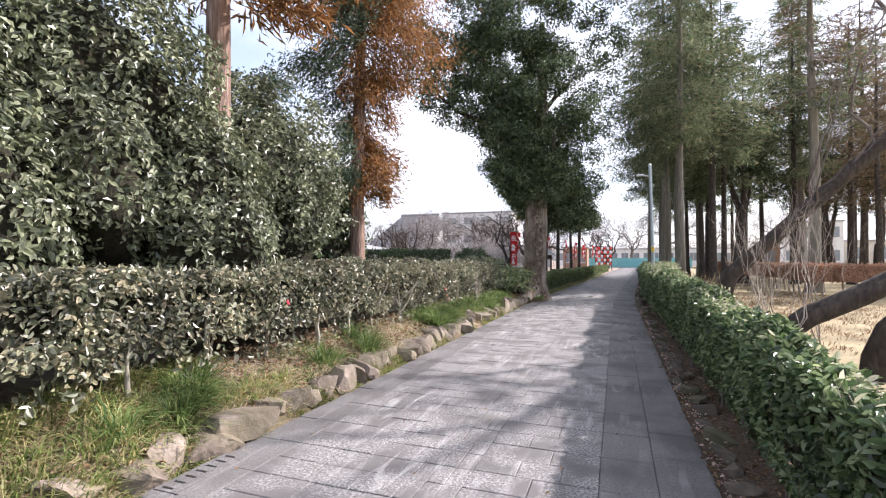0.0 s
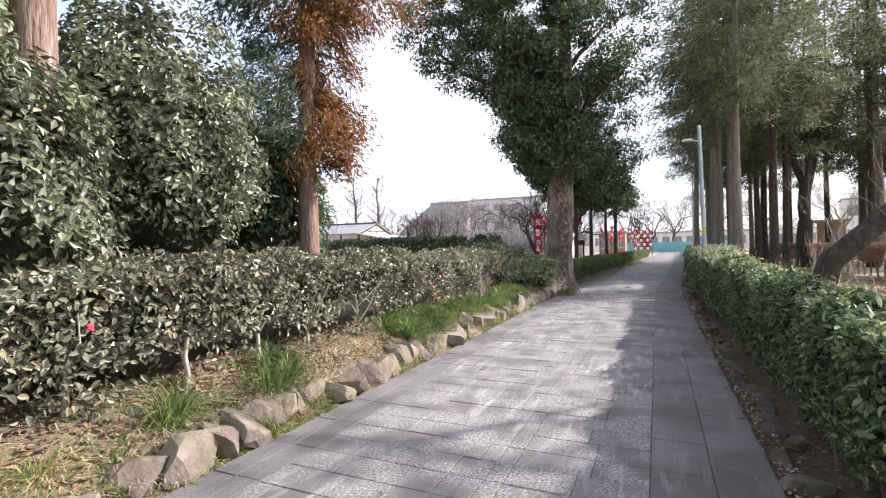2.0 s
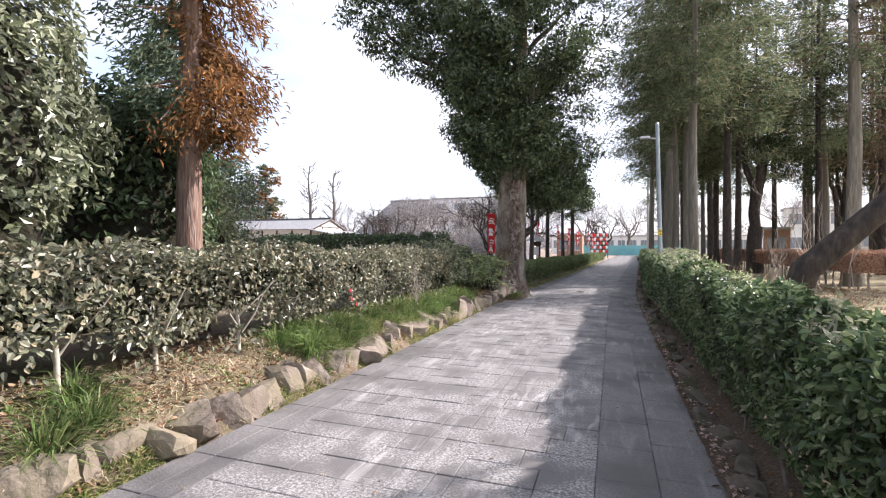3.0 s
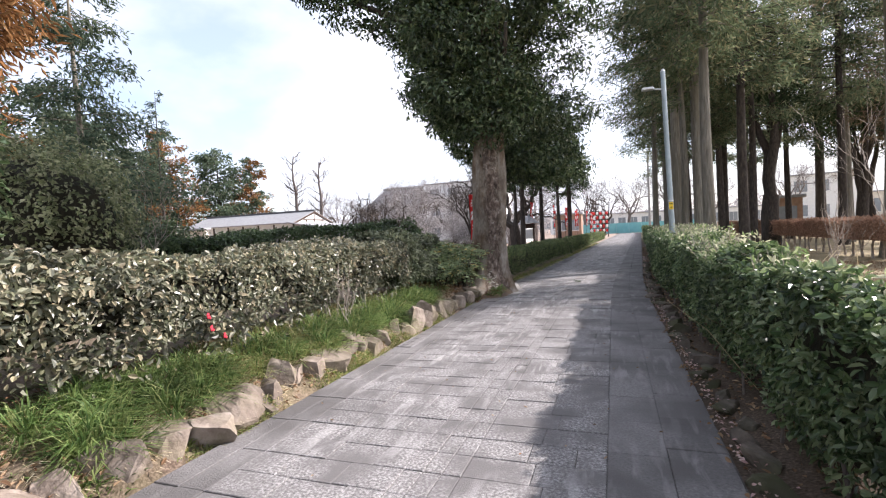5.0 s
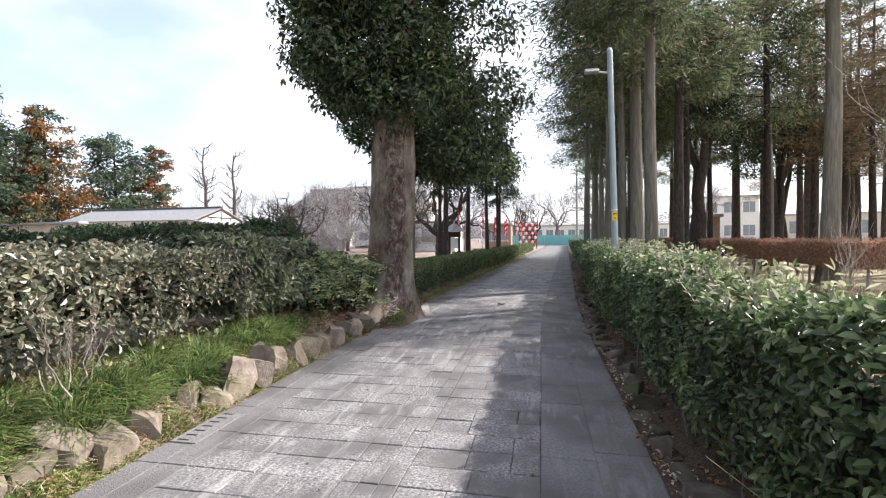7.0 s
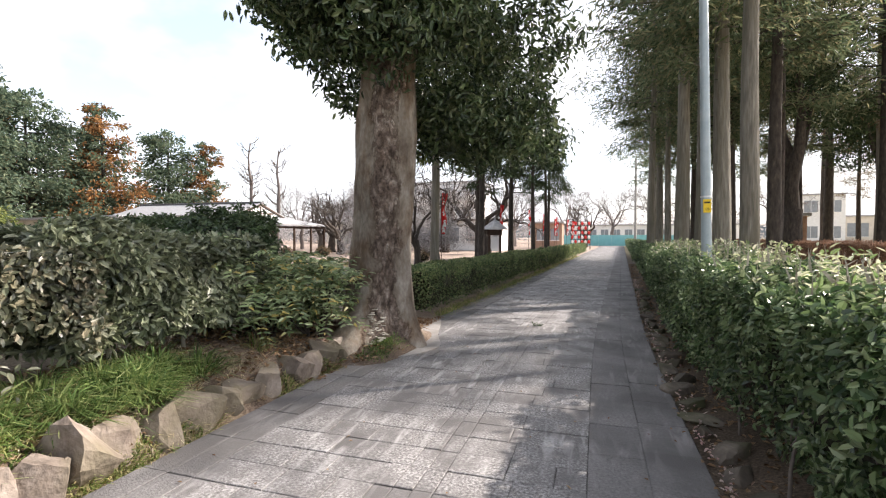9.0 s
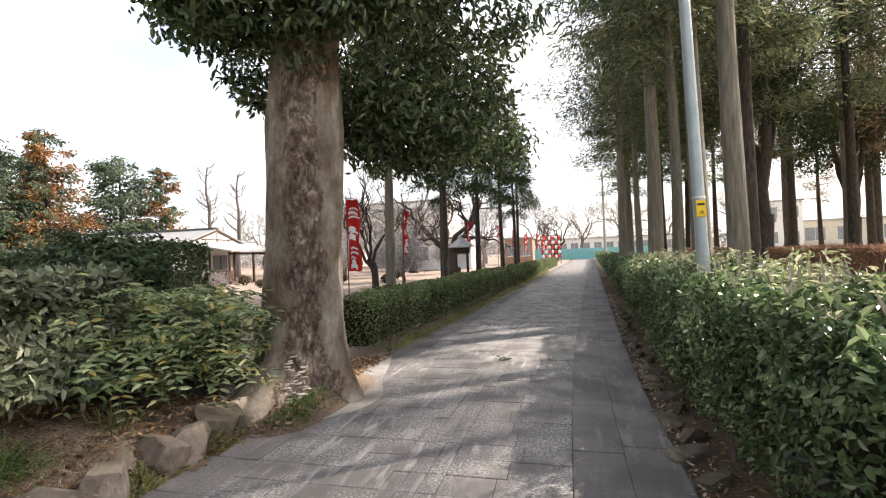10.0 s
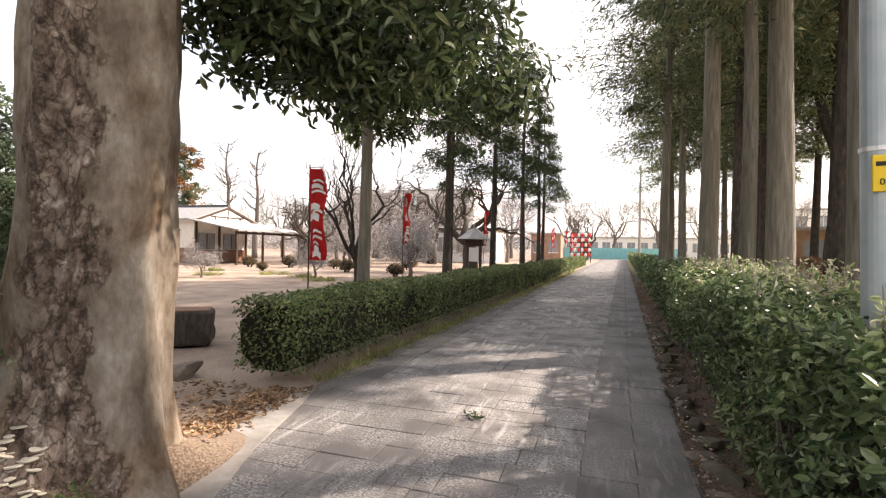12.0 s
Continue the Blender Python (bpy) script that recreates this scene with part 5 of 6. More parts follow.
# ---------------------------------------------------------------- banners
def banner(x, y, turn, h=1.65, z=1.22, w=0.34, twist=0.6, seed=0):
    r = np.random.RandomState(seed)
    t = base("nobori_banner", x, y, 0.0, "tall narrow red cloth banner with white lettering on a thin pole", "banner", "red banners by the yard", turn)
    part("pole", cyl_bm((0, 0, 0), (0, 0, z + h + 0.08), 0.014, 0.011, 8), M_DARKWOOD, t)
    part("crossbar", cyl_bm((-0.02, 0, z + h + 0.02), (w * 0.9, 0.02, z + h + 0.02), 0.008, 0.008, 6), M_DARKWOOD, t)
    nu, nv = 7, 26
    def spot(u, q):
        wave = 0.07 * math.sin(q * 9 + seed) * u + twist * 0.18 * u * (1 - q)
        return Vector((0.015 + u * w * (1 - 0.25 * (1 - q)), wave + 0.03 * math.sin(u * 6 + q * 5), z + h * q + 0.03 * u * math.sin(q * 4)))
    bm = bmesh.new()
    g = [[bm.verts.new(spot(i / (nu - 1), k / (nv - 1))) for k in range(nv)] for i in range(nu)]
    for i in range(nu - 1):
        for k in range(nv - 1):
            bm.faces.new((g[i][k], g[i + 1][k], g[i + 1][k + 1], g[i][k + 1]))
    bmesh.ops.solidify(bm, geom=bm.faces[:], thickness=0.003)
    cloth = part("cloth", bm, M_RED, t, "red cloth")
    # lettering that cannot be read: plain white strokes on the cloth
    for q0 in (0.86, 0.80, 0.74, 0.57, 0.52, 0.46, 0.30, 0.24, 0.18, 0.12, 0.06):
        for side in (-1, 1):
            bm = bmesh.new()
            a, b = r.uniform(0.12, 0.35), r.uniform(0.6, 0.92)
            hh = r.uniform(0.025, 0.08)
            cols = 5
            rows = [[bm.verts.new(spot(a + (b - a) * i / (cols - 1), q0 + hh * (k - 0.5) + 0.02 * math.sin(i)) + Vector((0, side * 0.006, 0))) for k in (0, 1)] for i in range(cols)]
            for i in range(cols - 1):
                bm.faces.new((rows[i][0], rows[i + 1][0], rows[i + 1][1], rows[i][1]))
            part("stroke", bm, M_WHITE, cloth, "white lettering stroke")
    return t


banner(-4.95, 23.4, -10, seed=1)
B2 = banner(-6.0, 30.3, 68, 1.65, 1.6, 0.28, -0.4, seed=2)
for x, y, a in ((-5.1, 38.0, 70), (-4.3, 44.0, -55), (-4.0, 50.0, 45), (-3.4, 56.0, -50), (-3.9, 60.0, 40), (-2.9, 63.0, 60), (-5.4, 65.0, -48), (-2.6, 68.0, 30)):
    copy_thing(B2, pose(x, y, 0, 0, 0, a))

# lantern rack by the end of the hedge
lr = base("lantern_rack", -1.75, 72.0, 0.0, "wooden rack hung with rows of red and white paper lanterns", "lantern rack")
for x in (-1.1, 0, 1.1):
    part("post", cyl_bm((x, 0, 0), (x, 0, 3.3), 0.05, 0.05, 8), M_DARKWOOD, lr)
for k in range(5):
    z = 0.9 + k * 0.55
    part("rail", box_bm(-1.2, -0.03, z + 0.24, 1.2, 0.03, z + 0.30), M_DARKWOOD, lr)
    for q in range(6):
        x = -0.96 + q * 0.385
        red = (q + k) % 2
        bm = bmesh.new()
        bmesh.ops.create_uvsphere(bm, u_segments=10, v_segments=8, radius=0.16, matrix=Matrix.Translation((x, -0.1, z)) @ Matrix.Diagonal((1, 1, 1.35, 1)))
        part("lantern", bm, M_RED if red else M_WHITE, lr, "red paper lantern" if red else "white paper lantern")

# roofed notice post
nb = base("roofed_notice_post", -4.6, 34.2, 0.0, "small roofed wooden notice post with a grey hipped roof", "notice post")
for x in (-0.26, 0.26):
    part("post", box_bm(x - 0.05, -0.05, 0, x + 0.05, 0.05, 1.75, 0.005), M_DARKWOOD, nb)
part("board", box_bm(-0.2, -0.02, 0.95, 0.2, 0.02, 1.5, 0.004), M_WHITE, nb, "white notice board")
part("panel", box_bm(-0.34, -0.12, 1.55, 0.34, 0.12, 1.82, 0.01), M_DARKWOOD, nb)
bm = bmesh.new()
bmesh.ops.create_cone(bm, cap_ends=True, segments=6, radius1=0.68, radius2=0.10, depth=0.42, matrix=Matrix.Translation((0, 0, 2.05)))
part("roof", bm, M_ROOFTILE, nb, "grey hipped roof")
part("finial", cyl_bm((0, 0, 2.25), (0, 0, 2.42), 0.06, 0.03, 8), M_ROOFTILE, nb)

# ---------------------------------------------------------------- houses and far buildings
def roof_plane(p00, p10, p11, p01, thick=0.09):
    bm = bmesh.new()
    vs = [bm.verts.new(Vector(p)) for p in (p00, p10, p11, p01)]
    bm.faces.new(vs)
    bmesh.ops.recalc_face_normals(bm, faces=bm.faces[:])
    bmesh.ops.solidify(bm, geom=bm.faces[:], thickness=thick)
    return bm


def tile_rows(p_eave0, p_eave1, p_ridge0, p_ridge1, n, parent):
    """Round tile ribs that run from ridge to eave."""
    ps = []
    a0, a1, b0, b1 = (np.array(q, float) for q in (p_eave0, p_eave1, p_ridge0, p_ridge1))
    for k in range(n + 1):
        t = k / n
        up = np.array([0, 0, 0.05])
        ps.append(tube(np.stack([a0 + (a1 - a0) * t + up, (a0 + (a1 - a0) * t + b0 + (b1 - b0) * t) / 2 + up, b0 + (b1 - b0) * t + up]), [0.055] * 3, 5))
    v, f = join(ps)
    put("tile_ribs", fast_mesh("tile_ribs", v, f, M_ROOFTILE, True), parent, kind="stuff")


hs = base("farmhouse", -27.4, 46.0, 0.0, "old single-storey house with grey tiles, white gable, dark timber", "house")
part("wall", box_bm(-12.0, -2.7, 0.0, -0.4, 2.7, 3.25), M_WHITEWALL, hs, "white plaster wall")
bm = bmesh.new()
front, rear = ([bm.verts.new((x, y, z)) for y, z in ((-2.9, 3.1), (2.9, 3.1), (0, 4.1))] for x in (0.16, -0.3))
for q in (front, rear[::-1], (front[0], rear[0], rear[1], front[1]), (front[1], rear[1], rear[2], front[2]), (front[2], rear[2], rear[0], front[0])):
    bm.faces.new(q)
part("gable", bm, M_WHITEWALL, hs, "white plaster gable")
for s in (-1, 1):
    part("roof", roof_plane((-13.0, s * 3.3, 3.12), (0.25, s * 3.3, 3.12), (0.25, 0, 4.25), (-13.0, 0, 4.25)), M_ROOFTILE, hs, "grey clay-tiled roof slope")
    tile_rows((-12.9, s * 3.3, 3.12), (0.2, s * 3.3, 3.12), (-12.9, 0, 4.25), (0.2, 0, 4.25), 44, hs)
    part("bargeboard", roof_plane((0.27, s * 3.35, 3.0), (0.27, s * 3.35, 3.14), (0.27, 0, 4.28), (0.27, 0, 4.12), 0.05), M_DARKWOOD, hs)
part("ridge", box_bm(-13.1, -0.16, 4.24, 0.3, 0.16, 4.46, 0.03), M_ROOFDARK, hs, "dark ridge tiles")
for y in (-1.3, 0, 1.3):
    part("gable_strut", box_bm(0.155, y - 0.06, 3.2, 0.185, y + 0.06, 4.0 - abs(y) * 0.36), M_DARKWOOD, hs)
part("gable_beam", box_bm(0.155, -1.7, 3.40, 0.19, 1.7, 3.50), M_DARKWOOD, hs)
for x0, x1, z0, z1, mt, nm in ((-12.02, -0.38, 0.0, 1.1, M_BROWNWOOD, "boarding"),):
    part(nm, box_bm(x0, -2.74, z0, x1, -2.70, z1), mt, hs, "brown timber boarding")
for x in np.arange(-11.4, -0.6, 1.8):
    part("timber_post", box_bm(x - 0.07, -2.76, 0, x + 0.07, -2.70, 3.1), M_DARKWOOD, hs)
for x in (-9.6, -6.0, -2.4):
    w = part("window", box_bm(x - 0.7, -2.75, 1.15, x + 0.7, -2.71, 2.35), M_GLASS, hs, "dark timber window")
    part("window_frame", box_bm(x - 0.76, -2.78, 2.35, x + 0.76, -2.70, 2.43), M_DARKWOOD, w)
    part("mullion", box_bm(x - 0.03, -2.78, 1.15, x + 0.03, -2.74, 2.35), M_DARKWOOD, w)
# porch on the gable side
part("porch_roof", roof_plane((-0.3, -3.6, 3.15), (4.3, -3.6, 2.35), (4.3, 4.2, 2.35), (-0.3, 3.6, 3.15), 0.1), M_ROOFTILE, hs, "grey tiled lean-to porch roof")
tile_rows((4.25, -3.6, 2.35), (4.25, 4.2, 2.35), (-0.25, -3.6, 3.15), (-0.25, 3.6, 3.15), 28, hs)
for y in (-3.3, -0.6, 1.8, 3.9):
    part("porch_post", box_bm(3.85, y - 0.07, 0.0, 3.99, y + 0.07, 2.36), M_DARKWOOD, hs)
part("porch_beam", box_bm(3.87, -3.4, 2.14, 3.97, 4.0, 2.30), M_DARKWOOD, hs)
part("lower_wall", box_bm(-0.38, -2.7, 0.0, -0.30, 2.7, 0.95), M_BROWNWOOD, hs, "brown timber boarding")
for y in (-1.6, 0.9):
    w = part("window", box_bm(-0.33, y - 0.8, 1.0, -0.29, y + 0.8, 2.2), M_GLASS, hs, "dark sliding window")
    part("mullion", box_bm(-0.30, y - 0.03, 1.0, -0.26, y + 0.03, 2.2), M_DARKWOOD, w)
for y in (-2.6, -0.35, 2.6):
    part("timber_post", box_bm(-0.34, y - 0.07, 0, -0.25, y + 0.07, 3.1), M_DARKWOOD, hs)


def block_building(name, x, y, w, d, h, mat, label, floors, bays, turn=0, roof=M_CONCPOLE, win=(0.62, 0.45), skip=()):
    t = base(name, x, y, 0.0, label, "building", turn=turn)
    part("wall", box_bm(-w / 2, 0, 0, w / 2, d, h), mat, t)
    part("roof", box_bm(-w / 2 - 0.25, -0.25, h - 0.02, w / 2 + 0.25, d + 0.25, h + 0.22, 0.03), roof, t)
    fh, bw = h / floors, w / bays
    for k in range(floors):
        for q in range(bays):
            if (k, q) in skip:
                continue
            cx, cz = -w / 2 + (q + 0.5) * bw, (k + 0.55) * fh
            wi = part("window", box_bm(cx - bw * win[0] / 2, -0.03, cz - fh * win[1] / 2, cx + bw * win[0] / 2, 0.03, cz + fh * win[1] / 2), M_GLASS, t)
            part("sill", box_bm(cx - bw * win[0] / 2 - 0.05, -0.10, cz - fh * win[1] / 2 - 0.08, cx + bw * win[0] / 2 + 0.05, 0.0, cz - fh * win[1] / 2), M_PALEWALL, wi)
            part("mullion", box_bm(cx - 0.03, -0.06, cz - fh * win[1] / 2, cx + 0.03, -0.03, cz + fh * win[1] / 2), M_STEEL, wi)
    return t


wb = block_building("apartment_block", -24.5, 86, 13.5, 9, 10.2, M_PALEWALL, "pale concrete apartment block with balcony bands behind bare trees", 3, 4, win=(0.5, 0.42))
for k in range(3):
    part("balcony", box_bm(-6.7, -1.1, k * 3.4 + 0.35, 6.7, -0.12, k * 3.4 + 1.25, 0.02), M_WHITEWALL, wb, "white balcony band")
th = base("temple_hall", -45.5, 100.0, 0.0, "large hall under a broad grey hipped roof behind bare trees", "building")
part("wall", box_bm(-9.2, 1.5, 0, 6.0, 13.0, 5.2), M_CREAMWALL, th)
bm = bmesh.new()
eave = [bm.verts.new(q) for q in ((-10.8, 0, 4.3), (7.4, 0, 4.3), (7.4, 14.5, 4.3), (-10.8, 14.5, 4.3))]
ridge_a, ridge_b = bm.verts.new((-4.2, 7.2, 12.2)), bm.verts.new((5.2, 7.2, 12.2))
for q in ((eave[0], eave[1], ridge_b, ridge_a), (eave[1], eave[2], ridge_b), (eave[2], eave[3], ridge_a, ridge_b), (eave[3], eave[0], ridge_a), (eave[3], eave[2], eave[1], eave[0])):
    bm.faces.new(q)
part("roof", bm, M_ROOFGREY, th, "weathered grey hipped roof")
part("ridge", box_bm(-4.6, 6.9, 12.1, 5.6, 7.5, 12.6, 0.1), M_ROOFTILE, th)
block_building("flat_roofed_hall", -13.8, 62, 8.5, 5, 3.2, M_PALEWALL, "low pale flat-roofed hall behind the trees", 1, 4, roof=M_DARKWOOD)
block_building("brown_shed", -6.0, 76, 3.6, 4, 3.3, M_REDWALL, "small brown-walled shed at the end of the path", 1, 2)
block_building("long_white_building", 8, 122, 44, 10, 4.0, M_WHITEWALL, "long low white building beyond the teal fence", 1, 18, roof=M_ROOFTILE)
block_building("white_house", 34, 106, 9, 8, 8.5, M_WHITEWALL, "two-storey white house seen between the trunks", 2, 3, turn=-12, roof=M_ROOFTILE)
block_building("cream_hall", 50, 106, 22, 8, 5.0, M_CREAMWALL, "low cream-walled building behind the trees", 1, 5, turn=-18, roof=M_ROOFTILE)
block_building("small_kiosk", 13.2, 52, 1.9, 1.6, 3.0, M_REDWALL, "small reddish-brown kiosk among the trees", 1, 1, turn=-15, roof=M_ROOFTILE)

fence = base("teal_fence", 3.5, 94.0, 0.0, "long plain teal sheet fence across the end of the path", "fence")
for k in range(9):
    part("panel", box_bm(-9 + k * 2.0 + 0.01, -0.03, 0.05, -7 + k * 2.0 - 0.01, 0.03, 1.8, 0.01), M_TEAL, fence)
    part("post", cyl_bm((-9 + k * 2.0, 0.06, 0), (-9 + k * 2.0, 0.06, 1.9), 0.035, 0.035, 8), M_STEEL, fence)

gw = base("garden_wall", -36.5, 37.0, 0.0, "long cream-rendered garden wall with a tiled coping", "wall", turn=-8)
part("wall", box_bm(-9, -0.15, 0, 6, 0.15, 2.7), M_CREAMWALL, gw)
part("coping", box_bm(-9.1, -0.35, 2.7, 6.1, 0.35, 2.9, 0.05), M_ROOFTILE, gw)

# ---------------------------------------------------------------- bare trees
def bare_tree(name, x, y, h, r0, seed, label, mat, levels=4, spread=0.6, lift=0.2, haze=0, trunk=0.3, lean=(0, 0)):
    r = np.random.RandomState(seed)
    t = base(name, x, y, 0.0, label, "tree", "bare trees round the yard")
    th = h * trunk
    top = np.array([lean[0], lean[1], th])
    v, f = tube(bent((0, 0, -0.1), top, 6, 0.2, r), np.linspace(r0, r0 * 0.75, 6), 10, 0.12, seed)
    put("trunk", fast_mesh("trunk", v, f, mat, True), t)
    ps = []
    for k in range(4):
        a = k * 1.57 + r.uniform(0, 1)
        bare_branches(top - np.array([0, 0, 0.1 * k]), (spread * 1.3 * math.cos(a), spread * 1.3 * math.sin(a), 1.0), h * 0.30, r0 * 0.45, levels, r, ps, spread, lift, 3)
    v, f = join(ps)
    put("branchwork", fast_mesh("branchwork", v, f, mat, True), t, kind="stuff")
    if haze:
        q = v[r.randint(0, len(v), haze)] + r.normal(0, 0.25, (haze, 3))
        q = q[q[:, 2] > th]
        foliage("twig_haze", M_PINKTWIG, q, unit(r.normal(0, 1, q.shape)), 0.45, 0.02, t, False, 1.0, -0.3)
    return t


L_BT = "leafless cherry tree with dark crooked branches"
bare_tree("bare_tree", -5.6, 26.4, 4.6, 0.13, 1, "small leafless tree with thin dark branches", M_BARK_DARK, 4, 0.5, 0.3)
BT = bare_tree("bare_cherry", -7.4, 44.1, 9.0, 0.5, 2, L_BT, M_BARK_DARK, 4, 0.8, 0.08, trunk=0.2)
copy_thing(BT, pose(-1.5, 86, 0, 0, 0, 120))
copy_thing(BT, pose(-14, 56, 0, 0, 0, 40))
for x, y, a, k in ((-20.5, 47.5, 75, 0.72), (-24.5, 53.0, 190, 0.8), (-30.0, 60.0, 310, 0.9), (-17.5, 60.0, 250, 0.8)):
    o = copy_thing(BT, pose(x, y, 0, 0, 0, a))
    o.scale = (k, k, k)
BH = bare_tree("bare_cherry", 3.0, 104.0, 12.0, 0.35, 3, L_BT, M_TWIG_GREY, 4, 0.6, 0.2, 3000)
for x, y, a, s in ((-5, 100, 60, 1.0), (10, 106, 130, 1.1), (18, 110, 200, 1.0), (-17, 72, 20, 0.75), (-24, 66, 80, 0.75), (-20, 80, 150, 0.9), (-30, 74, 220, 0.85), (-12, 86, 260, 0.9), (-34, 62, 300, 0.7), (26, 96, 10, 1.0),
                   (-27, 62, 333, 0.6), (-9, 66, 90, 0.6), (-22, 58, 45, 0.72), (-26.5, 70, 170, 0.9), (-19, 70, 10, 0.8)):
    o = copy_thing(BH, pose(x, y, 0, 0, 0, a))
    o.scale = (s, s, s)
def bare_spire(x, y, h, seed):
    """A pollarded straight trunk with short upright side branches."""
    r = np.random.RandomState(seed)
    t = base("bare_spire", x, y, 0.0, "tall slim leafless tree with short upright branches", "tree", "bare trees round the yard")
    line = bent((0, 0, -0.1), (r.uniform(-0.4, 0.4), 0, h), 9, 0.1, r)
    v, f = tube(line, np.linspace(0.32, 0.07, 9), 8, 0.2, seed)
    put("trunk", fast_mesh("trunk", v, f, M_TWIG_GREY, True), t)
    ps = []
    for k in range(30):
        q = r.uniform(0.22, 0.98)
        a = r.uniform(0, 6.28)
        start = np.array([np.interp(q, np.linspace(0, 1, 9), line[:, i]) for i in range(3)])
        bare_branches(start, (math.cos(a), math.sin(a), 0.7), r.uniform(0.7, 1.5) * (1.2 - 0.6 * q), 0.07, 2, r, ps, 0.4, 0.45, 3)
    v, f = join(ps)
    put("branchwork", fast_mesh("branchwork", v, f, M_TWIG_GREY, True), t, kind="stuff")


bare_spire(-37.6, 57.6, 12.2, 5)
bare_spire(-35.0, 58.5, 11.2, 6)
PL = bare_tree("bare_plum", -16.5, 47.0, 3.6, 0.12, 6, "small leafless plum tree with a haze of pale twigs", M_TWIG_GREY, 4, 0.8, 0.15, 1800, trunk=0.25)
for x, y, a, s in ((-13.0, 49, 50, 1.1), (-19.5, 51, 110, 1.3), (-10.5, 41, 170, 0.8), (-15.5, 55, 230, 1.4), (-22, 55, 290, 1.3), (-9.5, 52, 20, 1.0), (-12, 34.5, 77, 0.55), (-8.2, 36.5, 33, 0.9), (-16.5, 32.6, 177, 0.45)):
    o = copy_thing(PL, pose(x, y, 0, 0, 0, a))
    o.scale = (s, s, s)

# trees with russet twigs behind the lawn
RT = conifer("russet_larch", "tall thin tree with brownish winter needles behind the leafless hedge", 4.4, 14.0, 2.4, 0.18, M_RUSSET, M_BARK_DARK, 6500, 52, droop=0.15, spray=0.2, wide=0.03, whorls=50)
RT.matrix_basis = pose(15.5, 36.0, 0)
for x, y, a, s in ((11.5, 27.8, 15, 0.9), (14.2, 30.5, 80, 1.05), (16.5, 27.2, 160, 0.95), (13.0, 34.5, 240, 1.1), (18.0, 31.5, 190, 1.1), (12.9, 24.9, 333, 0.7), (15.5, 41.0, 99, 1.3), (18.5, 49.0, 20, 1.4), (19.0, 44.0, 60, 1.1), (23.0, 40.0, 130, 1.0), (24.5, 50.0, 200, 1.1), (18.5, 55.0, 300, 1.0), (30.0, 47.0, 10, 1.1), (14.6, 50.0, 45, 1.7), (20.5, 52.0, 155, 1.8), (17.2, 57.0, 265, 1.85)):
    o = copy_thing(RT, pose(x, y, 0, 0, 0, a))
    o.scale = (s, s, s)

# far conifers beyond the house
OC = conifer("russet_cedar", "tall russet-orange cedar beyond the old house", 1.5, 16.2, 5.4, 0.3, M_ORANGE, M_BARK_DARK, 11000, 61, droop=0.2, spray=0.45, wide=0.2, whorls=90, mat2=M_BLUECONIFER, share2=0.4)
OC.matrix_basis = pose(-52, 51, 0)
GC = conifer("green_cedar", "tall dark grey-green cedar beyond the old house", 1.0, 14.5, 5.6, 0.3, M_BLUECONIFER, M_BARK_DARK, 11000, 62, droop=0.2, spray=0.45, wide=0.2, whorls=90, taper=0.5)
GC.matrix_basis = pose(-52.5, 60, 0)
for o, x, y, a, s in ((OC, -49.5, 63.0, 90, 0.86), (OC, -60, 45, 200, 1.05), (GC, -56, 46, 40, 1.1), (GC, -48, 36, 140, 1.0), (GC, -42, 25, 250, 0.95), (OC, -46, 30, 300, 1.0), (GC, -60, 54, 80, 1.0), (GC, -33, 17, 10, 0.9), (OC, -38, 19, 30, 1.1)):
    c = copy_thing(o, pose(x, y, 0, 0, 0, a))
    c.scale = (s, s, s)
CD = conifer("deodar_cedar", "grey-green drooping cedar with a pale thin trunk", 2.2, 8.5, 2.6, 0.12, M_BLUECONIFER, M_BARK_GREY, 13000, 63, droop=0.3, spray=0.16, wide=0.045, whorls=42, taper=0.35)
CD.matrix_basis = pose(-12.6, 15.0, 0.3)
SC = conifer("thin_conifer", "thin young conifer with a sparse narrow crown", 3.6, 7.9, 0.9, 0.07, M_BLUECONIFER, M_BARK_DARK, 1500, 64, droop=0.05, spray=0.16, wide=0.05, whorls=26)
SC.matrix_basis = pose(-18.0, 21.8, 0.2)
dome_shrub(-27, 25, 0.0, 3.2, 2.6, 2.9, 7000, M_YELLOWCY, "broad yellow-green clipped bush before the garden wall", 12, 0.16)
dome_shrub(-10.4, 12.4, 0.3, 2.0, 1.7, 3.5, 14000, M_MIDSHRUB, "tall loose mid-green evergreen shrub behind the camellia hedge", 17, 0.1, 0.9, fine=False)
sapling(-8.7, 13.2, 3.0, 21)
dome_shrub(-14, 17.5, 0.2, 1.8, 1.6, 2.2, 7000, M_DARKLEAF, "dark evergreen bush beyond the camellia hedge", 14, 0.12)

# ---------------------------------------------------------------- plants and stones of the yard
GS = dome_shrub(-24.2, 41.0, 0.0, 0.55, 0.55, 0.75, 1200, M_RUSSET, "small clipped brownish ball-shaped bush in the yard", 20, 0.09)
tagged(GS, group="clipped bushes in the yard")
for x, y, s in ((-21.5, 41.6, 0.9), (-19.0, 42.5, 1.0), (-16.0, 43.0, 0.8), (-13.5, 40.0, 0.9), (-11.5, 44.5, 1.0), (-18, 38.5, 0.6), (-9.6, 38.0, 0.8)):
    o = copy_thing(GS, pose(x, y, 0, 0, 0, x * 40))
    o.scale = (s, s, s)


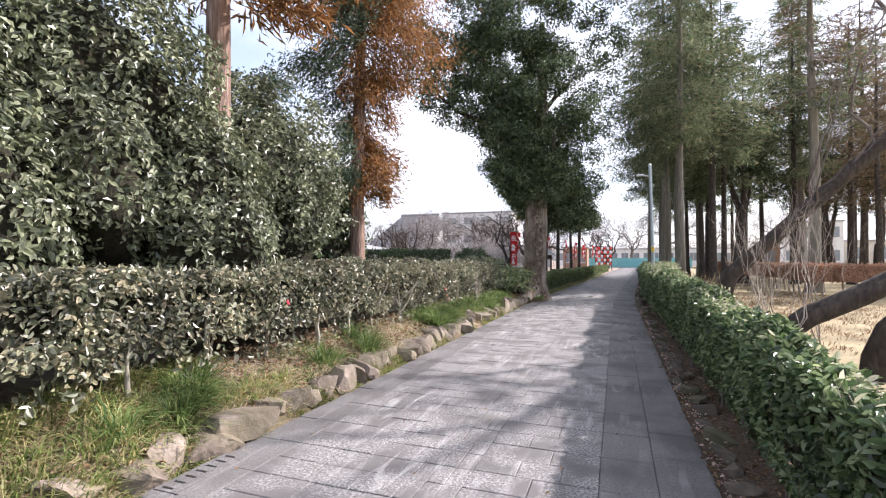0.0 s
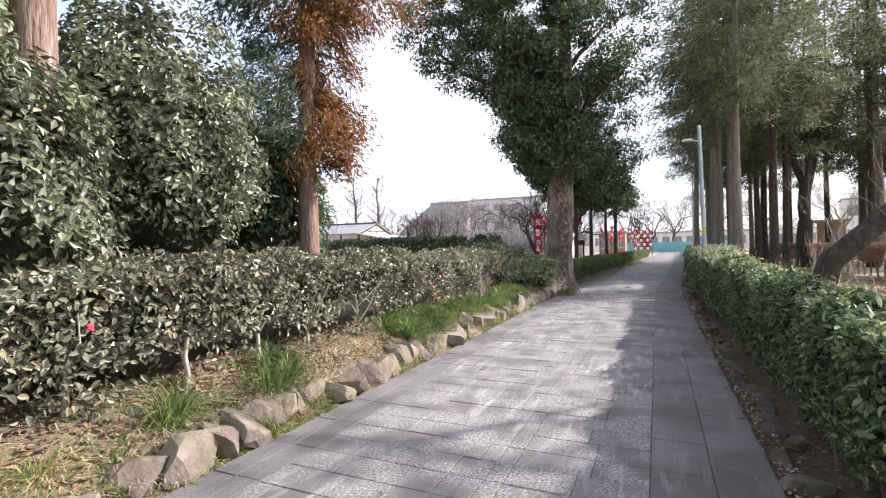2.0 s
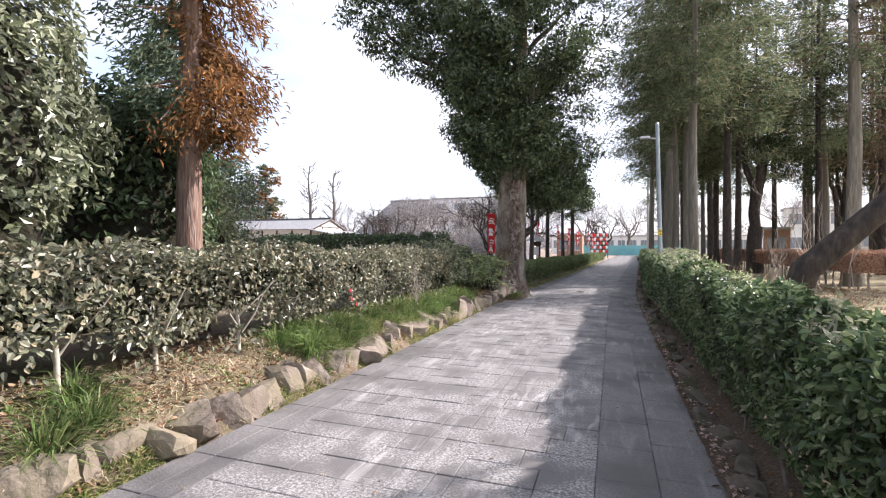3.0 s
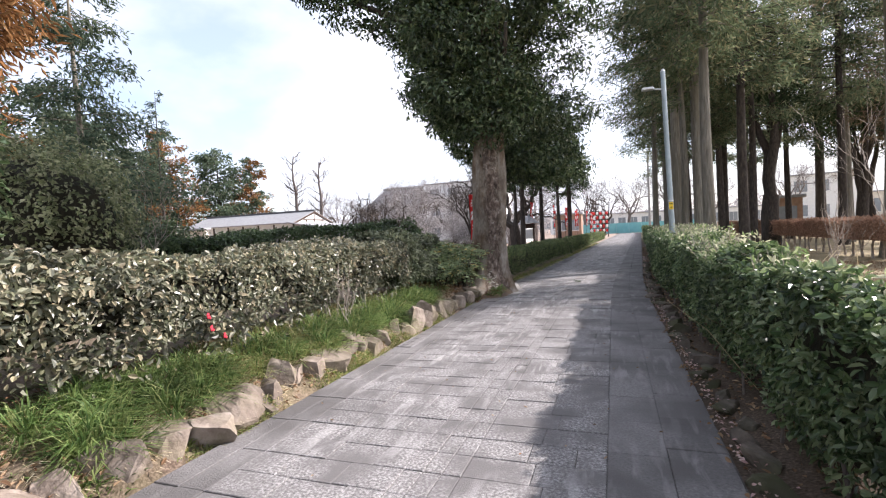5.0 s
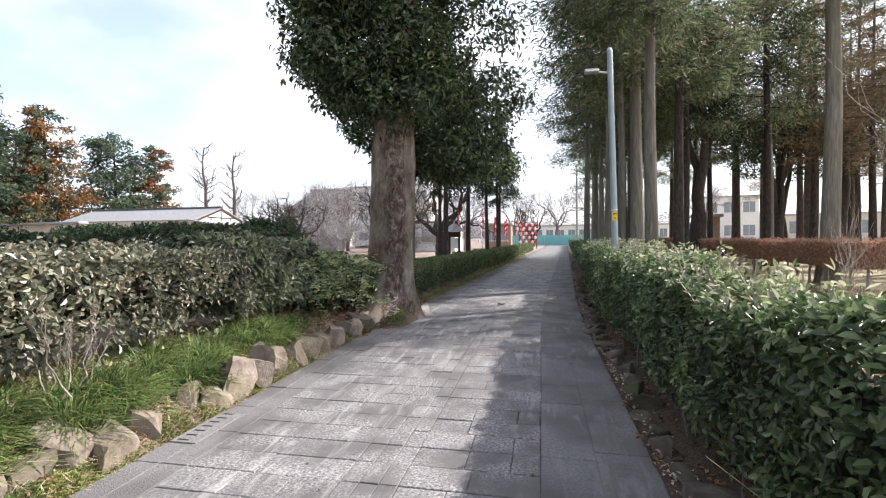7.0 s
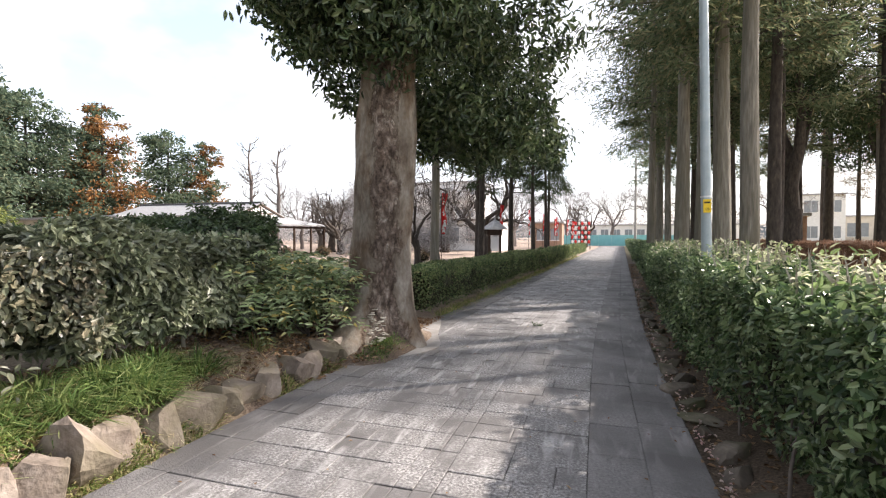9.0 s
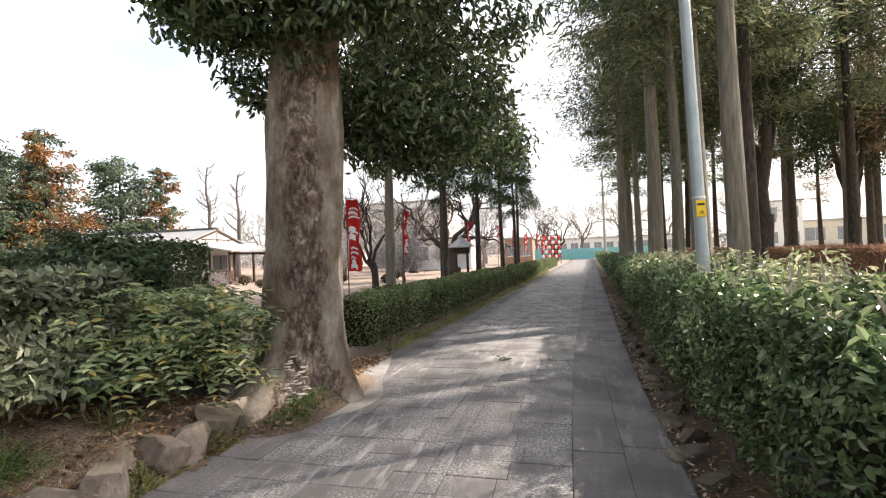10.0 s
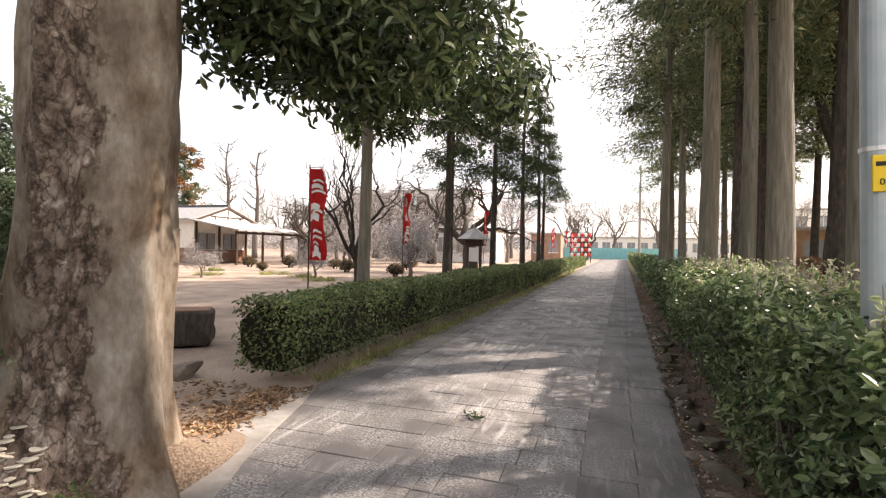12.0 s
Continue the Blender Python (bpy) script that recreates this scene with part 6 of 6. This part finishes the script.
def grass(name, spots, count, length, wide, spread, label, mat=M_GRASS, splay=1.0):
    """Tufts of arching blades."""
    pos, along, nor = [], [], []
    for x, y in spots:
        m = int(count * rs.uniform(0.5, 1.4))
        p = np.stack([x + rs.normal(0, spread, m), y + rs.normal(0, spread, m)], 1)
        pos.append(np.column_stack([p, ground_z(p[:, 0], p[:, 1]) - 0.005]))
        d = np.column_stack([((p - (x, y)) / spread * 0.55 + rs.normal(0, 0.35, (m, 2)) + (0.25, 0)) * splay, np.full(m, 0.9)])
        along.append(unit(d))
    pos, along = np.concatenate(pos), np.concatenate(along)
    n = len(pos)
    nor = unit(np.cross(along, np.cross(np.array([0, 0, 1.0]) + rs.normal(0, 0.2, (n, 3)), along)))
    s = rs.uniform(0.5, 1.25, n)
    ln = (length * s)[:, None]
    side = np.cross(nor, along) * (wide * s / 2)[:, None]
    mid = pos + along * ln * 0.55
    flat = unit(along * np.array([1, 1, 0.25 / splay ** 2]))
    tip = mid + flat * ln * 0.45 - np.array([0, 0, 0.12]) * ln
    v = np.stack([pos - side, pos + side, mid + side * 0.9, mid - side * 0.9, tip + side * 0.15, tip - side * 0.15], 1)
    f = (np.arange(n)[:, None, None] * 6 + np.array([[0, 1, 2, 3], [3, 2, 4, 5]])).reshape(-1, 4)
    return put(name, fast_mesh(name, v.reshape(-1, 3), f, mat), label=label, category="grass", kind="stuff")


spots = []
for _ in range(2600):
    x, y = rs.uniform(-4.1, -2.92), rs.uniform(-2.5, 17.4)
    if y > 4.5 and x > -3.24:
        continue
    lush = 0.15 + 0.28 * float(smooth(5.5, 4.0, y)) + 0.6 * float(smooth(8.5, 10.5, y)) * (1 - 0.5 * float(smooth(15.5, 17, y))) + 0.35 * float(smooth(4.0, 2.0, y))
    if y > 14.4:
        lush *= 0.12 if x > -3.5 else 0.45
    if noise.noise(Vector((x * 1.6, y * 1.1, 5))) * 0.7 + 0.5 < lush and rs.uniform() < 0.5:
        spots.append((x, y))
grass("bank_grass", spots, 48, 0.22, 0.008, 0.06, "tufts of long green grass on the bank below the hedge")
tufts = [(rs.uniform(-3.85, -3.22), y) for y in rs.uniform(8.6, 15.4, 64)] + [(rs.uniform(-3.8, -3.2), y) for y in rs.uniform(-1.0, 8.6, 18)]
grass("grass_tussocks", tufts, 230, 0.34, 0.009, 0.065, "drooping dark green grass tussocks on the soil bank", M_TUFT)
grass("edge_grass", [(-2.93 - abs(rs.normal(0, 0.05)), y) for y in rs.uniform(-2.5, 17, 480) if noise.noise(Vector((0, y * 1.2, 2))) > -0.15], 60, 0.085, 0.009, 0.05, "low green weeds along the paving edge")
grass("hedge_grass", [(-2.95 + float(off(y)) + rs.uniform(-0.12, 0.1), y) for y in rs.uniform(20.6, 50, 420)], 24, 0.17, 0.008, 0.06, "grass at the foot of the clipped hedge")
grass("yard_grass", [(x + rs.normal(0, .3), y + rs.normal(0, .2)) for x, y in ((-13, 35), (-15.5, 36), (-11, 33.5), (-17.5, 34), (-9, 34), (-20, 37)) for _ in range(14)], 24, 0.3, 0.02, 0.1, "grass tufts in the sandy yard")
grass("lawn_grass", [(rs.uniform(2.7, 8), rs.uniform(9, 24)) for _ in range(1500)], 10, 0.12, 0.01, 0.08, "dry straw-coloured grass behind the green hedge", M_LITTER)

# fallen leaves
n = 9000
lx = np.concatenate([rs.uniform(-4.3, -2.95, 4200), rs.uniform(0.58, 1.2, 4000), rs.uniform(-3.25, -2.72, 800)])
ly = np.concatenate([rs.uniform(-2.5, 17.5, 4200), rs.uniform(-2, 40, 4000), rs.uniform(18.4, 20.3, 800)])
lx[4200:8200] += off(ly[4200:8200])
lz = np.maximum(ground_z(lx, ly), np.where((lx > left_edge(ly)) & (lx < 0.62), 0.004, -1)) + rs.uniform(0.004, 0.02, n)
v, f = leaf_arrays(np.column_stack([lx, ly, lz]), unit(np.array([0, 0, 1.0]) + rs.normal(0, 0.35, (n, 3))), rs.normal(0, 1, (n, 3)), 0.055 * rs.uniform(0.5, 1.2, n), 0.028, True)
put("fallen_leaves", fast_mesh("fallen_leaves", v, f, M_LITTER), label="brown fallen leaves on the bank and path edges", category="leaves", kind="stuff")
n = 260
lx, ly = rs.uniform(-2.7, 0.55, n), rs.uniform(-1, 32, n)
v, f = leaf_arrays(np.column_stack([lx, ly, np.full(n, 0.008)]), unit(np.array([0, 0, 1.0]) + rs.normal(0, 0.2, (n, 3))), rs.normal(0, 1, (n, 3)), 0.035 * rs.uniform(0.5, 1.2, n), 0.018, True)
put("scattered_leaves", fast_mesh("scattered_leaves", v, f, M_LITTER), label="a few brown leaves scattered on the paving", category="leaves", kind="stuff")

n = 1500
lx, ly = 0.64 + np.abs(rs.normal(0, 0.07, n)), rs.uniform(-1, 30, n)
v, f = leaf_arrays(np.column_stack([lx + off(ly), ly, np.maximum(ground_z(lx + off(ly), ly), 0.0) + rs.uniform(0.006, 0.02, n)]), unit(np.array([0, 0, 1.0]) + rs.normal(0, 0.3, (n, 3))), rs.normal(0, 1, (n, 3)), 0.034 * rs.uniform(0.5, 1.3, n), 0.02, True)
put("fallen_petals", fast_mesh("fallen_petals", v, f, M_PALEPETAL), label="pale pink fallen petals along the paving edge", category="petals", kind="stuff")
grass("bank_straw", [(rs.uniform(-4.1, -3.0), y) for y in rs.uniform(-2.5, 16, 700)], 26, 0.13, 0.006, 0.09, "dry straw and dead grass lying on the soil bank", M_STRAW, 2.6)
grass("low_weeds", [(rs.uniform(-4.0, -2.98), y) for y in rs.uniform(-2.5, 15, 900) if noise.noise(Vector((3, y * 0.9, 7))) > 0.0], 26, 0.07, 0.012, 0.06, "low clover-like weeds on the soil bank", M_TUFT)
n = 6000
lx, ly = rs.uniform(-4.3, -2.97, n), rs.uniform(-2.5, 17, n)
v, f = leaf_arrays(np.column_stack([lx, ly, ground_z(lx, ly) + rs.uniform(0.01, 0.05, n)]), unit(np.array([0, 0, 1.0]) + rs.normal(0, 0.5, (n, 3))), rs.normal(0, 1, (n, 3)), 0.06 * rs.uniform(0.5, 1.2, n), 0.03, True)
put("bank_leaves", fast_mesh("bank_leaves", v, f, M_LITTER), label="brown dead leaves strewn over the soil bank", category="leaves", kind="stuff")
n = 1500
lx, ly = rs.uniform(-4.2, -2.35, n), rs.uniform(16.2, 20.2, n)
lz = np.maximum(ground_z(lx, ly), np.where(lx > left_edge(ly), 0.004, -1)) + rs.uniform(0.006, 0.03, n)
ok = (lx < left_edge(ly) + 0.12) & (np.hypot(lx + 2.97, ly - 18.05) > 0.7)
v, f = leaf_arrays(np.column_stack([lx, ly, lz])[ok], unit(np.array([0, 0, 1.0]) + rs.normal(0, 0.35, (ok.sum(), 3))), rs.normal(0, 1, (ok.sum(), 3)), 0.07 * rs.uniform(0.5, 1.2, ok.sum()), 0.034, True)
put("leaf_litter", fast_mesh("leaf_litter", v, f, M_LITTER), label="brown dead leaves round the foot of the old tree", category="leaves", kind="stuff")
grass("edge_moss", [(rs.uniform(-2.78, -2.5), y) for y in rs.uniform(17.05, 17.75, 26)], 60, 0.06, 0.009, 0.06, "small mossy green patch at the root beside the paving", M_TUFT)
weeds = [(0.95 + float(green_width(y)) + abs(rs.normal(0.15, 0.35)), y) for y in rs.uniform(9, 22, 150)]
grass("dry_weeds", weeds, 10, 1.05, 0.006, 0.14, "tall dry brown weeds rising behind the green hedge", M_LITTER, 0.5)
grass("pale_weeds", weeds[::3], 6, 1.1, 0.01, 0.14, "pale seeding weeds rising behind the green hedge", M_STRAW, 0.5)


def mahonia(x, y, z, seed, h=0.95):
    r = np.random.RandomState(seed)
    t = base("mahonia_shrub", x, y, z, "mahonia shrub with large pinnate green and yellowing leaves", "shrub", "mahonia shrubs by the old tree")
    P, A, N = [], [], []
    for k in range(15):
        a = r.uniform(0, 6.28)
        q = r.uniform(0.05, 0.5)
        top = np.array([q * math.cos(a), q * math.sin(a), h * r.uniform(0.25, 1.0)])
        v, f = tube(bent((0.1 * math.cos(a), 0.1 * math.sin(a), -0.05), top, 5, 0.2, r), np.linspace(0.018, 0.01, 5), 6)
        put("stem", fast_mesh("stem", v, f, M_BARK_DARK), t)
        for m in range(11):
            b = m * 0.571 * 1.0 + r.uniform(0, 0.4)
            d = unit(np.array([math.cos(b), math.sin(b), r.uniform(-0.35, 0.75)]))
            ln = r.uniform(0.30, 0.46)
            side = unit(np.cross(d, (0, 0, 1.0)))
            for i in range(7):
                s = 0.2 + 0.8 * i / 6
                c = top + d * ln * s - np.array([0, 0, 0.16 * s * s])
                for sg in (-1, 1):
                    P.append(c), A.append(unit(side * sg + d * 0.45)), N.append(unit(np.array([0, 0, 1.0]) + 0.5 * d + r.normal(0, 0.35, 3)))
            P.append(top + d * ln - np.array([0, 0, 0.1])), A.append(d), N.append(np.array([0, 0, 1.0]))
    v, f = leaf_arrays(np.array(P), np.array(N), np.array(A), 0.1, 0.034, True)
    put("foliage", fast_mesh("foliage", v, f, M_MAHONIA), t, kind="stuff")


mahonia(-3.42, 17.2, 0.30, 1, 0.88)
mahonia(-3.78, 16.65, 0.30, 2, 0.95)
mahonia(-4.0, 17.35, 0.30, 3, 0.95)
mahonia(-4.3, 16.5, 0.33, 4, 1.05)
mahonia(-4.75, 17.2, 0.33, 6, 0.95)


# ---------------------------------------------------------------- stones
def rock_mesh(seed, cuts=13):
    r = np.random.RandomState(seed)
    bm = bmesh.new()
    bmesh.ops.create_icosphere(bm, subdivisions=3, radius=1.15)
    planes = [(unit(r.normal(0, 1, 3)), r.uniform(0.45, 0.82)) for _ in range(cuts)] + [(unit(np.array([r.normal(0, 0.2), r.normal(0, 0.2), 1.0])), r.uniform(0.5, 0.65))]
    for vv in bm.verts:
        c = np.array(vv.co)
        for nn, d in planes:
            k = c @ nn - d
            if k > 0:
                c = c - nn * k
        q = Vector(c)
        vv.co = q * (1 + 0.06 * noise.noise(q * 2.5 + Vector((seed, 0, 0))) + 0.03 * noise.noise(q * 7))
    me = bpy.data.meshes.new("edging_stone")
    bm.to_mesh(me)
    bm.free()
    me.materials.append(M_ROCK)
    return me


ROCKS = [rock_mesh(s) for s in range(9)]
KERBS = [m.copy() for m in ROCKS]
for m in KERBS:
    m.materials[0] = M_ROCK_DARK
y, k = -2.2, 0
rk = np.random.RandomState(77)
while y < 17.3:
    w = rk.uniform(0.15, 0.27) * (1.35 if rk.uniform() < 0.25 else 1.0)
    hgt = rk.uniform(0.14, 0.29) * (1.0 if y > 8 else 0.72)
    if y > 4.5:
        w, hgt = rk.uniform(0.19, 0.34), rk.uniform(0.18, 0.245)
    y += w * rk.uniform(0.5, 0.68)
    if rk.uniform() > (0.12 if y < 4.5 else 0.03):
        o = put("edging_stone", ROCKS[rk.randint(9)], label="rough brown-grey field stone edging the grassy bank", category="stone", group="edging stones along the path")
        o.matrix_basis = pose(-3.06 + rk.uniform(-0.12, 0.05), y, 0.02 + hgt * 0.22, rk.uniform(-14, 14), rk.uniform(-14, 14), rk.uniform(0, 360))
        o.scale = (w * 0.9, w * 1.1, hgt * 1.25)
    y += w * rk.uniform(0.42, 0.62)
y = -2.0
while y < 26:
    w = rk.uniform(0.10, 0.2)
    y += w
    o = put("kerb_stone", KERBS[rk.randint(9)], label="low half-buried brown stone beside the green hedge", category="stone", group="low stones beside the green hedge")
    o.matrix_basis = pose(0.76 + float(off(y)) + rk.uniform(-0.06, 0.08), y, -0.01, rk.uniform(-12, 12), rk.uniform(-12, 12), rk.uniform(0, 360))
    o.scale = (w * 0.75, w * 1.1, rk.uniform(0.06, 0.13))
    y += w * rk.uniform(0.8, 1.6)
for x, y, z, w, d, h in ((-4.45, 20.2, 0.03, 0.24, 0.22, 0.17), (-3.35, 19.6, 0.0, 0.1, 0.12, 0.07), (-3.7, 17.1, 0.28, 0.17, 0.15, 0.12), (-3.25, 16.95, 0.14, 0.11, 0.1, 0.2), (-3.05, 16.9, 0.08, 0.1, 0.1, 0.14), (-3.4, 17.35, 0.25, 0.2, 0.12, 0.1)):
    o = put("boulder", ROCKS[rk.randint(9)], label="rounded brown stone at the foot of the old tree", category="stone", group="stones at the old tree")
    o.matrix_basis = pose(x, y, z, 0, 0, rk.uniform(0, 360))
    o.scale = (w, d, h)
st = base("timber_block", -5.75, 21.55, 0.0, "short squared weathered timber block at the yard's edge", "timber block", turn=38)
bm = box_bm(-0.32, -0.27, 0.0, 0.32, 0.27, 0.50, 0.035)
bmesh.ops.subdivide_edges(bm, edges=bm.edges[:], cuts=3, use_grid_fill=True)
for vv in bm.verts:
    if vv.co.z > 0.02:
        vv.co += Vector((1, 0.7, 0.5)) * (0.025 * noise.noise(vv.co * 6))
part("block_body", bm, M_BARK_DARK, st)
# the lighter brown puts the light on the flat top into the colour
part("block_top", box_bm(-0.28, -0.23, 0.50, 0.28, 0.23, 0.515, 0.006), M_BROWNWOOD, st, "top in lighter brown, coloured as if lit")
# roots that creep over the bank
for k, (a, l) in enumerate(((195, 0.7), (222, 0.9), (250, 0.7), (278, 0.6), (168, 0.6))):
    d = np.array([math.cos(radians(a)), math.sin(radians(a))])
    pts = np.array([[-2.97 + d[0] * (0.35 + l * t) + 0.06 * math.sin(5 * t + k), 18.05 + d[1] * (0.35 + l * t), 0] for t in np.linspace(0, 1, 7)])
    pts[:, 2] = np.maximum(ground_z(pts[:, 0], pts[:, 1]), -0.01) + np.linspace(0.035, -0.025, 7)
    v, f = tube(pts, np.linspace(0.06, 0.018, 7), 8, 0.25, k)
    o = put("root", fast_mesh("root", v, f, M_BARK_RED, True), label="gnarled surface root of the old evergreen tree", category="root", group="roots of the old tree")

# pale shelf fungi on the root mound, each a thin half disc
fungi = base("shelf_fungi", -2.97, 18.05, 0.0, "cluster of small pale shelf fungi on the old tree's root", "fungus")
rf = np.random.RandomState(9)
half = bmesh.new()
rim = [half.verts.new((math.cos(a), math.sin(a), 0.0)) for a in np.linspace(-1.7, 1.7, 9)]
half.faces.new([half.verts.new((-0.5, 0, 0.05))] + rim)
grown = bmesh.ops.extrude_face_region(half, geom=half.faces[:])
bmesh.ops.translate(half, vec=(-0.1, 0, -0.3), verts=[q for q in grown["geom"] if isinstance(q, bmesh.types.BMVert)])
bmesh.ops.recalc_face_normals(half, faces=half.faces[:])
cap = bpy.data.meshes.new("fungus_cap")
half.to_mesh(cap)
half.free()
cap.materials.append(M_FUNGUS)
grown_on = [o for o in bpy.data.objects if o.name.startswith("trunk") and o.parent and o.parent.name == "evergreen_tree"][0].data
bark_v = np.zeros(len(grown_on.vertices) * 3, np.float32)
grown_on.vertices.foreach_get("co", bark_v)
bark_v = bark_v.reshape(-1, 3)
angle = np.arctan2(bark_v[:, 1], bark_v[:, 0])
spots = bark_v[(angle > -1.32) & (angle < -0.92) & (bark_v[:, 2] > 0.12) & (bark_v[:, 2] < 0.56)]
for k in range(44):
    q, size = spots[rf.randint(len(spots))], rf.uniform(0.014, 0.034)
    a = math.atan2(q[1], q[0])
    o = put("fungus_cap", cap, fungi)
    o.matrix_basis = pose(float(q[0]) + rf.normal(0, 0.012), float(q[1]), float(q[2]) + rf.normal(0, 0.012), rf.uniform(-15, 15), rf.uniform(-8, 20), math.degrees(a))
    o.scale = (size, size * 1.3, size)

# small dark leaf clump on the paving
n = 36
v, f = leaf_arrays(np.column_stack([-1.0 + rs.normal(0, 0.05, n), 20.03 + rs.normal(0, 0.03, n), 0.008 + np.abs(rs.normal(0, 0.012, n))]), unit(np.array([0, 0, 1.0]) + rs.normal(0, 0.5, (n, 3))), rs.normal(0, 1, (n, 3)), 0.05, 0.02, True)
put("leaf_clump", fast_mesh("leaf_clump", v, f, M_DARKLEAF), label="small dark clump of leaves lying on the paving", category="leaves", kind="stuff")

# smooth cement patch at the paving edge by the tree
bm = bmesh.new()
rim_y = np.linspace(16.9, 20.3, 24)
outer = [(float(left_edge(y)) - 0.02, y) for y in rim_y]
inner = [(float(left_edge(y)) + 0.06 + 0.34 * math.sin(math.pi * (y - 16.9) / 3.4), y) for y in rim_y[::-1]]
bm.faces.new([bm.verts.new((x, y, 0.010)) for x, y in outer + inner])
bmesh.ops.recalc_face_normals(bm, faces=bm.faces[:])
lid = bmesh.ops.extrude_face_region(bm, geom=bm.faces[:])
bmesh.ops.translate(bm, verts=[q for q in lid["geom"] if isinstance(q, bmesh.types.BMVert)], vec=(0, 0, -0.02))
part("cement_patch", bm, M_PATCH, path, "smooth pale cement patch")

# drain covers let into the border, each with a row of slots
for y in (2.6, 12.7):
    cover = part("drain_cover", box_bm(-2.84, y - 0.3, -0.01, -2.62, y + 0.3, 0.009, 0.003), M_BORDER, path, "worn cement drain cover")
    for k in range(7):
        part("drain_slot", box_bm(-2.80, y - 0.27 + k * 0.088, 0.0085, -2.71, y - 0.25 + k * 0.088, 0.0105), M_BLACK, cover)

# ---------------------------------------------------------------- distance
hv, hf = [], []
ang = np.linspace(0, 2 * math.pi, 181)
for k, a in enumerate(ang):
    h = 16 + 9 * noise.noise(Vector((math.cos(a) * 3, math.sin(a) * 3, 1))) + 3 * noise.noise(Vector((math.cos(a) * 16, math.sin(a) * 16, 2)))
    hv += [(640 * math.cos(a), 640 * math.sin(a), -2), (660 * math.cos(a), 660 * math.sin(a), max(4, h))]
    if k:
        hf.append((2 * k - 2, 2 * k, 2 * k + 1, 2 * k - 1))
put("backdrop", fast_mesh("backdrop", hv, hf, M_HILL, True), label="low hazy wooded hills on the horizon", category="hills", kind="structure")
cs, rad, cnt = [], [], []
for k in range(70):
    a = radians(rs.uniform(40, 165))
    d = rs.uniform(128, 190)
    cs.append((d * math.cos(a), d * math.sin(a), rs.uniform(1.5, 4))), rad.append((6, 6, rs.uniform(3.0, 5.5))), cnt.append(420)
pos, out = clump_points(cs, rad, cnt)
foliage("distant_trees", M_PINKTWIG, pos, out, 1.3, 0.35, None, False, 0.8, 0.2, label="hazy grey-brown belt of distant leafless trees", category="trees")

# ---------------------------------------------------------------- paving slabs
def slab_arrays(x0, x1, y0, y1, top):
    g, c = 0.0025, 0.005
    lo = np.array([[x0 + g, y0 + g], [x1 - g, y0 + g], [x1 - g, y1 - g], [x0 + g, y1 - g]])
    hi = np.array([[x0 + g + c, y0 + g + c], [x1 - g - c, y0 + g + c], [x1 - g - c, y1 - g - c], [x0 + g + c, y1 - g - c]])
    v = np.concatenate([np.column_stack([lo, np.full(4, -0.02)]), np.column_stack([lo, np.full(4, top - 0.004)]), np.column_stack([hi, np.full(4, top)])])
    f = [[8, 9, 10, 11]] + [[4 + i, 4 + (i + 1) % 4, 8 + (i + 1) % 4, 8 + i] for i in range(4)] + [[i, (i + 1) % 4, 4 + (i + 1) % 4, 4 + i] for i in range(4)]
    return v, np.array(f)


pv = np.random.RandomState(5)
slabs = []
ROW = 0.275
for k in range(-20, 345):
    y0, y1 = k * ROW, (k + 1) * ROW
    o = float(off(y0 + ROW / 2))
    x = -2.44
    while x < -0.12 - 0.01:
        if -1.36 < x + 0.05 < -1.30 or -1.22 < x < -1.08:
            w = 0.125
        else:
            w = (0.30, 0.36, 0.42, 0.5)[pv.randint(4)]
        nxt = x + w
        for line in (-1.345, -1.22, -1.095, -0.12):
            if x < line - 0.02 and nxt > line - 0.14:
                nxt = line
                break
        slabs.append((x + o, nxt + o, y0, y1, M_SLAB))
        x = nxt
    if k % 2 == 0:
        for a, b in ((-0.12, 0.25), (0.25, 0.61)):
            s = ROW * (0.5 if b > 0.3 else 0)
            slabs.append((a + o, b + o, y0 + s, y0 + s + 2 * ROW, M_BORDER))
        le = float(left_edge(y0 + ROW))
        if y0 < 16.6 or y0 > 19.6:
            slabs.append((le, min(le + 0.21, -2.45 + o), y0, y0 + 2 * ROW, M_BORDER))
            if le + 0.21 < -2.5 + o:
                slabs.append((le + 0.21, -2.44 + o, y0, y0 + 2 * ROW, M_BORDER))
        else:
            slabs.append((max(le, -2.86), -2.44 + o, y0, y0 + 2 * ROW, M_BORDER)) if le < -2.5 else None
near = [s for s in slabs if 9.6 < s[2] < 16.0 and -2.5 < s[0]]
near_set = set(id(s) for s in near[:300])
shared, rest = {}, {M_SLAB.name: [], M_BORDER.name: []}
for s in slabs:
    x0, x1, y0, y1, mt = s
    top = 0.004 * pv.uniform(-1, 1)
    if id(s) in near_set:
        key = (round((x1 - x0) * 50), round((y1 - y0) * 50), mt.name)
        if key not in shared:
            w, d = x1 - x0, y1 - y0
            v, f = slab_arrays(-w / 2, w / 2, -d / 2, d / 2, 0.0)
            shared[key] = fast_mesh("slab", v, f, mt)
        ob = put("slab", shared[key], path)
        ob.matrix_basis = pose((x0 + x1) / 2, (y0 + y1) / 2, top, pv.uniform(-.3, .3), pv.uniform(-.3, .3), 0)
    else:
        rest[mt.name].append(slab_arrays(x0, x1, y0, y1, top))
for mt in (M_SLAB, M_BORDER):
    v, f = join(rest[mt.name])
    put("paving_slabs", fast_mesh("paving_slabs", v, f, mt), path, kind="stuff")
